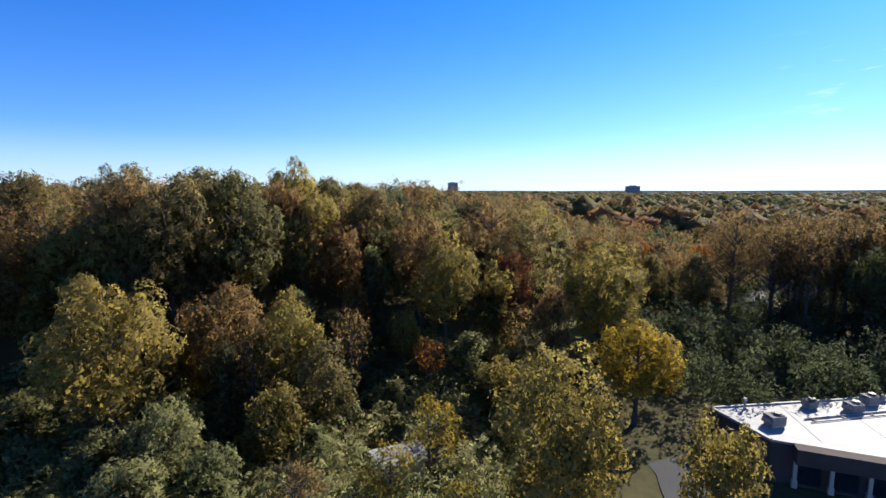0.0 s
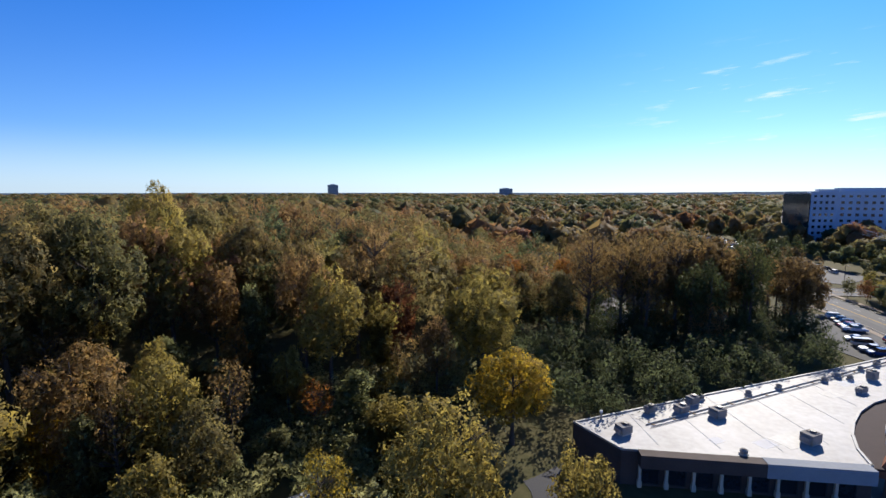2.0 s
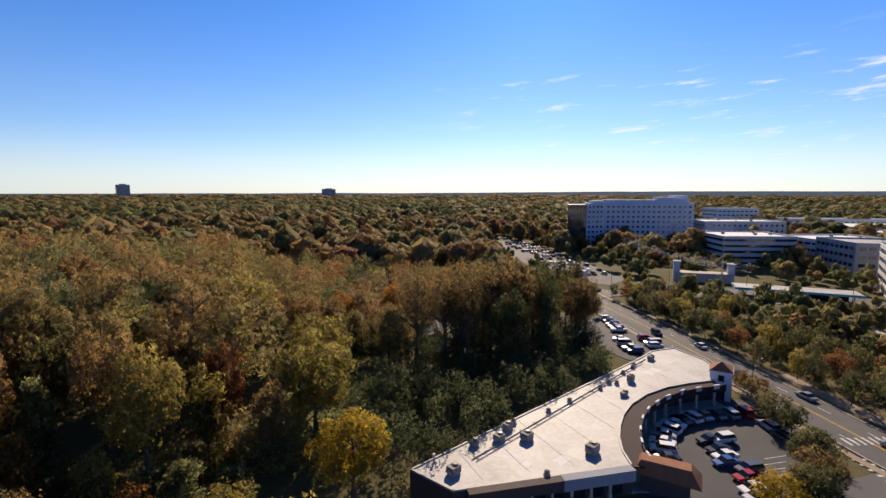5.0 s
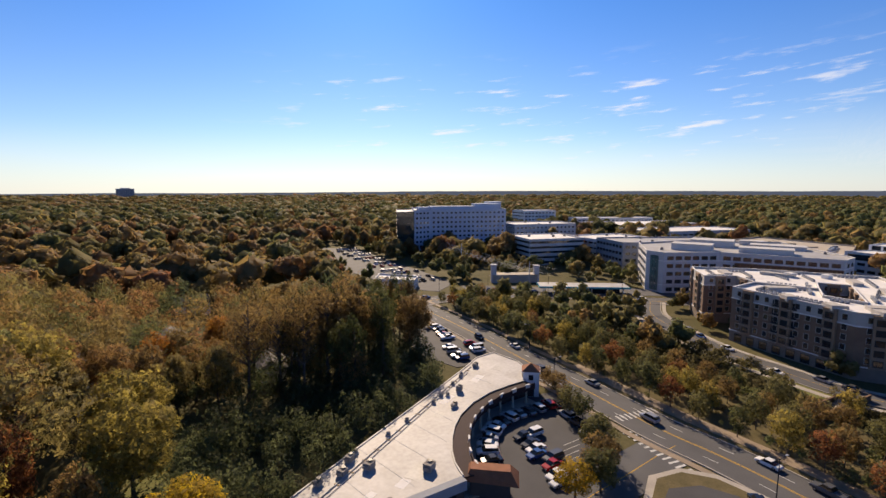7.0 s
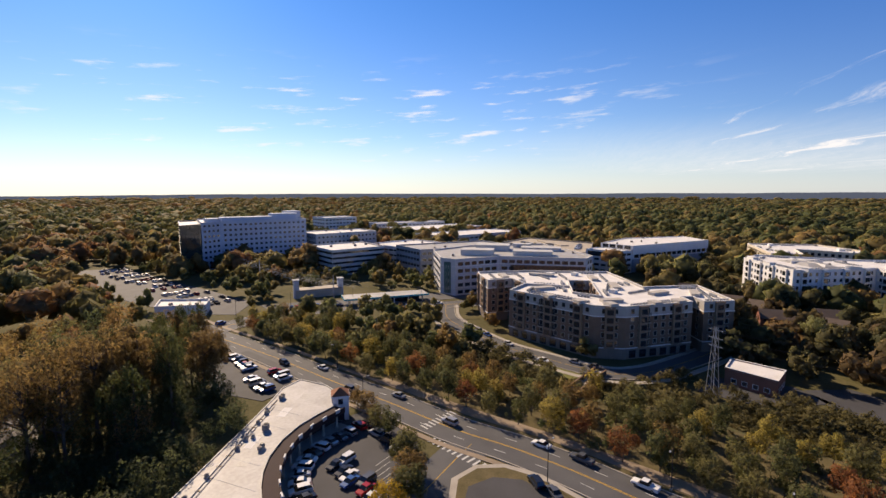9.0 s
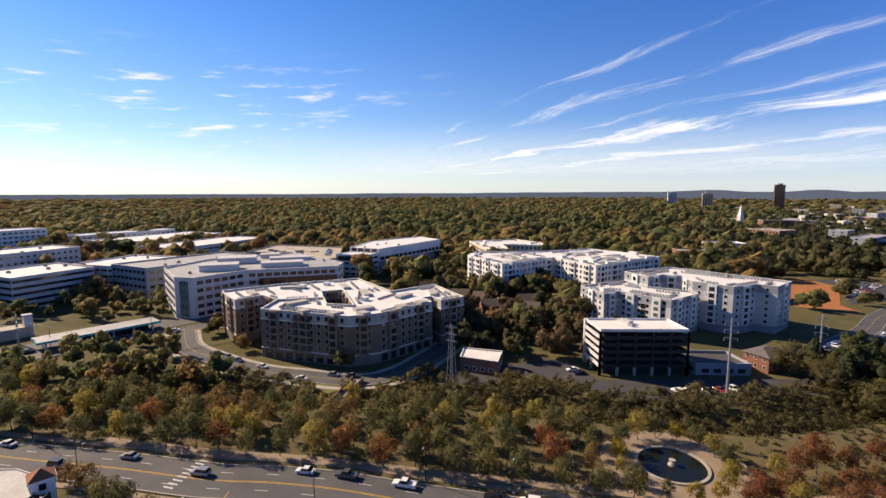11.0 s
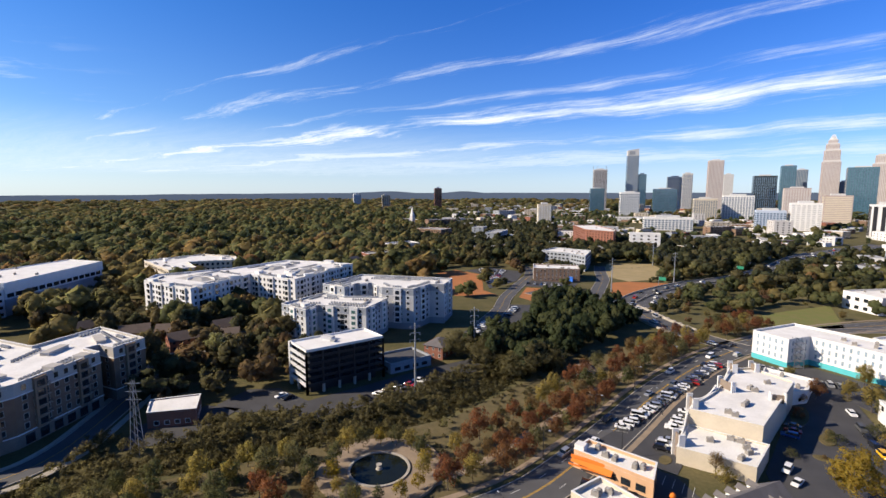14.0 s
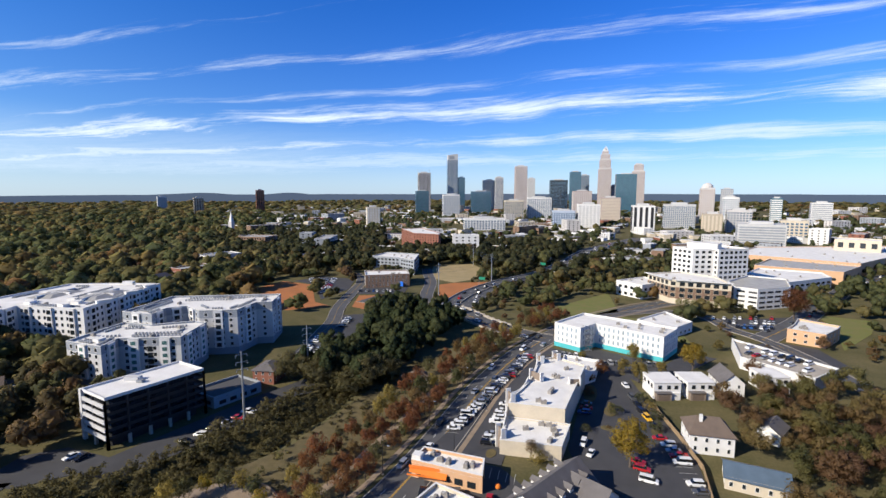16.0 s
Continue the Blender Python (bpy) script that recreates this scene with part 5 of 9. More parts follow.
building("hospital_wing", "dark green glass corner wing of the hospital", "hospital", [(286, 262), (302.6, 258.2), (346, 299), (331, 304)], 35, 9, DARKGLASS, (2.6, 3.0), 3.2, frame_mat=DARK, pane=DARKGLASS, mull=0, trim=BLUEWALL)
b, loc, fh = building("clinic", "banded pale concrete medical block", "office building", [(305, 152), (340, 126), (368, 158), (332, 186)], 18, 5, PALE, None, roof=ROOF, units=4)
for f in range(5):
    s = Shape()
    for a, c, L, t in walls(loc):
        s.box((a[0] + c[0]) / 2 + math.sin(t) * 0.04, (a[1] + c[1]) / 2 - math.cos(t) * 0.04, f * fh + 1.3, L - 0.6, 0.16, 1.5, t)
    part("ribbon_window", s, GLASS, b, "dark ribbon of windows")
hx, hy = h1.location.x, h1.location.y
for x, y, w, d, hh in ((345, 250, 40, 14, 3.2), (372, 232, 22, 12, 5.2), (330, 268, 14, 12, 2.4), (392, 236, 12, 14, 6.5)):
    part("penthouse", Shape().box(x - hx, y - hy, 36.06, w, d, hh, radians(-40)).box(x - hx, y - hy, 36.06 + hh, w + 0.6, d + 0.6, 0.3, radians(-40)), BLUEWALL, h1, "pale rooftop plant storey")
building("clinic", "pale medical building with small windows", "office building", [(380, 205), (430, 168), (452, 196), (404, 236)], 22, 5, PALE, (1.6, 1.5), 4, stuff=True, units=3)
building("clinic", "stepped white medical building", "office building", [(352, 118), (395, 92), (416, 126), (372, 152)], 16, 4, WHITE, (5, 1.4), 6, stuff=True, units=3)
building("clinic", "white tower behind the medical blocks", "office building", [(560, 290), (596, 262), (616, 288), (580, 318)], 26, 6, WHITE, (3, 1.5), 4.5, stuff=True)
building("clinic", "long white low medical range", "office building", [(640, 250), (720, 170), (740, 190), (660, 272)], 14, 3, WHITE, (4, 1.3), 6, stuff=True)
building("parking_deck", "pale parking deck with a white roof", "parking deck", [(560, 180), (660, 100), (700, 150), (600, 232)], 12, 3, PALE, (6, 1.2), 7.5, stuff=True)
building("clinic", "long pale range by the trees", "office building", [(470, 110), (560, 40), (590, 80), (500, 150)], 14, 3, PALE, (5, 1.3), 6.5, stuff=True)
building("corner_shop", "small white-roofed shop beside the parking lot", "shop", [(182, 184), (191.5, 163), (203, 170), (196, 194)], 4.4, 1, WHITE, (2, 1.8), 3.2, units=2)
c = thing("filling_station", "low teal-edged canopy on white posts", "canopy", 240, 88, 0, -57)
part("canopy", Shape().box(0, 0, 3.4, 46, 12, 0.7), ROOFDIRT, c)
part("fascia", Shape().box(0, -6.05, 3.3, 46.2, 0.2, 0.95).box(-23.1, 0, 3.3, 0.2, 12.2, 0.95), TEAL, c, "teal fascia edge")
for k in range(6):
    for sy in (-4, 4):
        part("post", Shape().box(-20 + k * 8, sy, -0.1, 0.5, 0.5, 3.5), WHITE, c)
part("kiosk", Shape().box(6, 2, -0.1, 26, 6, 3.4), GLASS, c)
c = thing("highway_wall", "low concrete block with square piers", "building", 246, 132, 0, -50)
part("body", Shape().box(0, 0, -0.3, 26, 8, 4.6).box(0, 0, 4.3, 26.6, 8.6, 0.4), BEIGE, c)
part("pier", Shape().box(-12.6, -2, 0, 3, 3, 10.2).box(-12.6, -2, 10.2, 3.6, 3.6, 0.4), PALE, c)
part("pier", Shape().box(12.6, -2, 0, 3, 3, 9.6).box(12.6, -2, 9.6, 3.6, 3.6, 0.4), PALE, c)
keep([(208, 106), (236, 52), (266, 70), (268, 122), (244, 156), (222, 146)])

# the store and its neighbours
g, gl, gf = building("grocery_store", "low white-roofed front hall of the store", "store", [(23.8, -140), (24.4, -156), (4.0, -157.2), (5.4, -142)], 4.2, 1, CREAM, None, parapet=0.5)
g2, gl2, gf = building("grocery_store", "tall white-roofed store hall with a cream wall and a curved front", "store", [(24.4, -156.3), (24.4, -161), (22.4, -168), (21, -175), (20.3, -182), (20.1, -192), (19.9, -202), (14.3, -208), (1.2, -201.5), (5.8, -157.5)], 8.9, 1, CREAM, None, parapet=0.6)
for hall, roof_z, spots in ((g, 4.2, ((17.4, -149.7, 20), (10.5, -154.4, 5), (13.0, -154.2, 5), (7.9, -148.8, 50), (8.8, -151.5, 20), (9.1, -144.4, 70))), (g2, 8.9, ((10.8, -184.9, 20), (12.2, -186.0, 60), (11.5, -171.7, 80), (11.9, -169.8, 70), (13.0, -160.5, 10), (15.0, -161.4, 10), (8.3, -195.1, 30)))):
    for x, y, t_ in spots:
        o = part("roof_unit", UNIT, None, hall)
        o.matrix_basis = pose(x - hall.location.x, y - hall.location.y, roof_z + 0.05, 0, 0, t_)
# paired fins with a brown panel between them, turned with the curve of the front
for x, y, turn, w, top, foot in ((24.0, -143.0, -52, 3.4, 7.6, 0), (24.2, -159.6, -55, 3.6, 12.3, 0), (18.4, -181.2, -37, 5.2, 12.4, 0), (19.4, -200.6, -58, 3.4, 12.2, 0), (13.4, -206.6, -50, 3.2, 12.0, 0), (4.4, -181.5, 20, 3.6, 11.4, 8.0)):
    f = thing("entrance_portal", "two tall white fins with a brown panel between them", "parapet", x, y, foot, turn, "portals of the store")
    h = top - foot
    part("panel", Shape().box(0, 0, 0.0, w, 0.35, h - 0.7), STONEBASE, f, "brown cast stone panel")
    for sx in (-1, 1):
        part("fin", Shape().box(sx * (w / 2 + 0.22), 0.1, 0.0, 0.42, 1.7, h).box(sx * (w / 2 + 0.22), 0.1, h, 0.5, 1.8, 0.12), WHITE, f, "white rendered fin wall")
# white parapet sweeping up from portal to portal
for line, z0, lift in (([(24.9, -161.5), (23.4, -167), (21.9, -172.5), (21.0, -178)], 9.3, 1.7), ([(20.6, -184), (20.5, -190), (20.4, -195), (20.2, -198.6)], 9.3, 1.9), ([(24.3, -145), (24.5, -149), (24.7, -153), (24.9, -157.6)], 4.5, 4.6)):
    pw = thing("parapet_wall", "white parapet wall sweeping along the store front", "parapet", 0, 0, 0, 0, "portals of the store")
    s, pts = Shape(), smooth(line, 0.8)
    for k in range(len(pts) - 1):
        (xa, ya), (xb, yb) = pts[k][:2], pts[k + 1][:2]
        q = abs(2 * (k + 0.5) / (len(pts) - 1) - 1) if lift < 3 else (k + 0.5) / (len(pts) - 1)
        s.box((xa + xb) / 2, (ya + yb) / 2, 0.0, math.hypot(xb - xa, yb - ya) + 0.06, 0.4, z0 + lift * q ** 2, math.atan2(yb - ya, xb - xa))
    part("wall", s, WHITE, pw)
building("garden_wing", "low white-roofed side building of the store", "building", [(11.4, -210), (11.7, -226), (-3.8, -223), (-2.7, -209.5), (1.4, -204)], 4.0, 1, WHITE, (1.5, 1.5), 3, units=3)
o, ol, of = building("diner", "low peach building with an orange awning", "shop", [(45, -120.5), (24, -119), (25.5, -127.5), (44, -128)], 4.2, 1, SALMON, (2.4, 1.8), 3.6, frame_mat=DARK, parapet=1.0, units=5)
ob0 = (o.location.x, o.location.y)
aw = Shape()
aw.face([(45.2 - ob0[0], -120.3 - ob0[1], 3.3), (34 - ob0[0], -119.5 - ob0[1], 3.3), (34 - ob0[0], -118 - ob0[1], 2.4), (45.2 - ob0[0], -118.8 - ob0[1], 2.4)][::-1])
aw.box(39.6 - ob0[0], -118.2 - ob0[1], 2.0, 11.4, 0.1, 0.5, radians(4)).box(39.6 - ob0[0], -119.8 - ob0[1], 3.3, 11.4, 0.3, 0.8, radians(4))
part("awning", aw, ORANGE, o, "bright orange awning")
part("corner_turret", Shape().box(43.6 - ob0[0], -121.8 - ob0[1], 4.2, 2.6, 2.6, 2.4), WHITE, o)
pb = thing("planter_ball", "orange spherical planter on the pavement", "planter", 20.5, -122.6)
s = Shape()
for k in range(6):
    z0, z1 = -math.cos(math.pi * k / 6), -math.cos(math.pi * (k + 1) / 6)
    s.tube((0, 0, 0.8 + 0.8 * z0), (0, 0, 0.8 + 0.8 * z1), 0.8 * math.sqrt(max(0, 1 - z0 * z0)) + 0.01, 0.8 * math.sqrt(max(0, 1 - z1 * z1)) + 0.01, 12, cap=False)
part("ball", s, ORANGE, pb)
part("foot", Shape().box(0, 0, -0.1, 0.7, 0.7, 0.2), CONCRETE, pb)
building("kiosk_building", "small white-parapet building by the road", "shop", [(38, -103), (28, -101), (24, -110), (35, -113)], 3.8, 1, CREAM, (1.8, 1.5), 3, parapet=1.0, units=3)
gable_house("restaurant", "dark-shingled gabled restaurant by the lot", 6, -121, 62, 24, 12, 3.6, WHITE, SHINGLE, 4.6, 0.0, "restaurant", floors=1)
rst = bpy.data.objects["restaurant"]
for q in (-9, -5.4, -1.8, 1.8, 5.4, 9):
    for sy in (-1, 1):
        dm = part("dormer", Shape().box(0, 0, 0, 1.7, 2.6, 1.3), WHITE, rst, "white gabled dormer")
        dm.matrix_basis = pose(q, sy * 3.4, 4.5)
        part("dormer_roof", Shape().prism([(-1.15, -1.6), (1.15, -1.6), (1.15, 1.6), (-1.15, 1.6)], 1.2, 1.35).face([(-1.15, -1.6, 1.35), (1.15, -1.6, 1.35), (0, -1.6, 2.2)]).face([(1.15, 1.6, 1.35), (-1.15, 1.6, 1.35), (0, 1.6, 2.2)]).face([(-1.15, 1.6, 1.35), (-1.15, -1.6, 1.35), (0, -1.6, 2.2), (0, 1.6, 2.2)]).face([(1.15, -1.6, 1.35), (1.15, 1.6, 1.35), (0, 1.6, 2.2), (0, -1.6, 2.2)]), SHINGLE, dm)
gable_house("restaurant_wing", "dark-shingled gabled wing with white gable end", -2, -124, -28, 14, 9, 3.4, WHITE, SHINGLE, 3.8, 0.0, "restaurant", floors=1)
t1, tl, tf = building("wrapped_building", "white four-storey building under construction with a teal base", "office building", [(19, -254), (5.5, -247), (-1.5, -258), (-32.5, -244), (-41, -263), (-12, -273), (5.5, -279)], 11.5, 3, WHITE, (1.05, 2.1), 2.35, base=TEAL, base_h=2.2, frame_mat=WHITE, pane=WRAPGLASS, units=6)
sc = thing("stair_tower", "open steel stair scaffold against the white building", "scaffold", 2.2, -250.5, 0, 30)
for k in range(5):
    part("landing", Shape().box(0, 0, k * 2.6 + 0.3, 3.6, 3.0, 0.12), METAL, sc)
    part("flight", Shape().tube((-1.6, 0.4 * (-1) ** k, k * 2.6 + 0.4), (1.6, 0.4 * (-1) ** k, k * 2.6 + 2.8), 0.22, 0.22, 4), METAL, sc)
for sx in (-1.8, 1.8):
    for sy in (-1.5, 1.5):
        part("upright", Shape().box(sx, sy, -0.2, 0.16, 0.16, 13), METAL, sc)
co_, col_, cof_ = building("cream_offices", "cream and brick offices with big square windows", "office building", [(-37, -404), (-50, -380), (-54, -378), (-88, -374), (-84, -402), (-62, -420)], 16.5, 3, BRICK, (3.6, 3.0), 4.6, top=CREAM, top_floors=1, base=CREAM, base_h=4, frame_mat=CREAM, units=5, mull=2)
ct_, ctl, ctf = building("cream_tower", "white nine-storey office tower with square windows", "office building", [(-57, -434), (-70, -420), (-86, -426), (-88, -421), (-112, -436), (-97, -457)], 35, 9, WHITE, (2.5, 2.0), 4.2, frame_mat=WHITE, units=4, stuff=True)
part("penthouse", Shape().box(-80 - ct_.location.x, -434 - ct_.location.y, 35.06, 22, 13, 4.5, radians(-24)).box(-80 - ct_.location.x, -434 - ct_.location.y, 39.56, 22.6, 13.6, 0.3, radians(-24)), WHITE, ct_, "white rooftop plant storey")
for x0, y0, x1, y1 in ((-36.5, -404, -50, -379.6), (-54, -377.6, -88, -373.6)):
    t_ = math.atan2(y1 - y0, x1 - x0)
    part("eave", Shape().box((x0 + x1) / 2 - co_.location.x, (y0 + y1) / 2 - co_.location.y, 17.5, math.hypot(x1 - x0, y1 - y0) + 2.4, 3.4, 0.35, t_), WHITE, co_, "projecting white eave")
building("white_offices", "low white offices by the lawn", "office building", [(-14, -402), (-32, -386), (-52, -408), (-36, -426)], 10, 2, WHITE, (3, 2.4), 5, units=3)
wd, wdl, wdf = building("parking_deck", "white-walled parking deck with a grey roof", "parking deck", [(-91, -381), (-99, -378), (-104, -375), (-128, -392), (-136, -428), (-112, -436), (-92, -404)], 13.6, 4, WHITE, (5.0, 1.3), 6.2, roof=ROOFDIRT, pane=DARK, frame_mat=PALE, stuff=True)
building("white_offices", "pale offices beside the tower", "office building", [(-116, -440), (-140, -436), (-182, -474), (-184, -500), (-140, -512), (-118, -470)], 9.6, 2, WHITE, (4, 1.6), 6.5, units=8, stuff=True)
building("shopping_mall", "peach-walled mall hall with a grey roof", "shopping centre", [(-139, -524), (-201, -503), (-232, -549), (-168, -582)], 10.5, 1, SALMON, (5, 2.4), 12, roof=ROOFDIRT, units=6, trim=WHITE, stuff=True)
building("shopping_mall", "long white-roofed shopping mall", "shopping centre", [(-140, -606), (-236, -560), (-295, -636), (-420, -700), (-380, -770), (-182, -690)], 11.5, 1, SALMON, (6, 3), 14, units=16, trim=WHITE, stuff=True)
building("mall_store", "cream department store with arched front", "store", [(-262, -690), (-300, -672), (-312, -700), (-274, -718)], 24, 2, CREAM, (5, 6), 9, trim=WHITE, stuff=True)
building("roadside_shop", "small pink stucco shop with a white roof", "shop", [(-99, -300), (-114, -293), (-124, -307), (-128, -314), (-112, -326), (-106, -312)], 6.5, 2, SALMON, (1.6, 1.6), 4, units=3, trim=PALE)
building("roadside_shop", "small white flat-roofed shop", "shop", [(-24, -301), (-42, -287), (-54, -305), (-42, -327)], 4.8, 1, WHITE, (1.8, 1.6), 4, units=3)
d, dl, df = building("rooftop_deck", "long white parking deck with cars on its roof", "parking deck", [(-65, -247), (-87, -227), (-101, -243), (-68, -277)], 4.6, 1, WHITE, None, roof=CONCRETE, parapet=0.9)

for x, y, turn, w in ((-28, -205.5, 18, 10.5), (-40.5, -210, 18, 10.5), (-70.5, -225.5, 18, 9.5)):
    b = thing("town_house", "white modern town house with a flat white roof", "house", x, y, 0, turn, "white town houses")
    keep([(x - 8, y - 8), (x + 8, y - 8), (x + 8, y + 8), (x - 8, y + 8)])
    part("wall", Shape().box(0, 0, -0.2, w, 11, 6.6).box(-w * 0.2, 5.9, -0.2, w * 0.5, 1.2, 3.0), WHITE, b)
    part("roof", Shape().box(0, 0, 6.404, w + 0.5, 11.5, 0.25), ROOF, b)
    part("garage_door", Shape().box(w * 0.18, 7.32, 0, 4.2, 0.1, 2.3), BROWNROOF, b)
    part("garage", Shape().box(w * 0.18, 6.4, -0.2, w * 0.56, 1.8, 3.1), STONEBASE, b, "grey-brown garage front")
    part("lean_to_roof", Shape().box(w * 0.18, 6.5, 2.9, w * 0.6, 2.4, 0.2), SHINGLE, b, "dark lean-to roof")
    part("clerestory", Shape().box(-w * 0.22, 5.52, 0.9, w * 0.3, 0.1, 1.6), GLASS, b, "dark ground floor window")
    for side in range(4):
        for q in (-0.28, 0.05, 0.32):
            o = part("window", window_mesh(1.4, 1.5, DARK, GLASS, 1), None, b)
            L, dd = (w, 5.5) if side % 2 == 0 else (11, w / 2)
            o.matrix_basis = pose(0, 0, 3.9, 0, 0, side * 90) @ pose(q * L, -dd - 0.01, 0)
gable_house("victorian_house", "white two-storey house with a steep grey gable roof", -53, -216, 100, 13, 8.5, 5.8, WHITE, SHINGLE, 3.8, porch=True)
gable_house("farmhouse", "white two-storey farmhouse with a brown hipped roof", -37.5, -166, 5, 12.5, 11, 6.4, WHITE, BROWNROOF, 3.6, 3.5, porch=True, chimney=True)
gable_house("cottage", "cream cottage with a slate-blue metal roof", -46, -146.5, 172, 15, 9.5, 3.6, CREAM, BLUEROOF, 2.2, floors=1)
gable_house("cottage", "white cottage with a grey roof among trees", -58.5, -178, 60, 9, 7, 4.0, WHITE, SHINGLE, 2.4, floors=1)
gable_house("cottage", "white-sided house with a grey gable roof", -72, -132, 60, 14, 9, 4.6, WHITE, SHINGLE, 2.6)
gable_house("bungalow", "low grey-roofed outbuilding in the hollow", -6.5, 50, 25, 5, 3.2, 2.6, PALE, ROOFDIRT, 0.5, floors=1)
gable_house("bungalow", "grey-roofed house in the woods", 74, 118, 60, 12, 8, 4, WHITE, SHINGLE, 2.4, floors=1)
rng = random.Random(5)
for bx, by in ((222, -112), (238, -122), (232, -98), (250, -100), (262, -88), (246, -80), (290, -70), (330, -250), (318, -268), (350, -262), (300, -280), (340, -230)):
    gable_house("town_villa", "brick house with a dark shingle roof", bx, by, rng.uniform(0, 90), rng.uniform(12, 17), rng.uniform(8, 11), 5.5, REDBRICK if rng.random() < 0.6 else CREAM, SHINGLE if rng.random() < 0.5 else BROWNROOF, 3, group="villas among the trees")
for bx, by in ((86, 124), (100, 142), (60, 150), (120, 150), (30, 135), (140, 190), (90, 200), (-30, 160), (10, 210)):
    gable_house("villa", "pale house under the trees", bx, by, rng.uniform(0, 180), 13, 9, 5, CREAM if rng.random() < 0.5 else WHITE, SHINGLE, 2.6, group="houses in the woods")

# towards the centre
building("grey_offices", "grey four-storey offices under construction", "office building", [(222, -443), (190, -441), (170, -429), (182, -472), (222, -476)], 14, 4, GREYPANEL, (2.4, 1.6), 4, units=5, stuff=True)
b, bl, bf = building("brown_offices", "brown panelled low offices beside bare clay", "office building", [(185, -358), (153, -377), (164, -396), (197, -379)], 10, 3, BRICK, (1.2, 2.2), 3, units=4)
part("tarpaulin", Shape().box(160 - b.location.x, -373.0 - b.location.y, 0.5, 9, 0.4, 4.0, radians(-31)), BLUETARP, b, "bright blue tarpaulin over the entrance")
building("brick_tower", "red brick apartment tower with white piers", "apartment building", [(286, -664), (240, -597), (200, -586), (206, -612), (262, -684)], 25, 8, REDBRICK, (1.4, 1.6), 4, frame_mat=WHITE, stuff=True, units=3)
building("church", "pale stone church hall", "church", [(708, -764), (728, -756), (740, -786), (720, -794)], 13, 1, TOWERSTONE, (1.2, 5), 5, roof=SHINGLE, stuff=True)
sp = thing("church_spire", "slender pale church spire", "spire", 700, -770)
part("tower", Shape().box(0, 0, -0.2, 8, 8, 22), TOWERSTONE, sp)
part("spire", Shape().box(0, 0, 21.8, 6.6, 6.6, 20, taper=0.03), WHITE, sp)
building("school", "brown brick hall with a flat roof", "school", [(490, -552), (444, -553), (448, -585), (492, -580)], 17, 4, BRICK, (2.0, 2.0), 4.2, stuff=True, units=3, roof=ROOFDIRT)
building("white_hall", "white two-storey hall among trees", "building", [(401, -406), (389, -444), (412, -452), (424, -414)], 10.5, 2, WHITE, (2.2, 1.8), 4.2, units=3, roof=ROOFDIRT)
gable_house("brick_school", "long red brick building with a slate hipped roof", 350, -300, 105, 34, 15, 8.0, REDBRICK, SHINGLE, 4.0, 6.0, "school", floors=2)
building("brick_school", "three-storey red brick building with rows of windows", "school", [(342, -318), (336, -348), (352, -352), (358, -322)], 13, 3, REDBRICK, (1.4, 1.8), 3.4, frame_mat=WHITE, roof=ROOFDIRT)


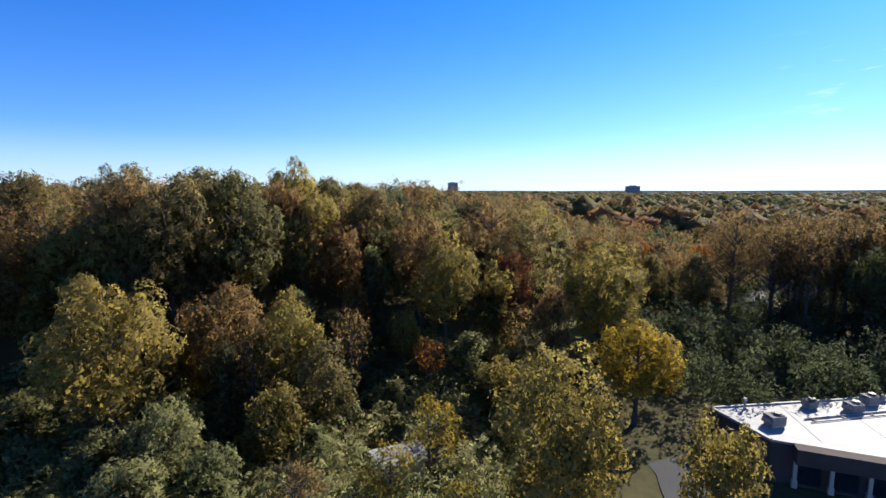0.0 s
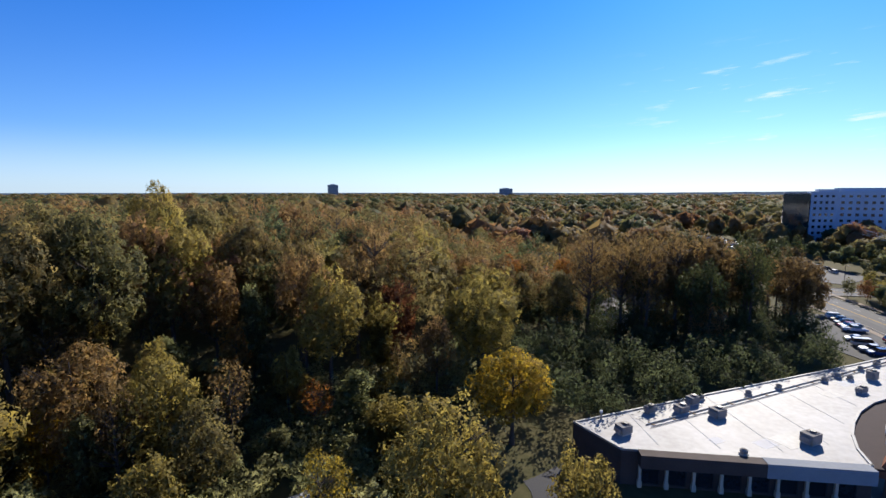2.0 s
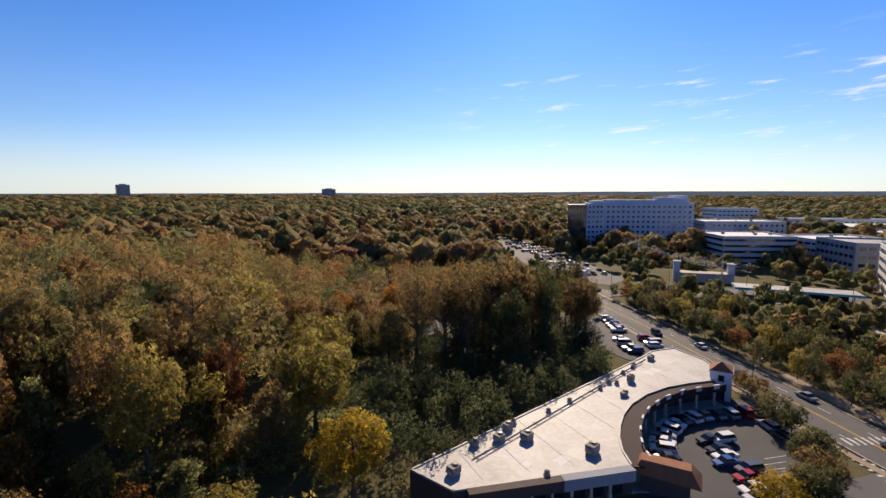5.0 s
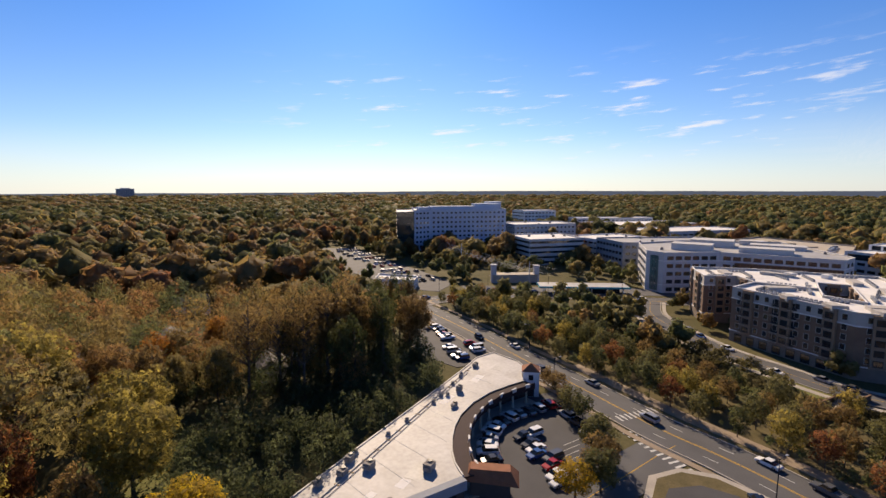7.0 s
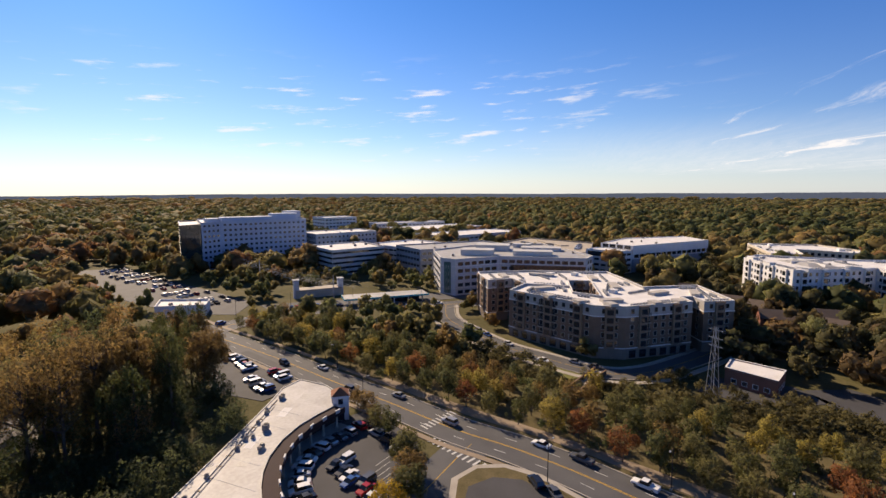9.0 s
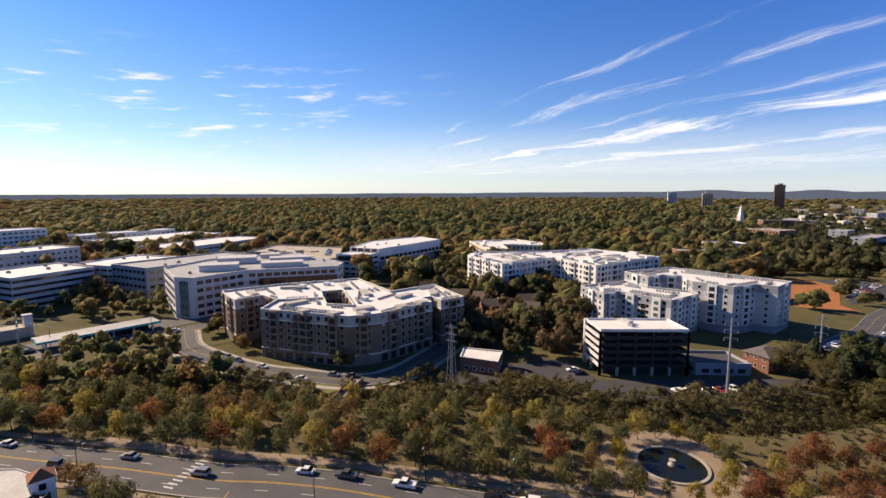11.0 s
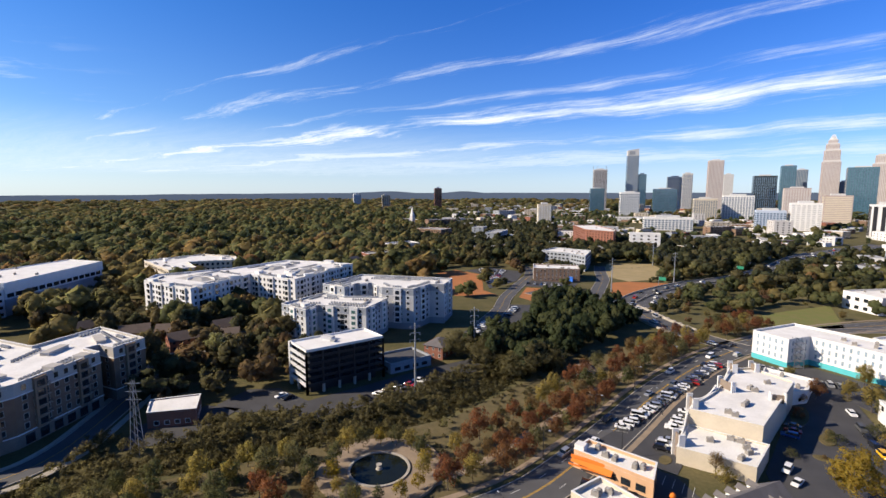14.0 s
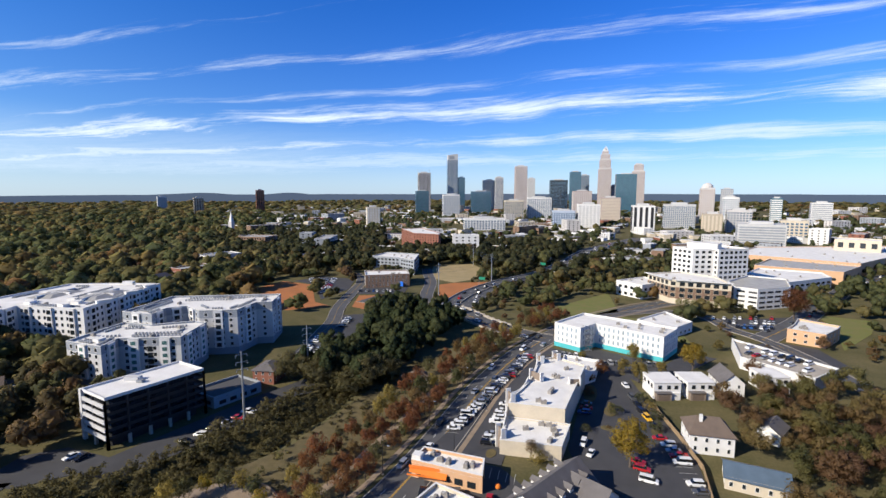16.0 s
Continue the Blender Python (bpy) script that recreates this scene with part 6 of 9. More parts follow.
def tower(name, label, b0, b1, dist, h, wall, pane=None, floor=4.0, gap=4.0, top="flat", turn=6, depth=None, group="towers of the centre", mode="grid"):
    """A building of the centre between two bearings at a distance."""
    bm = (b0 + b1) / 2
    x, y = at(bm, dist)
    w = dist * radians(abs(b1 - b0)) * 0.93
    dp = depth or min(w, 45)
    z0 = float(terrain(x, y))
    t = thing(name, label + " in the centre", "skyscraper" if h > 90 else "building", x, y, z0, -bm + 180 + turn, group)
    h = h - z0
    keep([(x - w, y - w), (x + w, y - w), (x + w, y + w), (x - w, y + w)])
    levels = [(0, h, 1.0)]
    if top == "crown":
        levels = [(0, h * 0.66, 1.0), (h * 0.66, h * 0.8, 0.86), (h * 0.8, h * 0.88, 0.7), (h * 0.88, h * 0.93, 0.5)]
    elif top == "step":
        levels = [(0, h * 0.86, 1.0), (h * 0.86, h, 0.75)]
    for z0_, z1_, k in levels:
        part("shaft", Shape().box(0, 0, z0_ - (2 if z0_ == 0 else 0), w * k, dp * k, z1_ - z0_ + (2 if z0_ == 0 else 0)), wall, t)
        s = Shape()
        if pane:
            for face in range(4):
                L, dd = (w * k, dp * k / 2) if face % 2 == 0 else (dp * k, w * k / 2)
                c, sn = math.cos(face * math.pi / 2), math.sin(face * math.pi / 2)
                if mode == "ribs":
                    n = max(2, int(L / gap))
                    for q in range(n):
                        u, v = -L / 2 + L * (q + 0.5) / n, -dd - 0.1
                        s.box(u * c - v * sn, u * sn + v * c, z0_ + 3, L / n * 0.5, 0.5, z1_ - z0_ - 6, face * math.pi / 2)
                else:
                    n = max(1, int((z1_ - z0_ - 2) / floor))
                    m = 1 if mode == "bands" else max(2, int(L / gap))
                    for f in range(n):
                        for q in range(m):
                            u, v = -L / 2 + L * (q + 0.5) / m, -dd - 0.1
                            s.box(u * c - v * sn, u * sn + v * c, z0_ + 2 + f * floor, L / m * (0.94 if m == 1 else 0.62), 0.5, floor * 0.58, face * math.pi / 2)
            part("windows", s, pane, t, "small dark windows", "stuff")
    if top == "crown":
        for k in range(12):
            a = 2 * math.pi * k / 12
            part("crown_fin", Shape().tube((w * 0.22 * math.cos(a), w * 0.22 * math.sin(a), h * 0.92), (w * 0.06 * math.cos(a), w * 0.06 * math.sin(a), h * (0.97 + 0.03 * (k % 2))), w * 0.045, 0.4, 5), WHITE, t, "pale crown spike")
    elif top == "dome":
        s = Shape()
        for k in range(5):
            a0, a1 = math.pi / 2 * k / 5, math.pi / 2 * (k + 1) / 5
            s.tube((0, 0, h + w * 0.4 * math.sin(a0)), (0, 0, h + w * 0.4 * math.sin(a1)), w * 0.42 * math.cos(a0), w * 0.42 * math.cos(a1) + 0.01, 14)
        part("dome", s, wall, t)
    elif top == "slant":
        s = Shape()
        s.v = [(-w / 2, -dp / 2, h), (w / 2, -dp / 2, h), (w / 2, dp / 2, h), (-w / 2, dp / 2, h), (-w / 2, -dp / 2, h + w * 0.55), (-w / 2, dp / 2, h + w * 0.55), (w / 2, -dp / 2, h + w * 0.42), (w / 2, dp / 2, h + w * 0.42)]
        s.f = [(0, 1, 6, 4), (2, 3, 5, 7), (0, 4, 5, 3), (1, 2, 7, 6), (4, 6, 7, 5)]
        s.m = [0] * 5
        part("slanted_top", s, wall, t)
        part("roof_notch", Shape().box(w * 0.1, 0, h + w * 0.02, w * 0.5, dp * 1.02, w * 0.32), GREYPANEL, t, "grey notch through the crown")
    else:
        part("roof_plant", Shape().box(0, 0, h, w * 0.5, dp * 0.5, 4), PALE, t)
    if top == "build":
        for q in (-0.5, 0.2, 0.5):
            part("hoist_mast", Shape().box(q * w, -dp * 0.4, h, 1.2, 1.2, 14), METAL, t)
    return t


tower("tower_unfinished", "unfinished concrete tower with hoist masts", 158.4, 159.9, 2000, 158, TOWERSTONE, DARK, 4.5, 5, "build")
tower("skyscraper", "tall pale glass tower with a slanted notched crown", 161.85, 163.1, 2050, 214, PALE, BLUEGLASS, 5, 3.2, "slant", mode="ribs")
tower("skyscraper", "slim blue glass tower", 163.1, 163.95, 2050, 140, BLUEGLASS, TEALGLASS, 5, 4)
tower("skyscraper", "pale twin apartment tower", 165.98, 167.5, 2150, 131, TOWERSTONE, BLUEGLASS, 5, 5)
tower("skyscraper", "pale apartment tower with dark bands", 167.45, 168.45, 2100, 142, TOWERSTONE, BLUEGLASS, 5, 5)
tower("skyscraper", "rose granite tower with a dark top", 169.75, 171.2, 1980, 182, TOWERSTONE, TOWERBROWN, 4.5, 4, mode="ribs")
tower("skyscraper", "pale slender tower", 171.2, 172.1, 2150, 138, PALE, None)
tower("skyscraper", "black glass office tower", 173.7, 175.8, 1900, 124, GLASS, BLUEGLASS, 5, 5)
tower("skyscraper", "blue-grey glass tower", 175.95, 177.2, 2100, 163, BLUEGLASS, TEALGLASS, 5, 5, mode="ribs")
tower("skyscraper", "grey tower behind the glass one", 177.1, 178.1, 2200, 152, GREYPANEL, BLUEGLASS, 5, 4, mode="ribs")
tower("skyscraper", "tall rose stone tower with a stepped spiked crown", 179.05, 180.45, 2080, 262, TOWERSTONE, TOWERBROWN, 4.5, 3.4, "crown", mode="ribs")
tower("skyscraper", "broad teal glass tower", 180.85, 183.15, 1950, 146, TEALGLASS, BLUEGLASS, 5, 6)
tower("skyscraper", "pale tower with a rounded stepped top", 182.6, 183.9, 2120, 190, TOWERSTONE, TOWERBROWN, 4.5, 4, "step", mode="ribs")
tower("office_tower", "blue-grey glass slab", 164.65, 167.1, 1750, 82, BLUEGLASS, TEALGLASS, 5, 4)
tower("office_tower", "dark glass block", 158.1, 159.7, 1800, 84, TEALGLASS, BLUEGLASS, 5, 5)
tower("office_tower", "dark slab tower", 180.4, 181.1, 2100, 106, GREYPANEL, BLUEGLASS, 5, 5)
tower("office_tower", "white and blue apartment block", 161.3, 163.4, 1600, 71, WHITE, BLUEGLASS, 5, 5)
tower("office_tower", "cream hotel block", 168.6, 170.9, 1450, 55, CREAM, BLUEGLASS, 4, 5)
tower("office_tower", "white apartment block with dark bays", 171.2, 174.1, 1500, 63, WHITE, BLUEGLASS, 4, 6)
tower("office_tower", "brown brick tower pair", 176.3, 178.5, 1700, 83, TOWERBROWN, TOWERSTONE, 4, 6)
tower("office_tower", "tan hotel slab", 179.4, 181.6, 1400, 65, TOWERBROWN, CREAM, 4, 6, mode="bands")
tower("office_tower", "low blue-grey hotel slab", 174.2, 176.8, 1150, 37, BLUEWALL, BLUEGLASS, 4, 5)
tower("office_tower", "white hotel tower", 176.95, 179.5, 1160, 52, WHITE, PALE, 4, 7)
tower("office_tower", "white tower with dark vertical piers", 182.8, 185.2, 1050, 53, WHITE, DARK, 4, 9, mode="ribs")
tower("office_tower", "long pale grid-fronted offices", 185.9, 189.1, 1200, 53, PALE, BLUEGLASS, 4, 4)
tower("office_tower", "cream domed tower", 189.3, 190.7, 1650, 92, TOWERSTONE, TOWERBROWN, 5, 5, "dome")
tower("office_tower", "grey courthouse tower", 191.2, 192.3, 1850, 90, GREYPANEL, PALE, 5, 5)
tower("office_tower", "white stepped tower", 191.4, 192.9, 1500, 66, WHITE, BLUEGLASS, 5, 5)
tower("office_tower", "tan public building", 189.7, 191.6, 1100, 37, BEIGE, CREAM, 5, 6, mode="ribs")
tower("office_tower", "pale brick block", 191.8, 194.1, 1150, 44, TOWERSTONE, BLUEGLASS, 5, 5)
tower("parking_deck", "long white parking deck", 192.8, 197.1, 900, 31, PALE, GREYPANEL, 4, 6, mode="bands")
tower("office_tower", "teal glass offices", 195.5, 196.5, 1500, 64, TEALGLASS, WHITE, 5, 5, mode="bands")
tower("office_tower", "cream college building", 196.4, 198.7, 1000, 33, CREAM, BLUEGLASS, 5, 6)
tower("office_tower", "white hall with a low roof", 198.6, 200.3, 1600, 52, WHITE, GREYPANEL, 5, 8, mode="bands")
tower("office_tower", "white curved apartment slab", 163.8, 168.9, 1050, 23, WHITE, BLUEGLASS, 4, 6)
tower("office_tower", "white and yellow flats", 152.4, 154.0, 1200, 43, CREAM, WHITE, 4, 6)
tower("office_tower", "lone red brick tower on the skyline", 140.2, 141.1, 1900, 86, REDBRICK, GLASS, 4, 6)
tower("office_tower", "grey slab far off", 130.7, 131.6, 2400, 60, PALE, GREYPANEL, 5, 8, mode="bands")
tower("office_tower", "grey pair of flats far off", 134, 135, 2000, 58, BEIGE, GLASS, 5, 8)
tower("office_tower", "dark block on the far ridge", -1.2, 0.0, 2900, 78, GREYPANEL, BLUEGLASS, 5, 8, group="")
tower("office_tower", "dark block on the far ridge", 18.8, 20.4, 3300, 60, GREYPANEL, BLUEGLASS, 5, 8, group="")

# low town between, one house-sized or block-sized building at a time
rng = random.Random(11)
for k in range(120):
    br = rng.uniform(141, 208)
    ds = rng.uniform(620, 2300) if br < 172 else rng.uniform(820, 2400)
    x, y = at(br, ds)
    w, dp = rng.uniform(18, 60), rng.uniform(14, 34)
    if any((q[0] == "poly" and inside(q[1], x, y)) or (q[0] == "line" and near_line(q[1], x, y) < q[2] + 20) for q in built):
        continue
    hh = rng.choice((6, 7, 8, 9, 12, 15, 18, 24))
    a = radians(rng.choice((20, 24, 110, 65)) + rng.uniform(-6, 6))
    c, s_ = math.cos(a), math.sin(a)
    pl = [(x + u * c - v * s_, y + u * s_ + v * c) for u, v in ((-w / 2, -dp / 2), (w / 2, -dp / 2), (w / 2, dp / 2), (-w / 2, dp / 2))]
    wm = rng.choice((WHITE, CREAM, BEIGE, BRICK, REDBRICK, PALE, TOWERSTONE, GREYPANEL))
    building("town_block", {"white painted wall": "white", "cream stucco": "cream", "beige concrete": "beige", "brown brick": "brown brick", "red brick": "red brick", "pale grey panel": "pale grey", "pale tower stone": "stone", "mid grey panel": "grey"}[wm.name] + " flat-roofed building in the low town", "building", pl, hh, max(1, int(hh / 3.6)), wm, (2.4, 1.7), 7.0, roof=rng.choice((ROOF, ROOFDIRT, ROOFDIRT)), stuff=True, z0=float(terrain(x, y)), group="low town")


# many more low roofs of the town
def build_town_roofs():
    rs = random.Random(77)
    mats = [WHITE, CREAM, BEIGE, BRICK, REDBRICK, PALE, GREYPANEL, ROOF, ROOFDIRT, SHINGLE, GLASS]
    s = Shape()
    for k in range(760):
        br, ds = rs.uniform(136, 208), 560 * (1 + 4.2 * rs.random() ** 1.5)
        x, y = at(br, ds)
        if any((q[0] == "poly" and inside(q[1], x, y)) or (q[0] == "line" and near_line(q[1], x, y) < q[2] + 14) for q in built):
            continue
        w, d, hh = rs.uniform(12, 34), rs.uniform(9, 18), rs.choice((4, 5, 6, 6.5, 7.5, 9, 11))
        a = radians(rs.choice((20, 65, 110, 155)) + rs.uniform(-8, 8))
        m = rs.randrange(7)
        z = float(terrain(x, y))
        s.box(x, y, z - 0.5, w, d, hh + 0.5, a, m)
        s.box(x, y, z + hh, w + 0.4, d + 0.4, 0.35, a, rs.choice((7, 7, 8, 9)))
        if rs.random() < 0.6:
            s.box(x + rs.uniform(-3, 3), y + rs.uniform(-2, 2), z + hh + 0.35, rs.uniform(2, 5), rs.uniform(2, 4), rs.uniform(1, 2), a, 8)
        for f in range(int(hh / 3.4)):
            for j in range(int(w / 4.4)):
                u = -w / 2 + 2.2 + j * 4.4
                for sg in (-1, 1):
                    s.box(x + u * math.cos(a) - sg * (d / 2) * math.sin(a), y + u * math.sin(a) + sg * (d / 2) * math.cos(a), z + 1.1 + f * 3.3, 1.4, 0.12, 1.4, a, 10)
    tagged(new("town_roofs", s.mesh("town_roofs", mats)), "low flat-roofed buildings scattered through the far town", "buildings", "", "stuff")


build_town_roofs()


# ---------------------------------------------------------------- trees
ICO_V, ICO_F = None, None


def icosphere():
    bm = bmesh.new()
    bmesh.ops.create_icosphere(bm, subdivisions=1, radius=1.0)
    v = np.array([q.co[:] for q in bm.verts])
    f = np.array([[q.index for q in t.verts] for t in bm.faces])
    bm.free()
    return v, f


ICO_V, ICO_F = icosphere()


def blobs(rg, c, rad, fill):
    """Overlapping sprays of foliage that fill the hearts of the leaf clumps."""
    v = ICO_V[None] * (rad * fill)[:, None, None] * rg.uniform(0.75, 1.25, (len(c), len(ICO_V), 1))
    t = v[:, ICO_F].reshape(-1, 3, 3)
    mid = t.mean(1, keepdims=True)
    turn = rg.normal(size=t.shape) * 0.12 * np.linalg.norm(mid, axis=2, keepdims=True)
    t = mid * rg.uniform(0.9, 1.1, (len(t), 1, 1)) + (t - mid) * rg.uniform(1.0, 1.3, (len(t), 1, 1)) + turn
    return t + np.repeat(c, len(ICO_F), 0)[:, None]


def crown_cloud(rng, lobes, leaves_n, size, spread=0.62, fill=0.8, droop=0.0, flatten=1.0, rmin=0.35):
    """Leaf triangles on the skins of clumps that together fill a unit crown of height 1 and half-width 0.5."""
    c = []
    while len(c) < lobes:
        p = rng.uniform(-1, 1, 3)
        r = np.linalg.norm(p)
        if rmin < r < 1 and p[2] > -0.85:
            c.append(p * 0.5 * spread / 0.62 * 0.78)
    c = np.array(c)
    rad = rng.uniform(0.62, 1.25, lobes) * 0.5 / lobes ** 0.36
    c[:, 2] -= droop * (np.hypot(c[:, 0], c[:, 1]) * 2) ** 2 * 0.3
    which = rng.integers(0, lobes, leaves_n)
    d = rng.normal(size=(leaves_n, 3))
    d[:, 2] += 0.3
    d /= np.linalg.norm(d, axis=1)[:, None]
    p = c[which] + d * (rad[which] * rng.uniform(0.8, 1.15, leaves_n))[:, None]
    n = d + rng.normal(size=d.shape) * 0.38
    n /= np.linalg.norm(n, axis=1)[:, None]
    u = np.cross(n, rng.normal(size=n.shape))
    u /= np.linalg.norm(u, axis=1)[:, None]
    w = np.cross(n, u)
    s = size * rng.uniform(0.6, 1.4, leaves_n)[:, None]
    v = np.stack([p + u * s, p - u * s * 0.6 + w * s * 0.8, p - u * s * 0.6 - w * s * 0.8], 1)
    own = c[which]
    if fill:
        v = np.concatenate([blobs(rng, c, rad, fill), v])
        own = np.concatenate([np.repeat(c, len(ICO_F), 0), own])
    # shade each leaf as part of its clump and crown, as a mass of small leaves would
    nl = v - own[:, None]
    nl = nl / np.maximum(np.linalg.norm(nl, axis=2, keepdims=True), 1e-4) + 0.9 * v / np.maximum(np.linalg.norm(v, axis=2, keepdims=True), 1e-4)
    nl = nl + rng.normal(size=(len(v), 1, 3)) * (0.22 if fill else 0.36)
    nl /= np.linalg.norm(nl, axis=2, keepdims=True)
    v = v * np.array([1, 1, flatten]) + np.array([0, 0, 0.5])
    return np.stack([v, nl])


def tri_mesh(name, v, mat, tint=None, normals=None):
    n = len(v)
    me = bpy.data.meshes.new(name)
    me.vertices.add(3 * n)
    me.vertices.foreach_set("co", np.ascontiguousarray(v, dtype=np.float32).ravel())
    me.loops.add(3 * n)
    me.loops.foreach_set("vertex_index", np.arange(3 * n, dtype=np.int32))
    me.polygons.add(n)
    me.polygons.foreach_set("loop_start", np.arange(0, 3 * n, 3, dtype=np.int32))
    at_ = me.attributes.new("tint", "FLOAT", "FACE")
    at_.data.foreach_set("value", np.ascontiguousarray(np.full(n, 0.3) if tint is None else tint, dtype=np.float32))
    if normals is not None:
        cn = me.attributes.new("custom_normal", "FLOAT_VECTOR", "POINT")
        cn.data.foreach_set("vector", np.ascontiguousarray(normals, dtype=np.float32).ravel())
    me.materials.append(mat)
    me.update(calc_edges=True)
    return me


def trunk_shape(rng, h, r, limbs, crown_low, spread):
    s = Shape()
    lean = Vector((rng.uniform(-0.03, 0.03) * h, rng.uniform(-0.03, 0.03) * h, 0))
    a, b, c = Vector((0, 0, -0.6)), lean * 0.5 + Vector((0, 0, h * crown_low)), lean + Vector((0, 0, h * 0.86))
    s.tube(a, (0, 0, 0.5), r * 1.6, r * 1.1, 8, cap=False)
    s.tube((0, 0, 0.5), b, r * 1.1, r * 0.7, 8, cap=False)
    s.tube(b, c, r * 0.7, r * 0.15, 6)
    for k in range(limbs):
        t = rng.uniform(0.0, 0.75)
        p = b.lerp(c, t)
        an = rng.uniform(0, 2 * math.pi)
        L = spread * rng.uniform(0.5, 0.9) * (1 - 0.5 * t)
        q = p + Vector((math.cos(an) * L, math.sin(an) * L, L * rng.uniform(0.5, 1.1)))
        s.tube(p, q, r * 0.36 * (1 - 0.5 * t), r * 0.12, 5)
        for j in range(2):
            a2 = an + rng.uniform(-0.9, 0.9)
            q2 = q + Vector((math.cos(a2), math.sin(a2), rng.uniform(0.3, 1.1))) * L * 0.45
            s.tube(p.lerp(q, 0.65), q2, r * 0.16, r * 0.04, 4)
    return s


protos = {}


def tree_parts(kind, mat, variant):
    """Trunk and crown meshes of a tree of height 1 scaled to H, shared by trees of a kind."""
    key = (kind, mat.name, variant)
    if key in protos:
        return protos[key]
    rg = np.random.default_rng(sum(map(ord, kind + mat.name)) + variant * 17)
    pr = random.Random(variant * 31 + len(kind))
    # height, width, foot of the crown, leaves, clumps, leaf size, solidity
    H, W, lo, n, lobes, sz, fill = {
        "big": (20.0, 15.0, 0.16, 4700, 90, 0.031, 0.0),
        "tall": (24.0, 12.0, 0.26, 3900, 80, 0.033, 0.0),
        "bare": (22.0, 10.5, 0.34, 1700, 60, 0.024, 0.0),
        "street": (7.0, 5.2, 0.12, 1150, 34, 0.053, 0.0),
        "bush": (4.0, 5.0, 0.0, 700, 24, 0.05, 0.0),
        "pine": (21.0, 7.0, 0.36, 2400, 46, 0.03, 0.0),
        "cone": (9.0, 2.6, 0.02, 1500, 1, 0.03, 0.0),
        "vine": (13.0, 7.0, 0.0, 3600, 60, 0.031, 0.0),
    }[kind]
    if kind == "cone":
        z = rg.uniform(0, 1, n) ** 1.4
        a = rg.uniform(0, 2 * np.pi, n)
        rr = (1 - z) * 0.5 * rg.uniform(0.8, 1.05, n)
        p = np.stack([rr * np.cos(a), rr * np.sin(a), z], 1)
        d = rg.normal(size=(n, 3)) * 0.03
        e = rg.normal(size=(n, 3)) * 0.03
        v = np.stack([p + d * [1.6, 1.6, .8], p + e * [1.6, 1.6, .8], p + (d - e) * [1.2, 1.2, 1]], 1)
    elif kind == "vine":
        z = rg.uniform(0, 1, lobes)
        a = rg.uniform(0, 2 * np.pi, lobes)
        prof = 0.34 + 0.16 * np.sin(z * 9 + variant) - 0.30 * z
        c = np.stack([prof * np.cos(a), prof * np.sin(a), z], 1)
        w = rg.integers(0, lobes, n)
        d = rg.normal(size=(n, 3))
        d /= np.linalg.norm(d, axis=1)[:, None]
        p = c[w] + d * np.array([0.2, 0.2, 0.09]) * rg.uniform(0.5, 1.1, n)[:, None]
        e, f = rg.normal(size=(2, n, 3)) * sz * 0.8
        v = np.stack([p + e * [2, 2, 1], p + f * [2, 2, 1], p - (e + f) * [1, 1, .5]], 1)
    else:
        v = crown_cloud(rg, lobes, n, sz, fill=fill, droop=0.5 if kind == "bush" else 0.2)
    if kind in ("cone", "vine"):
        nl = v - np.array([0, 0, 0.35])
        nl[..., 2] *= 0.5
        nl = nl / np.linalg.norm(nl, axis=2, keepdims=True) + rg.normal(size=(len(v), 1, 3)) * 0.4
        v = np.stack([v, nl / np.linalg.norm(nl, axis=2, keepdims=True)])
    v, nl = v
    v = v * np.array([W, W, H * (1 - lo)]) + np.array([0, 0, H * lo])
    cr = tri_mesh("crown", v, mat, rg.uniform(0.2, 0.6) + np.zeros(len(v)), nl)
    tk = trunk_shape(pr, H, {"big": 0.42, "tall": 0.36, "bare": 0.34, "street": 0.10, "bush": 0.08, "pine": 0.26, "cone": 0.12}.get(kind, 0.3), {"big": 9, "tall": 9, "bare": 26, "street": 5, "bush": 4, "pine": 7, "cone": 0}.get(kind, 3), max(lo, 0.12), W * 0.42).mesh("trunk", BARK)
    protos[key] = (tk, cr, H)
    return protos[key]


WORDS = {"autumn leaves": "mixed autumn-coloured", "yellow autumn leaves": "bright yellow", "red autumn leaves": "rust red", "orange autumn leaves": "orange", "green leaves": "green", "olive leaves": "olive-green", "park leaves": "dark green", "sparse brown leaves": "sparse brown", "pine needles": "dark evergreen"}
KINDS = {"big": "broad tree with a full crown", "tall": "tall forest tree with a high crown", "bare": "half-bare tall tree with thin twigs", "street": "young park tree in mulch", "bush": "rounded shrub in rough grass", "pine": "tall pine beside the lot", "cone": "pointed conifer behind the shops", "vine": "tree hung with vines"}


def tree(kind, mat, x, y, h, rng, group="", wide=1.0):
    tk, cr, H = tree_parts(kind, mat, rng.randrange(3 if kind in ("big", "tall", "vine") else 2))
    k = h / H
    t = thing("bush" if kind == "bush" else "pine_tree" if kind in ("pine", "cone") else "tree", WORDS[mat.name] + " " + KINDS[kind], "shrub" if kind == "bush" else "tree", x, y, float(terrain(x, y)) - 0.05, rng.uniform(0, 360), group)
    t.scale = (k * wide, k * wide, k)
    part("trunk", tk, None, t)
    part("crown", cr, None, t)
    return t


def free(x, y, grow=0.0):
    for kind, q, w in built:
        if kind == "poly":
            xs, ys = [p[0] for p in q], [p[1] for p in q]
            if min(xs) - 1 < x < max(xs) + 1 and min(ys) - 1 < y < max(ys) + 1 and inside(q, x, y):
                return False
        elif near_line(q, x, y) < w + grow:
            return False
    return True


rng = random.Random(21)
placed = []


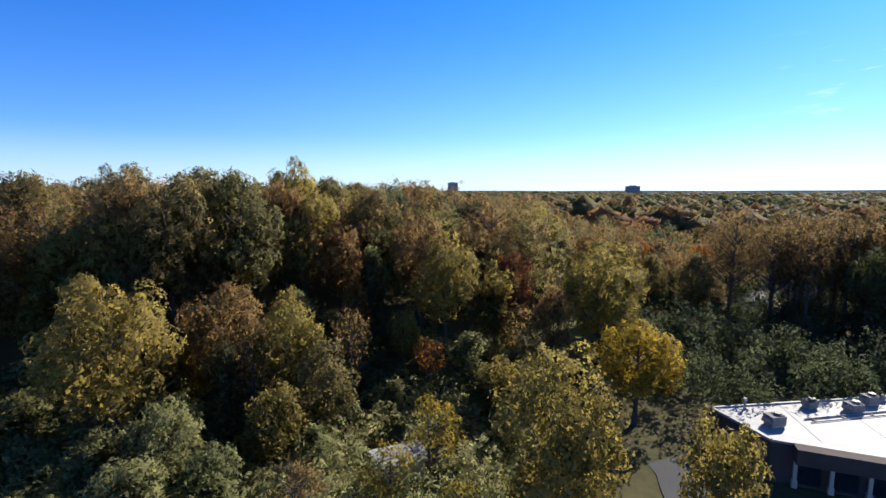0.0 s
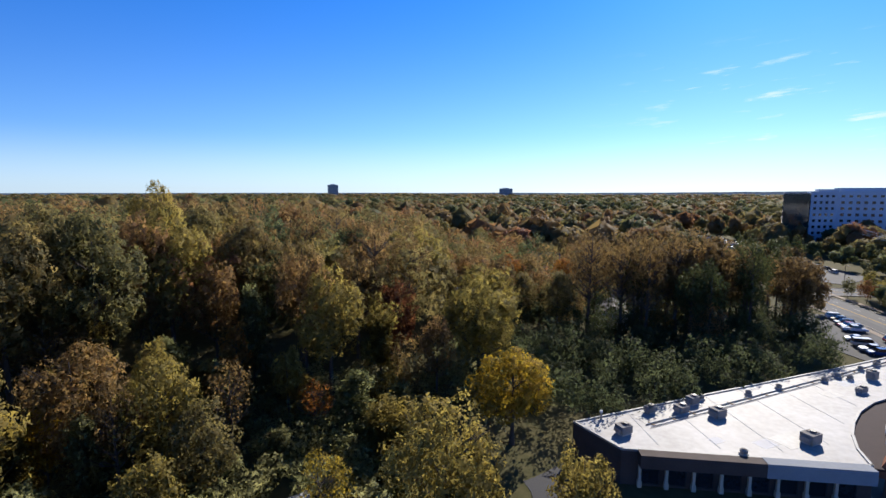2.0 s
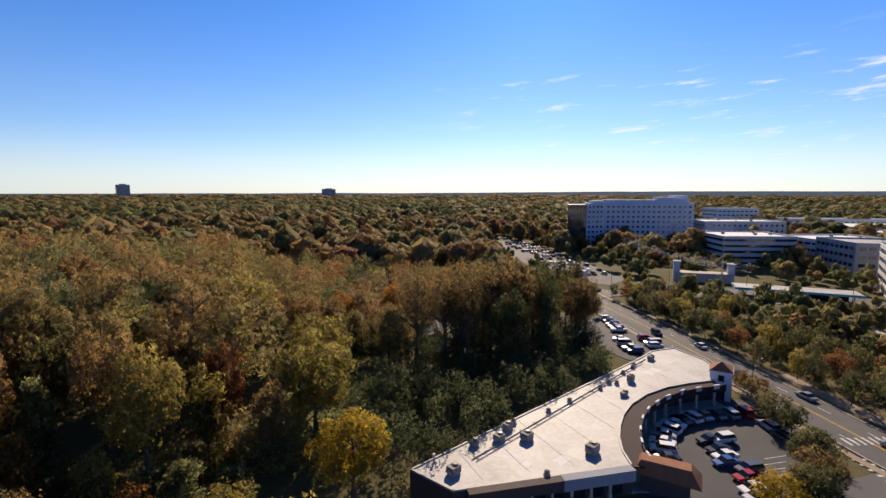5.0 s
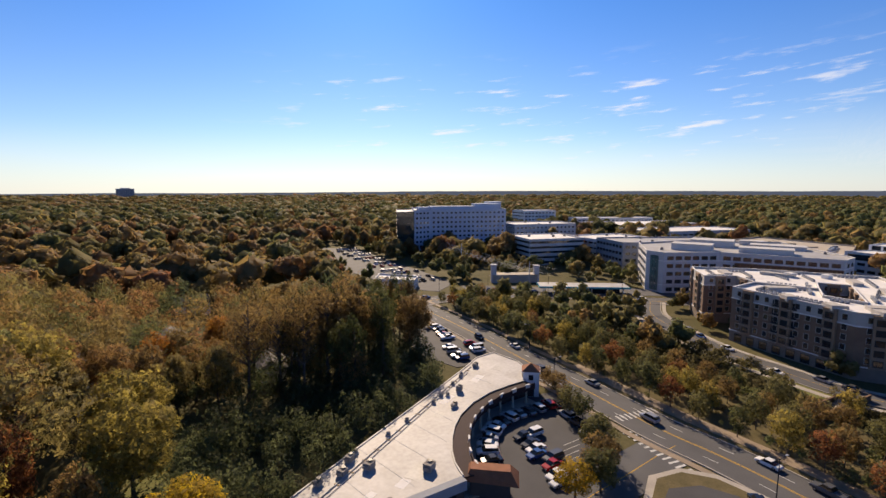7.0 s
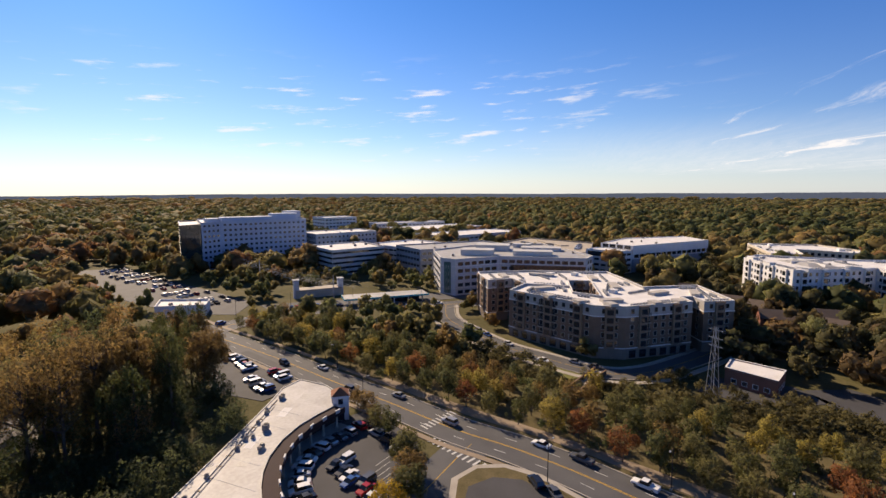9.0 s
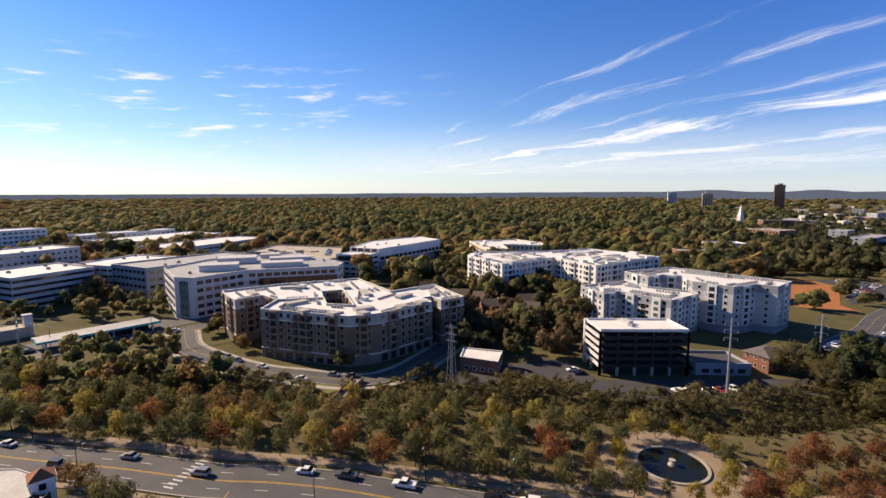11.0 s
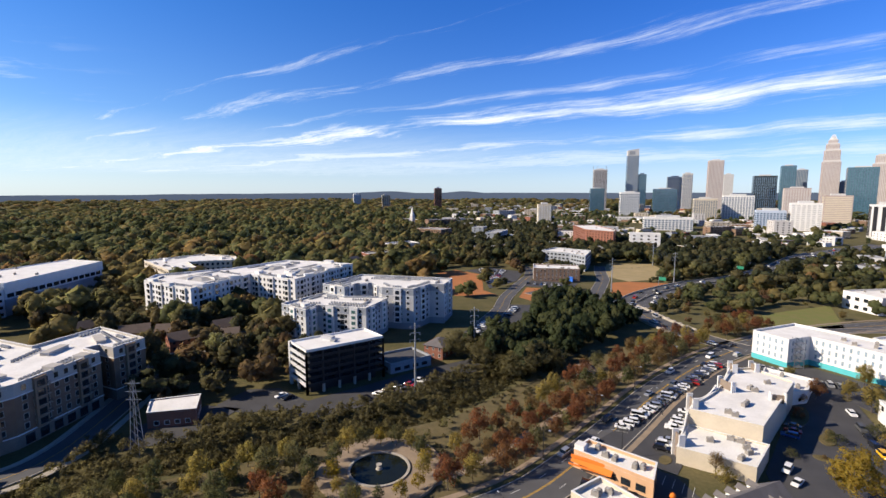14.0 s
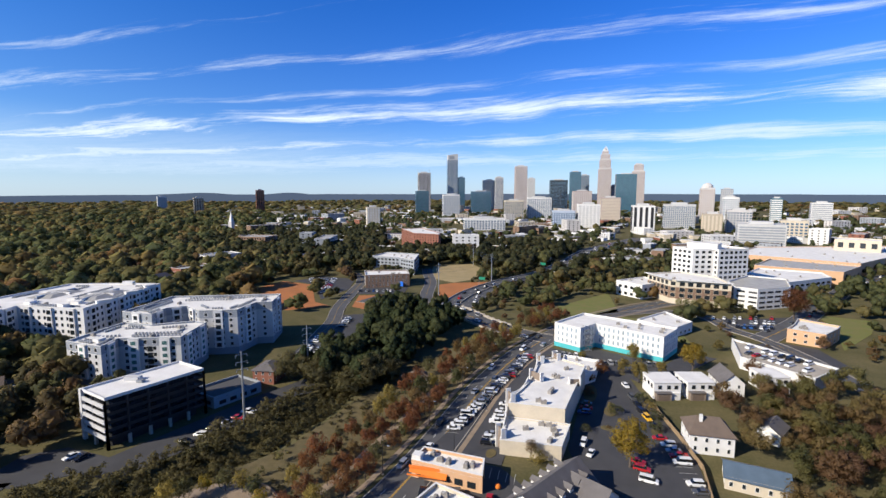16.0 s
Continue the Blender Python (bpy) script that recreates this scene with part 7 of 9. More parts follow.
def plant(kind, mat, x, y, h, group="", wide=1.0, gap=0.0, check=True):
    if check and (not free(x, y) or any(abs(px - x) < gap and abs(py - y) < gap for px, py in placed)):
        return
    placed.append((x, y))
    tree(kind, mat, x, y, h, rng, group, wide)


# single trees that stand out
plant("big", OLIVELEAF, 8.5, 38.5, 20, check=False, wide=0.85)
plant("bare", YELLOWLEAF, -6, 40, 10, check=False, wide=1.3)
plant("bare", YELLOWLEAF, 0.5, 36, 9, check=False, wide=1.3)
plant("big", YELLOWLEAF, 23.6, 61.5, 15.0, check=False, wide=1.25)
plant("big", OLIVELEAF, 20.5, 35.5, 16, check=False, wide=0.6)
plant("bare", YELLOWLEAF, -2.5, 45, 12, check=False, wide=1.2)
plant("bare", YELLOWLEAF, 3.5, 32, 9, check=False, wide=1.3)
plant("bare", YELLOWLEAF, 26, 30, 7, check=False, wide=1.5)
plant("bare", BROWNLEAF, -13, 36, 11, check=False, wide=1.2)
plant("big", OLIVELEAF, 24, 80, 21, check=False, wide=1.1)
plant("big", ORANGELEAF, 43, 118, 17, check=False, wide=0.9)
plant("tall", DECID, 15, 74, 16, check=False, wide=0.9)
plant("tall", OLIVELEAF, 31, 92, 17, check=False, wide=0.9)
plant("tall", BROWNLEAF, 36, 104, 20, check=False, wide=0.9)
plant("big", REDLEAF, 9.8, 85.6, 18.5, check=False, wide=0.7)
plant("big", ORANGELEAF, 66.8, 132.6, 17, check=False, wide=0.85)
plant("tall", OLIVELEAF, -28, 86, 28, check=False, wide=1.15)
plant("bare", ORANGELEAF, -4, 66, 10, check=False, wide=1.2)
plant("bare", YELLOWLEAF, -22, 60, 9, check=False, wide=1.3)
plant("tall", OLIVELEAF, -2, 76, 23, check=False, wide=1.15)
plant("big", OLIVELEAF, 28.5, 91.5, 20.5, check=False, wide=1.15)
plant("tall", DECID, -6, 80, 25, check=False, wide=0.9)
plant("tall", OLIVELEAF, -38, 111, 28, check=False, wide=1.0)
plant("big", OLIVELEAF, -52, 66, 25, check=False, wide=0.95)
plant("tall", DECID, -68, 96, 27, check=False)
for x, y, h in ((59, 75.4, 7.5), (61.3, 76.4, 8), (63.4, 77, 7.5), (56.8, 74.8, 6.5), (65.6, 78, 6.5)):
    plant("cone", PINELEAF, x, y, h, "conifers behind the shops", 1.3, check=False)
for k in range(60):
    x, y = rng.uniform(70, 128), rng.uniform(86, 121)
    if y > 84 + 0.2 * (x - 70) and near_line(MAIN, x, y) > 12:
        plant("pine" if k % 4 else "tall", PINELEAF if k % 4 else BROWNLEAF, x, y, rng.uniform(22, 28), "pines beyond the shops", 1.0, 3.2)
for x, y in ((66, 101), (69, 106), (73, 103), (62, 107), (76, 109), (70, 97), (58, 103), (81, 104), (85, 110), (79, 99), (64, 112), (90, 106)):
    plant("bare", BROWNLEAF, x, y, rng.uniform(26, 30), "tall bare trees", check=False)
plant("big", YELLOWLEAF, -14, -145.5, 15.5, check=False, wide=1.15)
plant("big", YELLOWLEAF, -44, -236, 14, check=False, wide=1.2)
plant("big", OLIVELEAF, -19, -240, 10, check=False)
plant("big", REDLEAF, -120, -357, 21, check=False, wide=1.25)
plant("bare", BROWNLEAF, 14, -139, 8, check=False, wide=1.3)
for k in range(9):
    plant("street", GREENLEAF, -55 - k * 4.6, -368 + k * 0.4, 7, "trees before the offices", 1.1, check=False)
plant("big", GREENLEAF, 199, -98, 15, check=False)
plant("big", PARKLEAF, 88.5, 26.5, 9.5, check=False, wide=1.3)
plant("big", BROWNLEAF, 83, 24, 9, check=False, wide=1.3)
plant("big", YELLOWLEAF, 73, 25, 8, check=False, wide=1.4)
plant("big", PARKLEAF, 77.5, 22, 9, check=False, wide=1.3)
for x, y, h in ((97.5, 29, 5.5), (101.5, 34.5, 7), (103.5, 38.5, 7.5), (109, 42.5, 5), (113, 46, 6.5), (116, 50, 6)):
    plant("street", PARKLEAF if y < 40 else BROWNLEAF, x, y, h, "trees beside the forecourt", 1.35, check=False)

# vines at the foot of the woods
for k in range(46):
    b, r = rng.uniform(-48, 14), rng.uniform(38, 76)
    x, y = at(b, r)
    plant("vine", GREENLEAF if rng.random() < 0.75 else OLIVELEAF, x, y, rng.uniform(5, 10), "vine-hung thicket", rng.uniform(1.1, 1.8), 5.0)
for k in range(40):
    b, r = rng.uniform(-46, 10), rng.uniform(56, 80)
    x, y = at(b, r)
    if 14 < x < 30 and y < 80:
        continue
    plant("vine", GREENLEAF if rng.random() < 0.6 else OLIVELEAF, x, y, rng.uniform(11, 17), "vine-hung tall trees", rng.uniform(0.6, 0.9), 6.0)
for mat, x, y, h, wide in ((DECID, -30, 82, 21, 1.0), (OLIVELEAF, -24, 66, 16, 0.9), (BROWNLEAF, -38, 70, 18, 1.1), (ORANGELEAF, -16, 74, 14, 0.8), (DECID, -42, 60, 16, 1.0), (OLIVELEAF, -8, 70, 13, 0.8), (YELLOWLEAF, -33, 58, 12, 0.9)):
    plant("bare" if mat is BROWNLEAF else "tall", mat, x, y, h, "trees at the edge of the woods", wide, check=False)
for b, r, top in ((-35, 84, 35.6), (-31.5, 80, 36.2), (-28, 86, 35.8), (-25, 82, 35.2), (-21, 88, 34.6)):
    x, y = at(b, r)
    plant("tall", DECID, x, y, top - float(terrain(x, y)), "trees at the edge of the woods", 1.1, check=False)
for b, r, h, mat in ((-24, 60, 17, BROWNLEAF), (-20, 63, 18, OLIVELEAF), (-16, 57, 14, DECID), (-27, 66, 19, DECID), (-13, 62, 16, BROWNLEAF), (-22, 52, 12, OLIVELEAF), (-37.5, 60, 24, OLIVELEAF), (-33, 52, 12, GREENLEAF), (-38, 46, 10, GREENLEAF), (-29, 47, 9, GREENLEAF)):
    x, y = at(b, r)
    plant("bare" if mat is BROWNLEAF else "big", mat, x, y, h, "trees at the edge of the woods", 0.9, check=False)
# the front of the woods on the rise
n0 = len(placed)
for k in range(900):
    b, r = rng.uniform(-50, 30), 75 + 58 * rng.random() ** 0.8
    r -= 14 if b < -12 else 0
    x, y = at(b, r)
    if (15 < x < 46 and 62 < y < 104) or (b > 16 and r < 112):
        continue
    q = rng.random()
    big = b < 12
    low = r < 80 and -12 < b < 4
    if low:
        kind, mat, h = ("bare", BROWNLEAF, rng.uniform(12, 17)) if q < 0.25 else ("vine", GREENLEAF, rng.uniform(9, 15)) if q < 0.6 else ("tall", DECID, rng.uniform(13, 18))
    elif q < 0.52:
        kind, mat, h = "tall", DECID, rng.uniform(19, 26) if big else rng.uniform(14, 19)
    elif q < 0.62:
        kind, mat, h = "big", OLIVELEAF, rng.uniform(17, 23) if big else rng.uniform(13, 18)
    elif q < 0.80:
        kind, mat, h = "bare", BROWNLEAF, rng.uniform(20, 27) if big else rng.uniform(16, 21)
    elif q < 0.88:
        kind, mat, h = "vine", GREENLEAF, rng.uniform(10, 17)
    elif q < 0.95:
        kind, mat, h = "tall", DECID if q < 0.92 else YELLOWLEAF, rng.uniform(17, 23)
    else:
        kind, mat, h = "pine", PINELEAF, rng.uniform(17, 23)
    plant(kind, mat, x, y, h, "woods on the rise", rng.uniform(0.9, 1.2), 6.5)
    if len(placed) - n0 > 95:
        break

# park trees along the road
n1 = len(placed)
for off, step_, mats in ((11.5, 8.0, (PARKLEAF, PARKLEAF, PARKLEAF, OLIVELEAF, REDLEAF)), (18.5, 8.5, (PARKLEAF, PARKLEAF, OLIVELEAF, REDLEAF, BROWNLEAF)), (26, 9.0, (PARKLEAF, PARKLEAF, BROWNLEAF, PARKLEAF, REDLEAF)), (33, 9.5, (PARKLEAF, PARKLEAF, OLIVELEAF, BROWNLEAF)), (40, 10, (PARKLEAF, OLIVELEAF, PARKLEAF))):
    d = 40
    while d < length(MAIN) - 150:
        x, y, a = along(MAIN, d, off)
        if near_line(CREEK, x, y) > 5 and not (off > 30 and y < -95) and math.hypot(x - 85.2, y + 86.5) > 18:
            m = rng.choice(mats) if y > -95 else rng.choice((REDLEAF, REDLEAF, REDLEAF, BROWNLEAF, OLIVELEAF, PARKLEAF))
            plant("street", m, x + rng.uniform(-1.5, 1.5), y + rng.uniform(-1.5, 1.5), rng.uniform(7, 10.5), "park trees along the road", rng.uniform(0.85, 1.1), 2.5)
        d += step_ + rng.uniform(-1.5, 1.5)
for k in range(16):
    a = 2 * math.pi * k / 16
    near_side = math.cos(a - 2.36) > 0.5
    plant("street", rng.choice((YELLOWLEAF, OLIVELEAF, PARKLEAF, PARKLEAF, REDLEAF)), 85.2 + (14.2 if near_side else 12.6) * math.cos(a), -86.5 + (14.2 if near_side else 12.6) * math.sin(a), rng.uniform(4.6, 5.6) if near_side else rng.uniform(6.0, 8.5), "trees round the pond", 1.05, 2.0)
# single trees in the store lots
for x, y, h, mat, kind in ((-5, -215.7, 8.5, REDLEAF, "street"), (-1.1, -208.0, 5, ORANGELEAF, "street"), (-0.4, -194, 4.2, REDLEAF, "bush"), (-0.8, -163, 3.4, PARKLEAF, "bush"), (-10.3, -180, 4.6, PARKLEAF, "bush"), (-9, -183, 3.2, OLIVELEAF, "bush"), (-8, -168, 1.6, BROWNLEAF, "bush"), (-14, -222, 8, OLIVELEAF, "street"), (-20, -214, 10.5, OLIVELEAF, "street"), (-23, -210, 8, PARKLEAF, "street"), (-23.6, -171, 4.2, PARKLEAF, "bush"), (-24.2, -179, 4.6, PARKLEAF, "bush"), (-22.5, -187, 4.4, OLIVELEAF, "bush"), (-20.4, -194, 4.6, PARKLEAF, "bush"), (4, -236, 5, OLIVELEAF, "street"), (-30, -226, 7, OLIVELEAF, "street"), (14, -139, 7.5, BROWNLEAF, "bare"), (11.5, -138.2, 5, OLIVELEAF, "bush")):
    plant(kind, mat, x, y, h, "trees in the store lots", 1.1, check=False)


def crowns(name, label, places, tris, size, seed, mat=None, lobes=12, fill=0.85, flatten=1.0, foot=0.12):
    """Many crowns joined into one sheet; places: rows of x, y, height, width, tint."""
    rg = np.random.default_rng(seed)
    p = np.array(places, float)
    x, y, h, w, tint = p.T
    n = len(p)
    temps = [crown_cloud(np.random.default_rng(seed + 50 + k), lobes, tris, size, fill=fill, flatten=flatten) for k in range(6)]
    rot, z, pick = rg.uniform(0, 2 * np.pi, n), terrain(x, y), rg.integers(0, 6, n)
    out, tt, nn = [], [], []
    for k in range(6):
        i = np.where(pick == k)[0]
        if not len(i):
            continue
        v, nl = temps[k][0][None].repeat(len(i), 0), temps[k][1][None]
        c, s = np.cos(rot[i])[:, None, None], np.sin(rot[i])[:, None, None]
        X, Y = v[..., 0] * w[i][:, None, None], v[..., 1] * w[i][:, None, None]
        Z = v[..., 2] * (h[i] * (1 - foot))[:, None, None] + (h[i] * foot)[:, None, None]
        out.append(np.stack([X * c - Y * s + x[i][:, None, None], X * s + Y * c + y[i][:, None, None], Z + z[i][:, None, None]], -1).reshape(-1, 3, 3))
        nn.append(np.stack([nl[..., 0] * c - nl[..., 1] * s, nl[..., 0] * s + nl[..., 1] * c, np.broadcast_to(nl[..., 2], X.shape)], -1).reshape(-1, 3, 3))
        tt.append(np.repeat(tint[i], v.shape[1]))
    return tagged(new(name, tri_mesh(name, np.concatenate(out), mat or WOODLEAF, np.concatenate(tt), np.concatenate(nn))), label, "woods", "", "stuff")


def scatter(n, test, seed, gap=0.0, check=True):
    """Free places that pass a test; test gives (x, y, height, width, tint) or None."""
    rs, out = random.Random(seed), []
    for k in range(n):
        row = test(rs)
        if row and (not check or free(row[0], row[1])) and (not gap or all(abs(q[0] - row[0]) > gap or abs(q[1] - row[1]) > gap for q in out)):
            out.append(row)
    return out


def in_thicket(rs):
    b, r = rs.uniform(-52, 18), rs.uniform(26, 82)
    x, y = at(b, r)
    if 15 < x < 30 and y < 62 or b > 4 and r < 44:
        return None
    h = rs.uniform(3, 8) if r < 46 else rs.uniform(2.5, 6)
    return x, y, h, rs.uniform(4, 7.5), rs.uniform(0.25, 0.75)


def in_woods(rs):
    b, r = rs.uniform(-58, 42), math.sqrt(rs.uniform(72**2, 235**2))
    x, y = at(b, r)
    if (14 < x < 48 and 58 < y < 106) or (b > 18 and r < 112):
        return None
    tall = (rs.uniform(19, 25) if b < 10 else rs.uniform(12, 18)) if r > 90 else rs.uniform(7, 13)
    return x, y, tall, tall * rs.uniform(0.62, 0.9), min(0.72, max(0.05, rs.gauss(0.42 if r > 90 else 0.22, 0.18)))


def in_hollow(rs):
    b, r = rs.uniform(18, 52), rs.uniform(72, 165)
    x, y = at(b, r)
    return x, y, rs.uniform(6, 12), rs.uniform(6, 9), rs.uniform(0, 0.25)


def in_scrub(rs):
    d = rs.uniform(10, length(CREEK) - 150)
    x, y, a = along(CREEK, d, rs.uniform(-5, 20))
    dark = y < -165
    h = rs.uniform(6, 13) if dark else rs.uniform(2.5, 5.5)
    return x + (rs.uniform(-14, 22) if dark else 0), y, h, h * rs.uniform(0.9, 1.5), rs.uniform(0.0, 0.1) if dark else rs.uniform(0.0, 0.3)


def in_park(rs):
    d = rs.uniform(60, 400)
    x, y, a = along(MAIN, d, rs.uniform(10, 42))
    if near_line(CREEK, x, y) < 3 or math.hypot(x - 85.2, y + 86.5) < 19 or (y < -60 and rs.random() < 0.75):
        return None
    h = rs.uniform(1.5, 6.0)
    return x, y, h, h * rs.uniform(0.7, 1.0), min(0.75, max(0, rs.gauss(0.14, 0.14)))


def in_villas(rs):
    x, y = rs.choice(((rs.uniform(160, 300), rs.uniform(-135, -60)), (rs.uniform(255, 420), rs.uniform(-300, -60)), (rs.uniform(190, 520), rs.uniform(-600, -300)), (rs.uniform(190, 520), rs.uniform(-600, -300))))
    h = rs.uniform(7, 15)
    return x, y, h, h * rs.uniform(0.8, 1.1), min(0.7, max(0, rs.gauss(0.19, 0.17)))


def in_gardens(rs):
    x, y = rs.choice(((rs.uniform(-150, -48), rs.uniform(-205, -112)), (rs.uniform(-150, -48), rs.uniform(-205, -112)), (rs.uniform(-60, 100), rs.uniform(-480, -275)), (rs.uniform(-180, -60), rs.uniform(-330, -200))))
    h = rs.uniform(5, 12) if y > -260 else rs.uniform(4, 8)
    return x, y, h, h * rs.uniform(0.75, 1.1), min(1.0, max(0, rs.gauss(0.36, 0.27)))


def in_campus(rs):
    x, y = at(rs.uniform(40, 95), rs.uniform(165, 520))
    h = rs.uniform(5, 12)
    return x, y, h, h * rs.uniform(0.7, 1.0), min(0.7, max(0, rs.gauss(0.17, 0.14)))


crowns("thicket", "dense green vine thicket under the trees", scatter(760, in_thicket, 31, 1.6), 300, 0.062, 61, GREENLEAF, lobes=22, fill=0)
crowns("wooded_rise", "dense autumn woods on the rise", scatter(1500, in_woods, 32, 6.4), 900, 0.036, 62, DECID, lobes=70, fill=0)
crowns("wooded_hollow", "dark green trees in the hollow behind the shops", scatter(420, in_hollow, 33, 2.6), 460, 0.05, 63, HOLLOWLEAF, lobes=30, fill=0)
crowns("creek_scrub", "tangled scrub along the creek", scatter(1900, in_scrub, 34, 1.9), 140, 0.085, 64, SCRUBLEAF, lobes=9, fill=0.6)
def in_dark_scrub(rs):
    x, y = rs.uniform(72, 140), rs.uniform(-318, -168)
    if not 70 + 0.1 * (y + 300) < x < 138 - 0.12 * (y + 318) or near_line(LINK, x, y) < 14 or near_line(MAIN, x, y) < 34:
        return None
    h = rs.uniform(7, 17)
    return x, y, h, h * rs.uniform(0.6, 0.9), rs.uniform(0.1, 0.9)


crowns("creek_trees", "dark green overgrown trees along the creek", scatter(420, in_dark_scrub, 41, 3.0), 300, 0.055, 71, DARKLEAF, lobes=18, fill=0.9)
def in_rough(rs):
    d = rs.uniform(20, length(CREEK) - 120)
    x, y, a = along(CREEK, d, rs.uniform(-26, 0))
    if math.hypot(x - 85.2, y + 86.5) < 16:
        return None
    h = rs.uniform(0.6, 1.8)
    return x, y, h, h * rs.uniform(1.2, 2.2), rs.uniform(0.1, 0.6)


crowns("rough_grass", "rough tufts and low scrub on the park bank", scatter(620, in_rough, 42, 1.2), 46, 0.12, 72, SCRUBLEAF, lobes=5, fill=0.7)
crowns("park_shrubs", "mixed shrubs and saplings in the park", scatter(420, in_park, 35, 1.8), 220, 0.07, 65, lobes=16, fill=0)
crowns("villa_trees", "trees among the villas over the creek", scatter(1300, in_villas, 36, 6.0), 170, 0.075, 66, TOWNLEAF, lobes=11, fill=0.85)
crowns("garden_trees", "garden trees round the houses", scatter(520, in_gardens, 37, 5.6), 300, 0.058, 67, GARDENLEAF, lobes=14, fill=0.75)


def in_town(rs):
    k = rs.random()
    if k < 0.45:
        x, y = rs.uniform(150, 600), rs.uniform(-860, -440)
        if x < 205 - 0.5 * (y + 440):
            return None
        h = rs.uniform(13, 19)
    elif k < 0.72:
        x, y, h = rs.uniform(20, 240), rs.uniform(-720, -440), rs.uniform(12, 18)
    elif k < 0.9:
        x, y, a = along(HIGHWAY, rs.uniform(60, 330), rs.choice((1, 1, -1)) * rs.uniform(15, 30))
        h = rs.uniform(4, 8)
    else:
        x, y, h = rs.uniform(-90, 40), rs.uniform(-760, -430), rs.uniform(6, 12)
    if -60 < x < 20 and y > -400:
        return None
    return x, y, h, h * rs.uniform(0.8, 1.05), min(0.6, max(0, rs.gauss(0.08, 0.12)))


def in_backyards(rs):
    x, y = rs.uniform(-125, -52), rs.uniform(-245, -140)
    if not inside([(-56, -193), (-76, -222), (-114, -232), (-125, -180), (-88, -150), (-60, -152)], x, y):
        return None
    h = rs.uniform(7, 13)
    return x, y, h, h * rs.uniform(0.75, 1.05), min(1.0, max(0, rs.gauss(0.38, 0.27)))


crowns("town_trees", "dark green and rust trees between the town's buildings", scatter(2600, in_town, 39, 5.5), 70, 0.08, 69, TOWNLEAF, lobes=6, fill=0.95)
crowns("yard_trees", "tall green trees behind the houses", scatter(190, in_backyards, 40, 5.8), 460, 0.05, 70, GARDENLEAF, lobes=16, fill=0.75)
crowns("campus_trees", "trees between the medical buildings", scatter(900, in_campus, 38, 5.0), 140, 0.08, 68, lobes=9, fill=0.85)


# distant woods, one sheet of crowns
def far_woods(name, r0, r1, spacing, tris, size, seed, label, hmin, hmax, broad, lobes):
    rg = np.random.default_rng(seed)
    n = int(math.pi * (r1**2 - r0**2) / spacing**2)
    r = np.sqrt(rg.uniform(r0**2, r1**2, n))
    b = rg.uniform(-58, 216, n)
    x, y = r * np.sin(np.radians(b)), r * np.cos(np.radians(b))
    ok = rg.uniform(0, 1, n) < 274 / 360
    town = step01(134, 146, b) * (0.55 + 0.45 * step01(480, 640, r)) * (1 - 0.55 * step01(2300, 3200, r))
    campus = (b > 42) & (b < 112) & (r < np.where(b < 80, 760, 520)) & (r > 150)
    ok &= rg.uniform(0, 1, n) > np.maximum(town * 0.42, campus * 0.5)
    near = (b > 40) & (r < 330)
    ok &= ~near | ((b > 98) & (r > 250) & (b < 130) & (rg.uniform(0, 1, n) < 0.4))
    for kind, q, w in built:
        if not ok.any():
            break
        if kind == "poly":
            xs, ys = [p[0] for p in q], [p[1] for p in q]
            sel = ok & (x > min(xs) - 4) & (x < max(xs) + 4) & (y > min(ys) - 4) & (y < max(ys) + 4)
            if sel.any():
                i = np.where(sel)[0]
                ok[i[inside(q, x[i], y[i])]] = False
        else:
            i = np.where(ok & (x > -140) & (x < 330) & (y > -920) & (y < 260))[0]
            if len(i):
                ok[i[near_line(q, x[i], y[i]) < w + 3]] = False
    x, y = x[ok], y[ok]
    n = len(x)
    h = rg.uniform(hmin, hmax, n) * rg.choice((0.8, 1.0, 1.0, 1.15), n)
    low = step01(136, 146, b[ok]) * (1 - step01(1400, 2200, r[ok]))
    h = h * (1 - 0.35 * low)
    w = h * rg.uniform(0.75, 1.15, n) * broad
    patch_ = np.array([noise.noise((float(a) / 170, float(c) / 170, 0.3)) for a, c in zip(x, y)])
    tint = np.clip(0.17 + 0.08 * (1 - step01(50, 110, b[ok])) + 0.2 * patch_ + rg.normal(0, 0.15 if r0 < 1700 else 0.08, n) - 0.14 * low, 0, 0.7)
    return crowns(name, label, np.stack([x, y, h, w, tint], 1), tris, size, seed, lobes=lobes, fill=0.98)


far_woods("woods", 225, 640, 13.5, 100, 0.07, 3, "autumn woods of olive, rust and green crowns", 13, 20, 1.0, 6)
far_woods("distant_woods", 640, 1700, 21.5, 8, 0.12, 4, "autumn treetops stretching away over low hills", 13, 20, 1.2, 2)
far_woods("farthest_woods", 1700, 3680, 50.0, 0, 0.24, 5, "hazy band of far treetops on the horizon", 10, 16, 3.0, 1)


# far hills that close the view, their air haze given as a glow
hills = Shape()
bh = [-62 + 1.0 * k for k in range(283)]
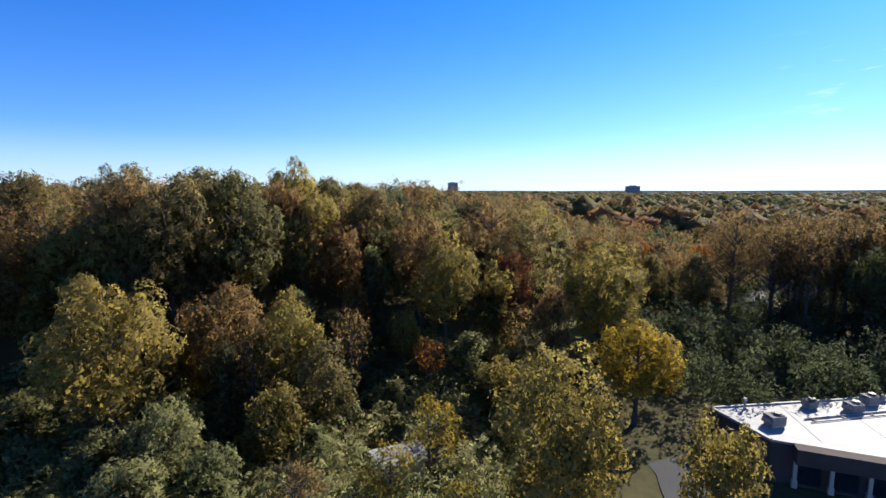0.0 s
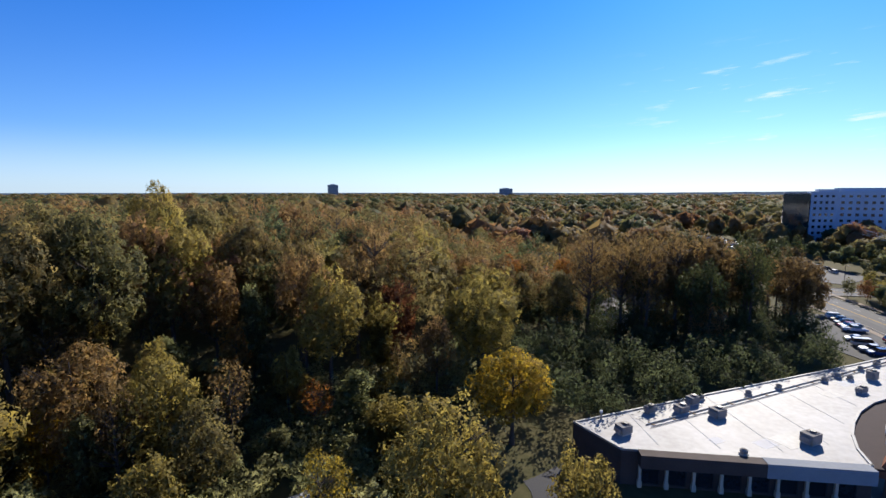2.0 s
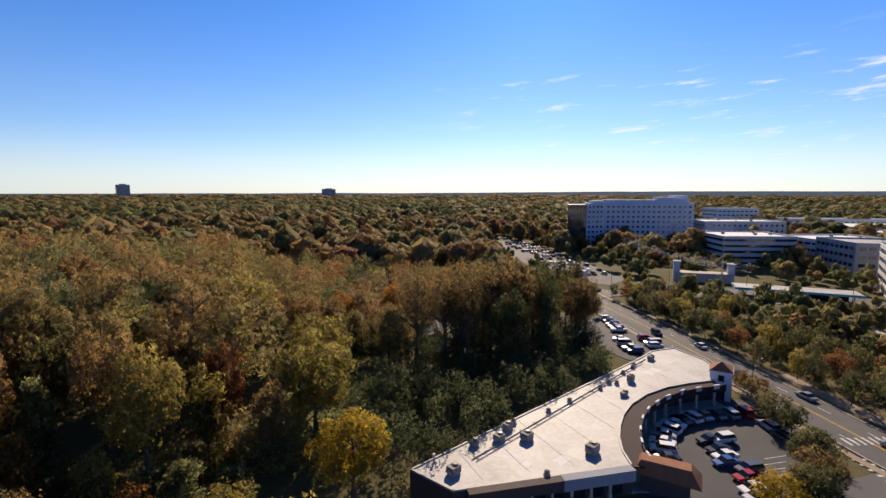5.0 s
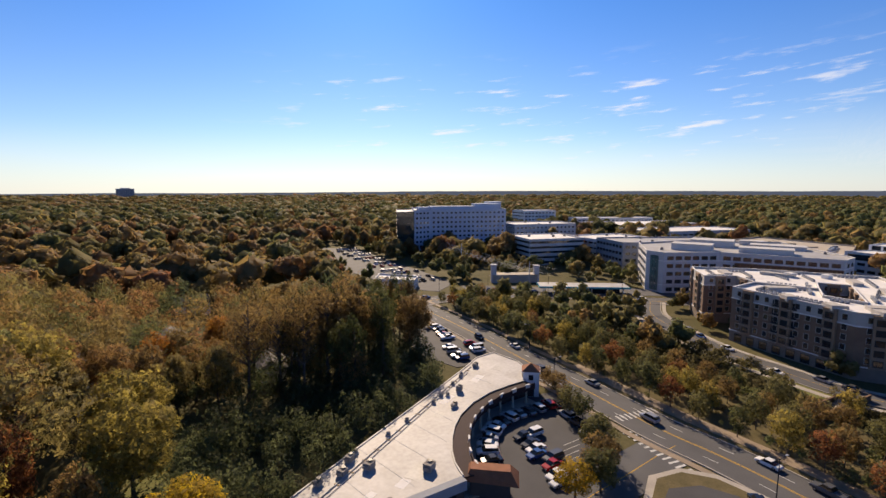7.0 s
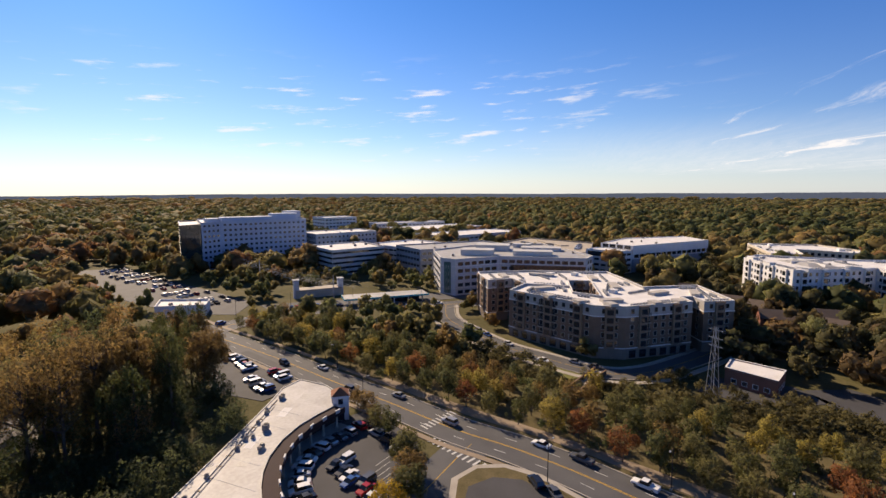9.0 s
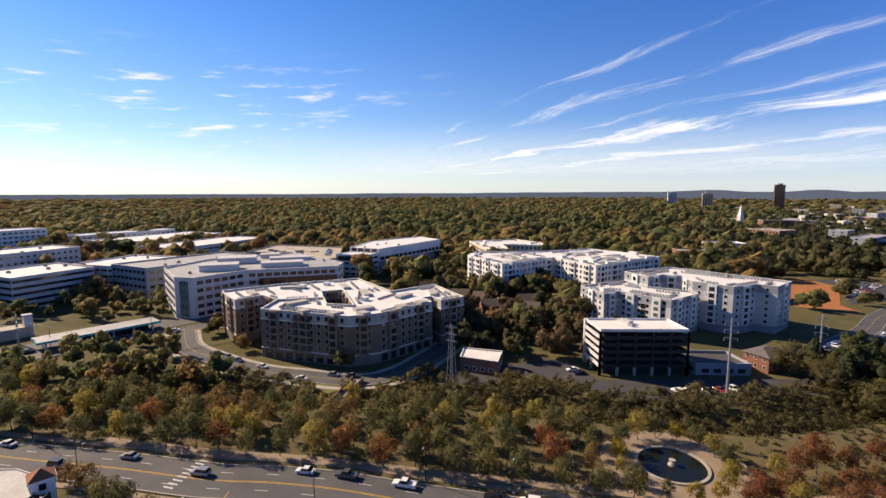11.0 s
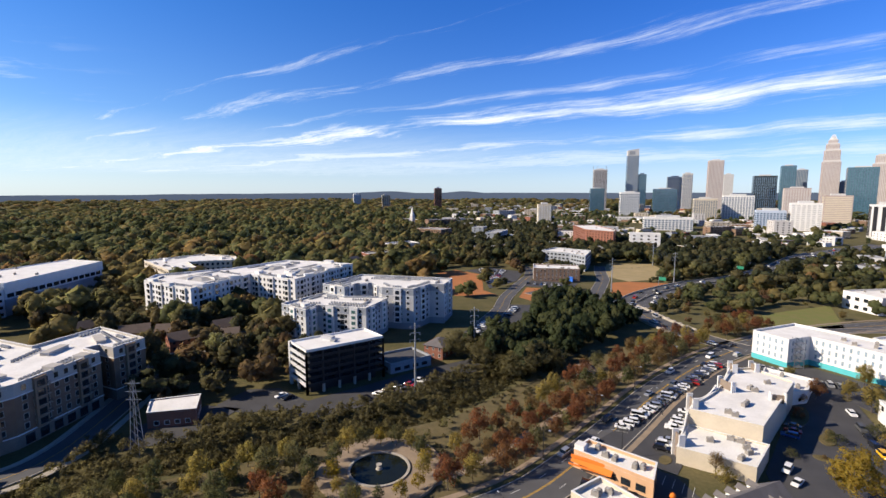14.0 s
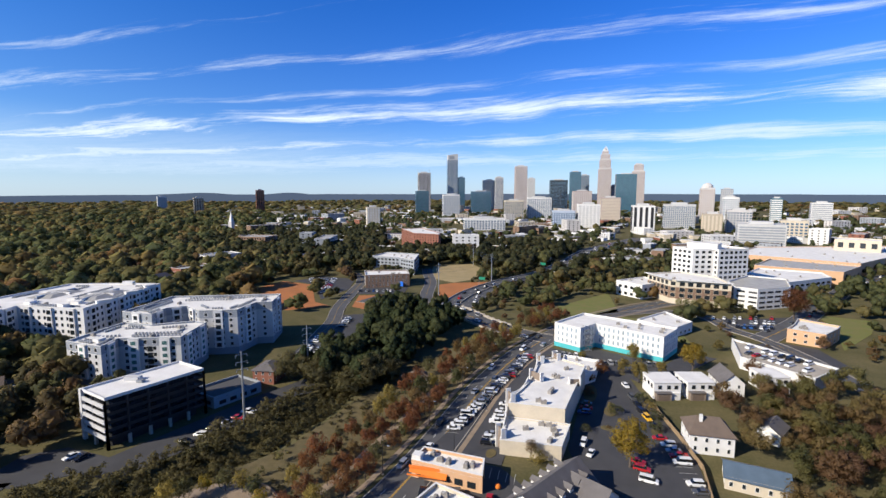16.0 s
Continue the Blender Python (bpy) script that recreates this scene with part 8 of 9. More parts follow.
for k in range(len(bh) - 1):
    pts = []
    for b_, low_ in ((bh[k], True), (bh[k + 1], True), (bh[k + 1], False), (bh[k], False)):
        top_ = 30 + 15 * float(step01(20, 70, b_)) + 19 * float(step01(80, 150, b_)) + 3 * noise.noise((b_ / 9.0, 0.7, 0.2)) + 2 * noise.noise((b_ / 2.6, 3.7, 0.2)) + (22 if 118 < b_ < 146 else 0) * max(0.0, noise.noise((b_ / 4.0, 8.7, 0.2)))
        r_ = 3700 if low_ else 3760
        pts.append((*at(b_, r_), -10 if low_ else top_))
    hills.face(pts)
tagged(new("backdrop", hills.mesh("backdrop", HAZYHILLS)), "far line of hills glowing blue-grey for distance haze", "hills", "", "structure")


# ---------------------------------------------------------------- cars
PAINTS = {
    "white": material("white car paint", (0.72, 0.72, 0.72), rough=0.25, vary=0.05, bump=0.0, spec=0.5),
    "silver": material("silver car paint", (0.42, 0.43, 0.45), rough=0.28, metal=0.5, vary=0.08, bump=0.0, spec=0.5),
    "black": material("black car paint", (0.015, 0.015, 0.018), rough=0.2, vary=0.1, bump=0.0, spec=0.5),
    "grey": material("grey car paint", (0.12, 0.125, 0.135), rough=0.25, metal=0.3, vary=0.1, bump=0.0, spec=0.5),
    "red": material("red car paint", (0.36, 0.02, 0.02), rough=0.22, vary=0.1, bump=0.0, spec=0.5),
    "blue": material("blue car paint", (0.03, 0.09, 0.26), rough=0.22, vary=0.1, bump=0.0, spec=0.5),
    "yellow": material("yellow car paint", (0.72, 0.40, 0.02), rough=0.25, vary=0.1, bump=0.0, spec=0.5),
}
TYPES = {
    # length, width, sill, belt, roof, bonnet x, screen base x, roof front x, roof rear x, tail base x
    "sedan": (4.7, 1.82, 0.28, 0.92, 1.45, 2.2, 1.15, 0.45, -0.85, -1.55),
    "suv": (4.8, 1.9, 0.34, 1.08, 1.74, 2.25, 1.2, 0.6, -1.9, -2.25),
    "pickup": (5.6, 1.95, 0.42, 1.12, 1.82, 2.7, 1.3, 0.7, -0.7, -1.0),
    "van": (5.2, 1.98, 0.34, 1.15, 2.05, 2.5, 1.75, 1.05, -2.35, -2.5),
}
wheel_tyre = Shape().tube((0, -0.11, 0), (0, 0.11, 0), 0.34, 0.34, 14).mesh("tyre", TYRE)
wheel_rim = Shape().tube((0, -0.125, 0), (0, 0.125, 0), 0.2, 0.2, 10).mesh("rim", RIM)
car_protos = {}


def car_proto(kind, colour):
    L, W, sill, belt, roof, bx, sx, rf, rr, tx = TYPES[kind]
    c = thing("car" if kind != "pickup" else "pickup_truck", f"{colour} {kind if kind != 'suv' else 'sport utility car'} standing on asphalt", "truck" if kind == "pickup" else "car", 0, 0, -500)
    h = W / 2
    st = [(L / 2, sill + 0.12, belt - 0.28, h * 0.86), (L / 2 - 0.18, sill, belt - 0.16, h * 0.95), (sx + 0.1, sill, belt - 0.04, h), (0, sill, belt, h), (tx, sill, belt - (0.02 if kind != "sedan" else 0.0), h), (-L / 2 + 0.15, sill, belt - 0.06, h * 0.96), (-L / 2, sill + 0.14, belt - 0.2, h * 0.88)]
    s = Shape()
    for x, z0, z1, w in st:
        s.v += [(x, -w, z0), (x, -w, z1 - 0.14), (x, -w + 0.1, z1), (x, w - 0.1, z1), (x, w, z1 - 0.14), (x, w, z0)]
    for k in range(len(st) - 1):
        a, b = 6 * k, 6 * k + 6
        for j in range(6):
            q = (j + 1) % 6
            s.f.append((a + j, a + q, b + q, b + j))
    s.f += [tuple(range(6)), tuple(range(6 * len(st) - 1, 6 * len(st) - 7, -1))]
    s.m = [0] * len(s.f)
    # roof panel
    s.box((rf + rr) / 2, 0, roof - 0.06, rf - rr, W * 0.78, 0.07)
    if kind == "pickup":
        for sy in (-1, 1):
            s.box(-1.85, sy * (h - 0.1), belt - 0.05, 1.8, 0.16, 0.14)
    part("body", s, PAINTS[colour], c)
    g = Shape()
    z0, z1 = belt - 0.03, roof - 0.06
    lo, hi = [(sx, -h * 0.92), (sx, h * 0.92), (tx, h * 0.92), (tx, -h * 0.92)], [(rf, -W * 0.39), (rf, W * 0.39), (rr, W * 0.39), (rr, -W * 0.39)]
    g.face([(*p, z1) for p in hi])
    for k in range(4):
        j = (k + 1) % 4
        g.face([(*lo[k], z0), (*lo[j], z0), (*hi[j], z1), (*hi[k], z1)])
    part("glasshouse", g, CARGLASS, c, "dark tinted car windows")
    for x in (L * 0.31, -L * 0.29):
        for sy in (-1, 1):
            w = part("wheel", wheel_tyre, None, c)
            w.matrix_basis = pose(x, sy * (h - 0.1), 0.34)
            part("rim", wheel_rim, None, w)
    for sy in (-1, 1):
        part("headlight", Shape().box(L / 2 - 0.06, sy * h * 0.66, belt - 0.42, 0.14, 0.36, 0.14), CLEARLAMP, c)
        part("tail_light", Shape().box(-L / 2 + 0.04, sy * h * 0.7, belt - 0.36, 0.12, 0.3, 0.18), REDLAMP, c)
    return c


def car(kind, colour, x, y, turn, group="", z=0.02):
    key = (kind, colour)
    if key not in car_protos:
        car_protos[key] = car_proto(kind, colour)
        c = car_protos[key]
        c.matrix_basis = pose(x, y, z, 0, 0, turn)
        if group:
            c["group"] = group
        return c
    c = copy_thing(car_protos[key], pose(x, y, z, 0, 0, turn))
    if group:
        c["group"] = group
    return c


crng = random.Random(4)
far_cars = []


def any_car(x, y, turn, group, z=0.02, col=None, kind=None):
    col = col or crng.choices(list(PAINTS), (34, 18, 20, 16, 6, 5, 0))[0]
    kind = kind or crng.choices(list(TYPES), (45, 40, 8, 5))[0]
    if math.hypot(x, y) > 195:
        far_cars.append((kind, col, x, y, turn + crng.uniform(-2, 2), z))
        return None
    return car(kind, col, x + crng.uniform(-0.15, 0.15), y + crng.uniform(-0.15, 0.15), turn + crng.uniform(-2, 2), group, z)


def car_row(x0, y0, x1, y1, n, turn, group, skip=0.1, z=0.02, pale=False):
    for k in range(n):
        if crng.random() < skip:
            continue
        t = (k + 0.5) / n
        any_car(x0 + (x1 - x0) * t, y0 + (y1 - y0) * t, turn + (180 if crng.random() < 0.3 else 0), group, z, crng.choice(("white", "white", "silver", "grey", "white", "black")) if pale else None)


# forecourt of the crescent
arc = [Vector(q) for q in ((101, 45.5), (97.5, 46.9), (93.1, 48.8), (88.6, 49.6), (82.5, 48.6), (77.6, 46.2), (74.6, 43.6), (72.4, 41.0))]
L = length(arc)
cols = ["silver", "grey", "silver", "white", "black", "white", "white", "silver", "white", "white", "black"]
for k in range(11):
    x, y, a = along(arc, 0.5 + k * L / 11, 0)
    any_car(x, y, a - 90, "cars in the forecourt", col=cols[k], kind="suv" if k % 3 == 0 else "sedan")
for x, y, col, kind, t in ((88.5, 40.8, "white", "suv", 160), (86.2, 42.2, "black", "sedan", 160), (84.4, 39.4, "black", "sedan", 160), (83.2, 37.6, "white", "sedan", 160), (81.4, 36.4, "blue", "sedan", 160), (82.4, 33.2, "grey", "suv", 160), (79.8, 32.4, "red", "sedan", 160), (77, 30.4, "white", "sedan", 160), (75.6, 28.8, "silver", "sedan", 160), (104, 44.2, "red", "suv", 60), (105.6, 42.6, "black", "sedan", 60), (101.5, 38.5, "silver", "suv", 62), (99, 35.2, "black", "suv", 62), (95.5, 30.8, "white", "sedan", 62)):
    any_car(x, y, t, "cars in the forecourt", col=col, kind=kind)
# northern lots
for x0, y0, x1, y1, n, t in ((118, 80, 128, 96, 8, 150), (126, 77, 137, 95, 8, 150), (132, 96, 142, 110, 7, 150), (206, 136, 226, 114, 11, 30)):
    car_row(x0, y0, x1, y1, n, t, "cars in the northern lots", 0.25)
for k in range(6):
    ox, oy = 204 + k * 13.5, 180 + k * 28
    car_row(ox, oy, ox + 20, oy - 9, 7, 65, "cars in the large lot", 0.2)
    car_row(ox + 5, oy + 11, ox + 25, oy + 2, 7, 65, "cars in the large lot", 0.2)
# road traffic and kerb parking
for d_from_junction, off, col, kind in ((-12, -1.6, "silver", "suv"), (12, -4.6, "white", "sedan"), (22, -4.7, "grey", "pickup"), (36, -4.7, "white", "pickup"), (56, -4.7, "black", "sedan"), (64, -4.7, "white", "suv"), (-34, -4.5, "silver", "sedan"), (-48, 1.6, "grey", "suv"), (150, -4.6, "silver", "suv"), (162, -1.6, "white", "sedan"), (178, -4.5, "black", "suv"), (196, 4.5, "white", "sedan"), (208, -1.6, "silver", "sedan"), (224, 1.7, "grey", "suv"), (236, -4.5, "white", "suv"), (255, 1.6, "black", "sedan"), (268, -1.6, "white", "van"), (280, 4.4, "silver", "suv"), (292, -4.4, "grey", "sedan"), (-70, -4.4, "white", "sedan"), (-84, 1.7, "black", "suv")):
    x, y, a = along(MAIN, 186 + d_from_junction, -off)
    any_car(x, y, a + (180 if off < 0 else 0), "cars on the road", col=col, kind=kind)
any_car(90, -0.9, 30, "cars on the island lot", 0.18, "black", "suv")
any_car(87.6, -4.6, 30, "cars on the island lot", 0.18, "grey", "sedan")
any_car(76, 6, 120, "cars on the island lot", 0.18)
L2 = length(SECOND)
for d in (46, 53, 60, 68, 74, 88, 95, 104, 112):
    x, y, a = along(SECOND, d, crng.choice((3.2, -3.2)))
    any_car(x, y, a, "cars on the apartment street", 0.04)
for d in range(15, int(length(CROSS)) - 20, 13):
    x, y, a = along(CROSS, d + crng.uniform(-3, 3), crng.choice((5, 1.7, -1.7, -5)))
    any_car(x, y, a, "cars on the cross street", 0.03)
for d in range(20, 420, 15):
    x, y, a = along(MALLWAY, d + crng.uniform(-4, 4), crng.choice((4.6, 1.6, -1.6, -4.6)))
    any_car(x, y, a, "cars on the avenue", 0.06)
for d in range(60, 560, 8):
    x, y, a = along(HIGHWAY, d + crng.uniform(-3, 3), crng.choice((9, 5.4, 1.9, -1.9, -5.4, -9)))
    any_car(x, y, a, "cars on the highway", 0.05)
for d in range(8, int(length(LINK)) - 6, 10):
    x, y, a = along(LINK, d + crng.uniform(-2, 2), crng.choice((5, 1.8, -1.8, -5)))
    any_car(x, y, a, "cars on the bridge road", 0.07)
# store lots
car_row(42.0, -149, 29.5, -232, 30, 14, "cars before the store", 0.04, pale=True)
car_row(28.6, -143, 29, -176, 11, 8, "cars before the store", 0.1, pale=True)
car_row(34.5, -190, 28.5, -232, 8, 8, "cars before the store", 0.8)
for x, y, col, kind, t in ((-0.4, -154.3, "white", "suv", 80), (-2.9, -148.8, "white", "sedan", 75), (0, -181, "red", "sedan", 5), (0.2, -177, "blue", "suv", 5), (0.1, -185, "grey", "sedan", 5), (-14.7, -208, "white", "sedan", 108), (-16.8, -196, "grey", "suv", 108), (-18.2, -190, "black", "sedan", 108), (-19.5, -184, "black", "suv", 108), (-21.1, -179.4, "yellow", "suv", 108), (-23, -173.6, "black", "sedan", 108), (-23.7, -165.6, "red", "sedan", 12), (-26.1, -161.8, "white", "suv", 12), (-27.2, -158.6, "silver", "sedan", 12), (-28.2, -155.6, "red", "pickup", 12), (-28.9, -152, "white", "van", 12), (-16.2, -148.4, "red", "sedan", 170), (-17.1, -144.6, "red", "suv", 170), (-18.5, -139.0, "white", "van", 172), (-30.5, -141.5, "white", "suv", 12), (-31.5, -138, "grey", "sedan", 12)):
    any_car(x, y, t, "cars behind the store", col=col, kind=kind)
car_row(-2, -232, -30, -238, 10, 105, "cars by the white building", 0.3)
car_row(2, -238, 18, -240, 5, 100, "cars by the white building", 0.2)
for x, y, c_ in ((39, -113, "black"), (33, -114.5, "silver"), (30, -115.5, "grey"), (21.5, -116.5, "red"), (38, -131, "grey")):
    any_car(x, y, 100, "cars by the diner", 0.04, c_)
for r_ in range(3):
    car_row(-70 - r_ * 5, -340 + r_ * 9, -108 + r_ * 3, -352 + r_ * 13, 12, 75, "cars before the cream offices", 0.35)
car_row(400, -18, 446, -22, 16, 95, "cars on the deck", 0.35, 12.7)
car_row(420, 14, 450, 30, 11, 120, "cars on the deck", 0.4, 12.7)
car_row(-69, -256, -89, -236, 8, 45, "cars on the deck", 0.2, 4.7)
car_row(-72, -266, -95, -243, 9, 45, "cars on the deck", 0.4, 4.7)
for x0, y0, x1, y1, n in ((124, -184, 136, -226, 13), (132, -186, 144, -226, 12), (140, -240, 150, -270, 9), (148, -96, 138, -97, 3), (121, -112, 116, -140, 6)):
    car_row(x0, y0, x1, y1, n, 85 if n == 3 else 10, "cars in the lots over the creek", 0.25)
for k in range(4):
    car_row(206 + k * 11, -326 - k * 12, 232 + k * 7, -386 + k * 2, 14, 30, "cars beside the clay", 0.2)
car_row(158, -352, 184, -344, 10, 110, "cars beside the clay", 0.25)

# cars too far off to pick apart
s, order = Shape(), list(PAINTS)
for kind, col, x, y, turn, z in far_cars:
    L, W, sill, belt, roof, bx, sx, rf, rr, tx = TYPES[kind]
    a, i = radians(turn), len(s.v)
    s.box(x, y, z + 0.25, L, W, belt - 0.25, a, order.index(col), 0.96)
    mid = (sx + tx) / 2
    s.box(x + mid * math.cos(a), y + mid * math.sin(a), z + belt, sx - tx, W * 0.9, roof - belt - 0.06, a, len(order), 0.84)
    s.box(x + mid * math.cos(a), y + mid * math.sin(a), z + roof - 0.06, (sx - tx) * 0.8, W * 0.74, 0.07, a, order.index(col))
    s.box(x, y, z, L * 0.8, W * 0.96, 0.3, a, len(order))
tagged(new("distant_cars", s.mesh("distant_cars", [PAINTS[k] for k in order] + [CARGLASS])), "many small cars in far lots and on the highway", "cars", "", "stuff")

# ---------------------------------------------------------------- bay lines
def bay_lines(name, x0, y0, x1, y1, n, turn, L=4.8, z=0.024):
    o = thing(name, "white painted bay lines on asphalt", "road marking", kind="structure")
    for k in range(n + 1):
        t = k / n
        part("line", Shape().box(x0 + (x1 - x0) * t, y0 + (y1 - y0) * t, z, L, 0.12, 0.005, radians(turn)), WHITEPAINT, o)


bay_lines("bay_lines", 42, -148, 29.5, -232, 30, 14)
bay_lines("bay_lines", 36, -130.5, 17, -128.5, 8, 94, z=0.034)
bay_lines("bay_lines", 91, 33, 76, 27, 7, 160)
bay_lines("bay_lines", 80, 9, 82, -6, 6, 10, z=0.174)
bay_lines("bay_lines", -26, -166, -31.5, -138, 9, 12)


# ---------------------------------------------------------------- footbridge, pond, poles, wires
fb = thing("footbridge", "brown timber and weathered-steel footbridge", "bridge", 143.5, -11.5, 0, -26)
part("deck", Shape().box(0, 0, 0.1, 33, 3.4, 0.35), CONCRETE, fb, "pale concrete deck")
for sy in (-1, 1):
    part("side_wall", Shape().box(0, sy * 1.9, -0.6, 33, 0.35, 2.0), RUST, fb)
    part("rail", Shape().box(0, sy * 1.9, 1.4, 33.2, 0.5, 0.12), RUST, fb)
    for k in range(9):
        part("post", Shape().box(-16 + k * 4, sy * 2.12, -2.5, 0.3, 0.15, 4.2), RUST, fb)
part("abutment", Shape().box(-16, 0, -3, 2, 5, 3), CONCRETE, fb)
part("abutment", Shape().box(16, 0, -3, 2, 5, 3), CONCRETE, fb)


def ring(r0, r1, z0, z1, n=40):
    s = Shape()
    for k in range(n):
        a, b = 2 * math.pi * k / n, 2 * math.pi * (k + 1) / n
        p = [(r * math.cos(t), r * math.sin(t)) for r, t in ((r0, a), (r1, a), (r1, b), (r0, b))]
        s.face([(*q, z1) for q in p])
        s.face([(*p[1], z0), (*p[2], z0), (*p[2], z1), (*p[1], z1)])
        s.face([(*p[0], z1), (*p[3], z1), (*p[3], z0), (*p[0], z0)])
    return s


structure("plaza", ring(8.4, 16.5, -0.2, 0.06), TANCONC, "round tan paved plaza").location = (85.2, -86.5, 0)
pond = thing("fountain_pond", "round dark pond with a pale stone rim and a small fountain", "fountain", 85.2, -86.5)
part("rim", ring(7.7, 8.4, -0.3, 0.4), CONCRETE, pond)
part("water", Shape().prism([(7.75 * math.cos(2 * math.pi * k / 40), 7.75 * math.sin(2 * math.pi * k / 40)) for k in range(40)], -0.3, 0.12), WATER, pond)
part("fountain", Shape().tube((0, 0, 0.1), (0, 0, 0.7), 1.0, 0.7, 12).tube((0, 0, 0.7), (0, 0, 1.3), 0.35, 0.25, 10).tube((0, 0, 1.3), (0, 0, 1.45), 0.8, 0.8, 12), CONCRETE, pond)
wall = thing("seat_wall", "curved tan stone seat wall on the plaza edge", "wall", 85.2, -86.5)
for k in range(26):
    a = radians(120 + k * 6)
    part("stone", Shape().box(16.9 * math.cos(a), 16.9 * math.sin(a), 0, 0.5, 1.75, 0.7, a), TANCONC, wall)


def street_lamp(x, y, turn, h=9.0):
    o = thing("street_lamp", "dark steel street lamp with a single arm", "street lamp", x, y, 0, turn, "street lamps")
    part("pole", Shape().tube((0, 0, -0.2), (0, 0, h), 0.12, 0.07, 8), DARK, o)
    part("arm", Shape().tube((0, 0, h - 0.2), (1.8, 0, h + 0.1), 0.05, 0.04, 6), DARK, o)
    part("lamp_head", Shape().box(2.0, 0, h, 0.7, 0.3, 0.14), GREYPANEL, o)
    part("base", Shape().box(0, 0, -0.2, 0.45, 0.45, 0.5), CONCRETE, o)


for d, off in ((150, 7.6), (206, 7.6), (226, -7.6), (246, -7.6), (330, -7.6), (362, -7.6), (396, -7.6), (430, -7.6), (300, 7.6), (120, -7.6), (346, 7.8), (380, 7.8)):
    x, y, a = along(MAIN, d, -off)
    street_lamp(x, y, a + 90 if off > 0 else a - 90)
for d in (20, 45, 75, 110):
    x, y, a = along(CROSS, d, 8)
    street_lamp(x, y, a - 90)


def power_pole(x, y, h, turn, label="tall grey steel power pole with three crossarms"):
    o = thing("power_pole", label, "power pole", x, y, 0, turn, "power poles")
    part("pole", Shape().tube((0, 0, -0.4), (0, 0, h), 0.5, 0.24, 10), METAL, o)
    for k in range(3):
        z = h - 1.2 - 2.6 * k
        part("crossarm", Shape().tube((-2.0, 0, z), (2.0, 0, z + 0.1), 0.11, 0.11, 6), METAL, o)
        for sx in (-1.9, 1.9):
            part("insulator", Shape().tube((sx, 0, z - 0.9), (sx, 0, z), 0.1, 0.07, 6), GREYPANEL, o)
    return o


def lattice_tower(x, y, h, turn):
    o = thing("lattice_pylon", "grey steel lattice pylon", "pylon", x, y, 0, turn, "power poles")
    for sx in (-1, 1):
        for sy in (-1, 1):
            part("leg", Shape().tube((sx * 1.3, sy * 1.3, -0.3), (sx * 0.35, sy * 0.35, h), 0.11, 0.08, 5), METAL, o)
    n = 9
    for k in range(n):
        z0, z1 = h * k / n, h * (k + 1) / n
        w0, w1 = 1.3 - 0.95 * k / n, 1.3 - 0.95 * (k + 1) / n
        for c, s in ((1, 0), (0, 1), (-1, 0), (0, -1)):
            p = lambda u, w, z: (u * w * (1 if c == 0 else 0) + c * w, u * w * (1 if s == 0 else 0) + s * w, z)
            part("brace", Shape().tube(p(-1, w0, z0), p(1, w1, z1), 0.05, 0.05, 4), METAL, o)
    for k in range(3):
        z = h - 1 - 2.4 * k
        part("crossarm", Shape().tube((-2.2, 0, z), (2.2, 0, z), 0.09, 0.09, 5), METAL, o)


power_pole(111.7, -130.3, 26.3, 60)
power_pole(115.3, -173.4, 23.4, 60)
power_pole(107, -321, 30, 60)
power_pole(90.5, -417, 26, 60)
power_pole(132, -508, 22, 60)
power_pole(256, 177, 18.5, 30)
power_pole(238, 118, 14, 30)
lattice_tower(145.8, -49.1, 21.4, 40)


def wire(name, a, b, sag, r=0.04):
    s, n = Shape(), 10
    p = [Vector(a).lerp(Vector(b), k / n) - Vector((0, 0, 4 * sag * (k / n) * (1 - k / n))) for k in range(n + 1)]
    for q in p:
        s.v += [(q.x + r, q.y, q.z), (q.x - r / 2, q.y + r * 0.9, q.z), (q.x - r / 2, q.y - r * 0.9, q.z + r * 0.8)]
    for k in range(n):
        for j in range(3):
            s.f.append((3 * k + j, 3 * k + (j + 1) % 3, 3 * k + 3 + (j + 1) % 3, 3 * k + 3 + j))
            s.m.append(0)
    return s


w = thing("power_line", "thin dark overhead wires between the poles", "power line")
posts = [(262, 172, 21), (145.8, -49.1, 20), (111.7, -130.3, 24.5), (115.3, -173.4, 21.5), (107, -321, 28), (90.5, -417, 24), (132, -508, 20)]
for a, b in zip(posts[1:], posts[2:]):
    for k in range(3):
        for sx in (-1.6, 1.6):
            part("wire", wire("wire", (a[0] + sx * 0.6, a[1] + sx * 0.6, a[2] - 2.4 * k), (b[0] + sx * 0.6, b[1] + sx * 0.6, b[2] - 2.4 * k), 2.0), DARK, w)
for k in range(7):
    o_ = (k - 3) * 1.7
    part("wire", wire("wire", (252 + o_, 186 + o_, 18.4 - 1.2 * (k % 3)), (210 + o_ * 0.6, 98 - o_ * 1.4, 15.8 - 1.3 * (k % 3)), 1.5, 0.055), METAL, w, "bright silver wire")
    part("wire", wire("wire", (210 + o_ * 0.6, 98 - o_ * 1.4, 15.8 - 1.3 * (k % 3)), (232 + o_ * 0.6, 40 - o_, 11.5), 1.0, 0.05), METAL, w, "bright silver wire")

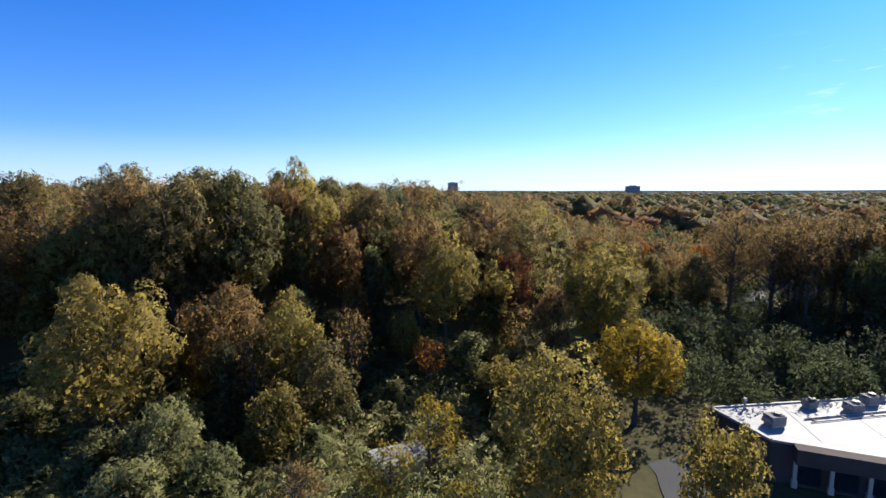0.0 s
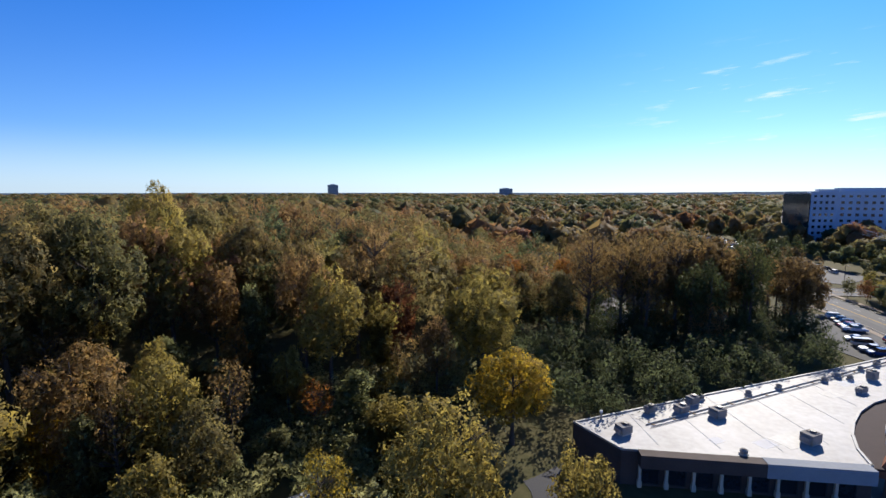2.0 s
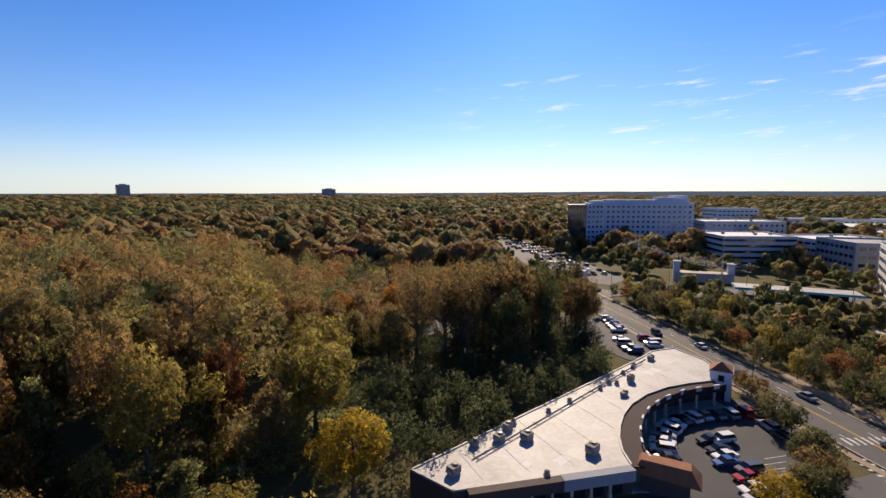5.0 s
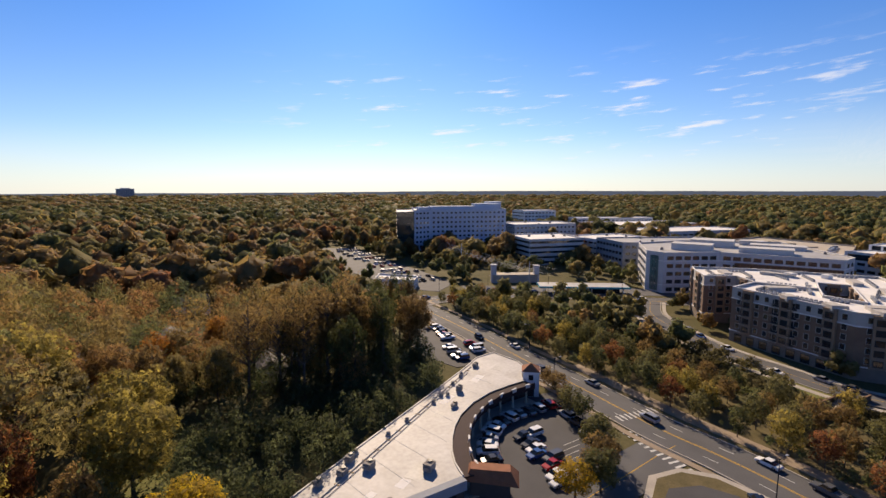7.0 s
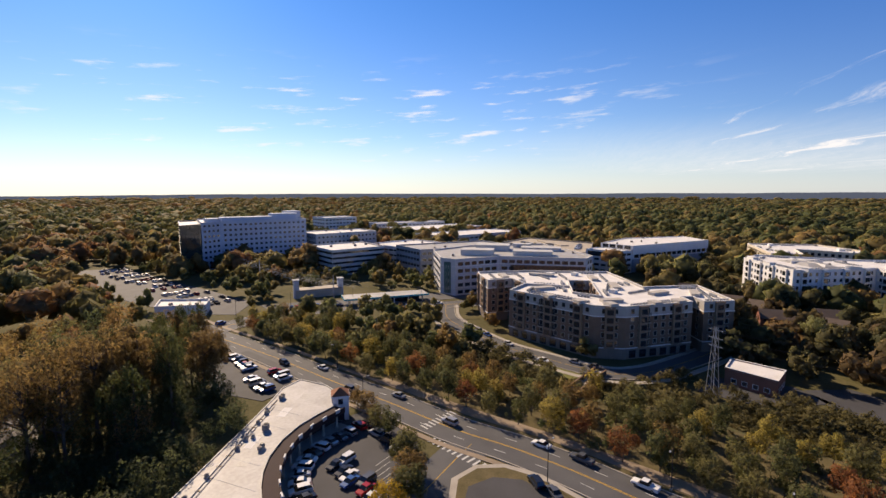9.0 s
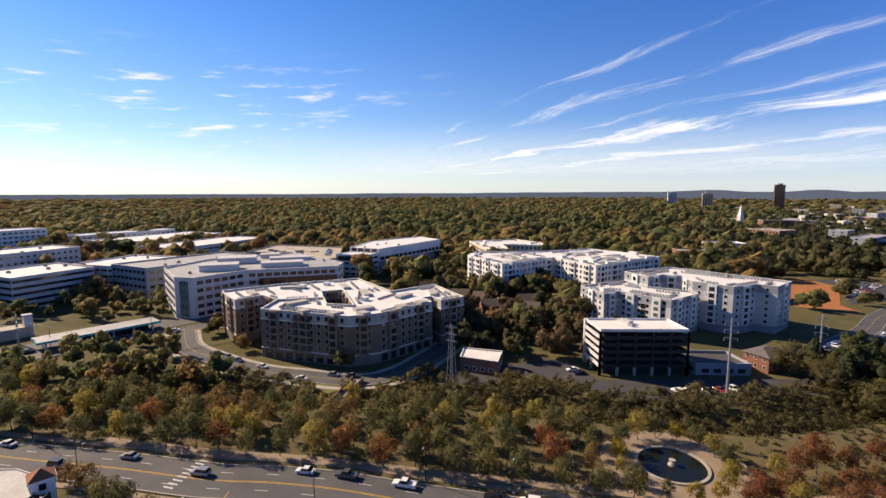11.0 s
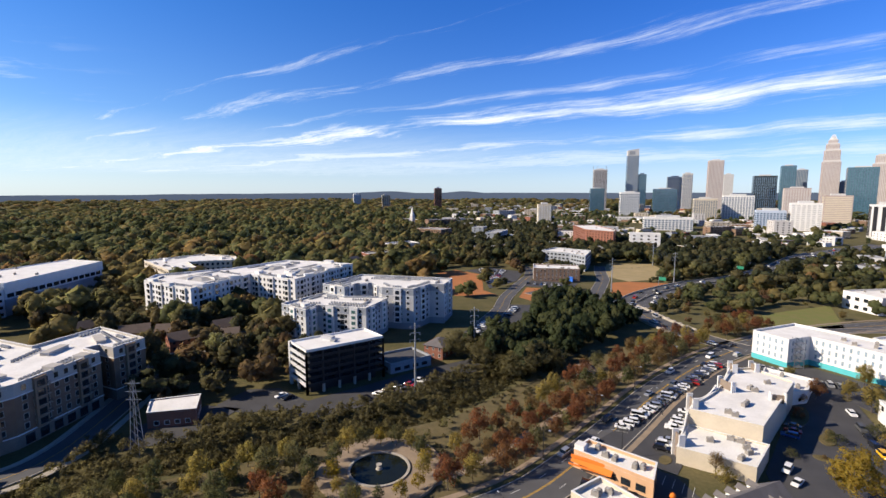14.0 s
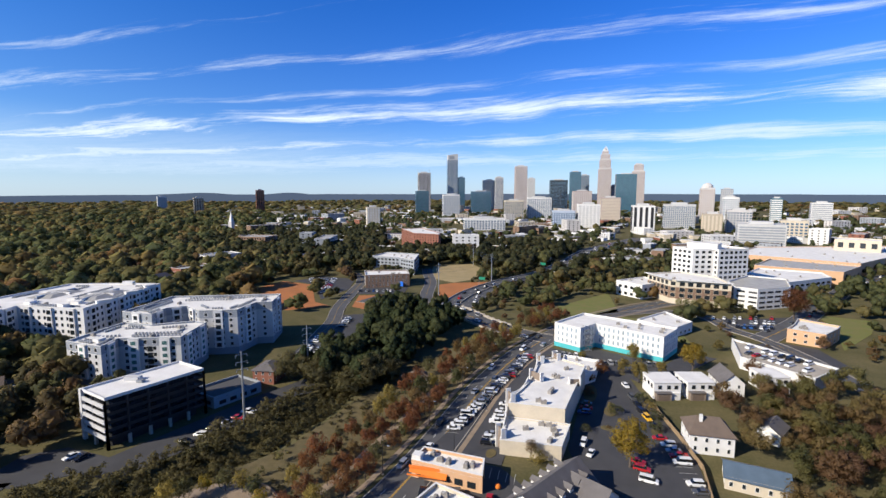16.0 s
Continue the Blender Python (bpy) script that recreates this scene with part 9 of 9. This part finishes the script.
fence = thing("timber_fence", "weathered timber fence along the lot", "fence")
line = [Vector(q) for q in ((-33.5, -128), (-34, -150), (-30, -168), (-24, -190))]
for k in range(64):
    x, y, a = along(line, k * 1.0, 0)
    part("board", Shape().box(x, y, -0.1, 0.96, 0.06, 1.9, radians(a)), WOOD, fence)
for x, y, t, n in ((60.5, -118, 0, 1), (62.4, -132, 0, 1)):
    o = thing("park_bench", "dark slatted park bench", "bench", x, y, 0, 80, "park benches")
    part("seat", Shape().box(0, 0, 0.42, 1.6, 0.45, 0.06), DARK, o)
    part("backrest", Shape().box(0, 0.22, 0.5, 1.6, 0.06, 0.45), DARK, o)
    for sx in (-0.7, 0.7):
        part("leg", Shape().box(sx, 0, -0.05, 0.08, 0.4, 0.48), DARK, o)


# stone parapets of the road bridge and barriers of the highway
bridge = thing("road_bridge", "pale stone parapets of the road bridge over the creek", "bridge")
span = [q for q in LINK if q.x < 95 and q.x > 50]
for side_, lab_ in ((1, 8.3), (-1, -8.3)):
    part("parapet", ribbon(span, lab_, lab_ + 0.5, 1.15, 1.4), CONCRETE, bridge)
    for d in range(2, int(length(span)), 6):
        x, y, a = along(span, d, lab_ + 0.25)
        part("post", Shape().box(0, 0, 0, 0.8, 0.8, 1.5).box(0, 0, 1.5, 1.0, 1.0, 0.15), CONCRETE, bridge).matrix_basis = pose(x, y, 0, 0, 0, a)
near_way = [q for q in HIGHWAY if -720 < q.y < -326]
for off_ in (-12.6, -0.25, 12.1):
    rail = thing("road_barrier", "long pale concrete barrier along the highway", "barrier", group="highway barriers")
    part("barrier", ribbon(near_way, off_, off_ + 0.5, 0.95, 1.1), CONCRETE, rail)
for d in (150, 260):
    x, y, a = along(HIGHWAY, d, 13.5)
    sg = thing("road_sign", "green overhead road sign on a steel post", "sign", x, y, 0, a)
    part("post", Shape().tube((0, 0, -0.2), (0, 0, 7.5), 0.2, 0.16, 8), METAL, sg)
    part("panel", Shape().box(0, -3, 5.2, 0.12, 5.5, 2.6), GREENSIGN, sg, "plain green sign panel")
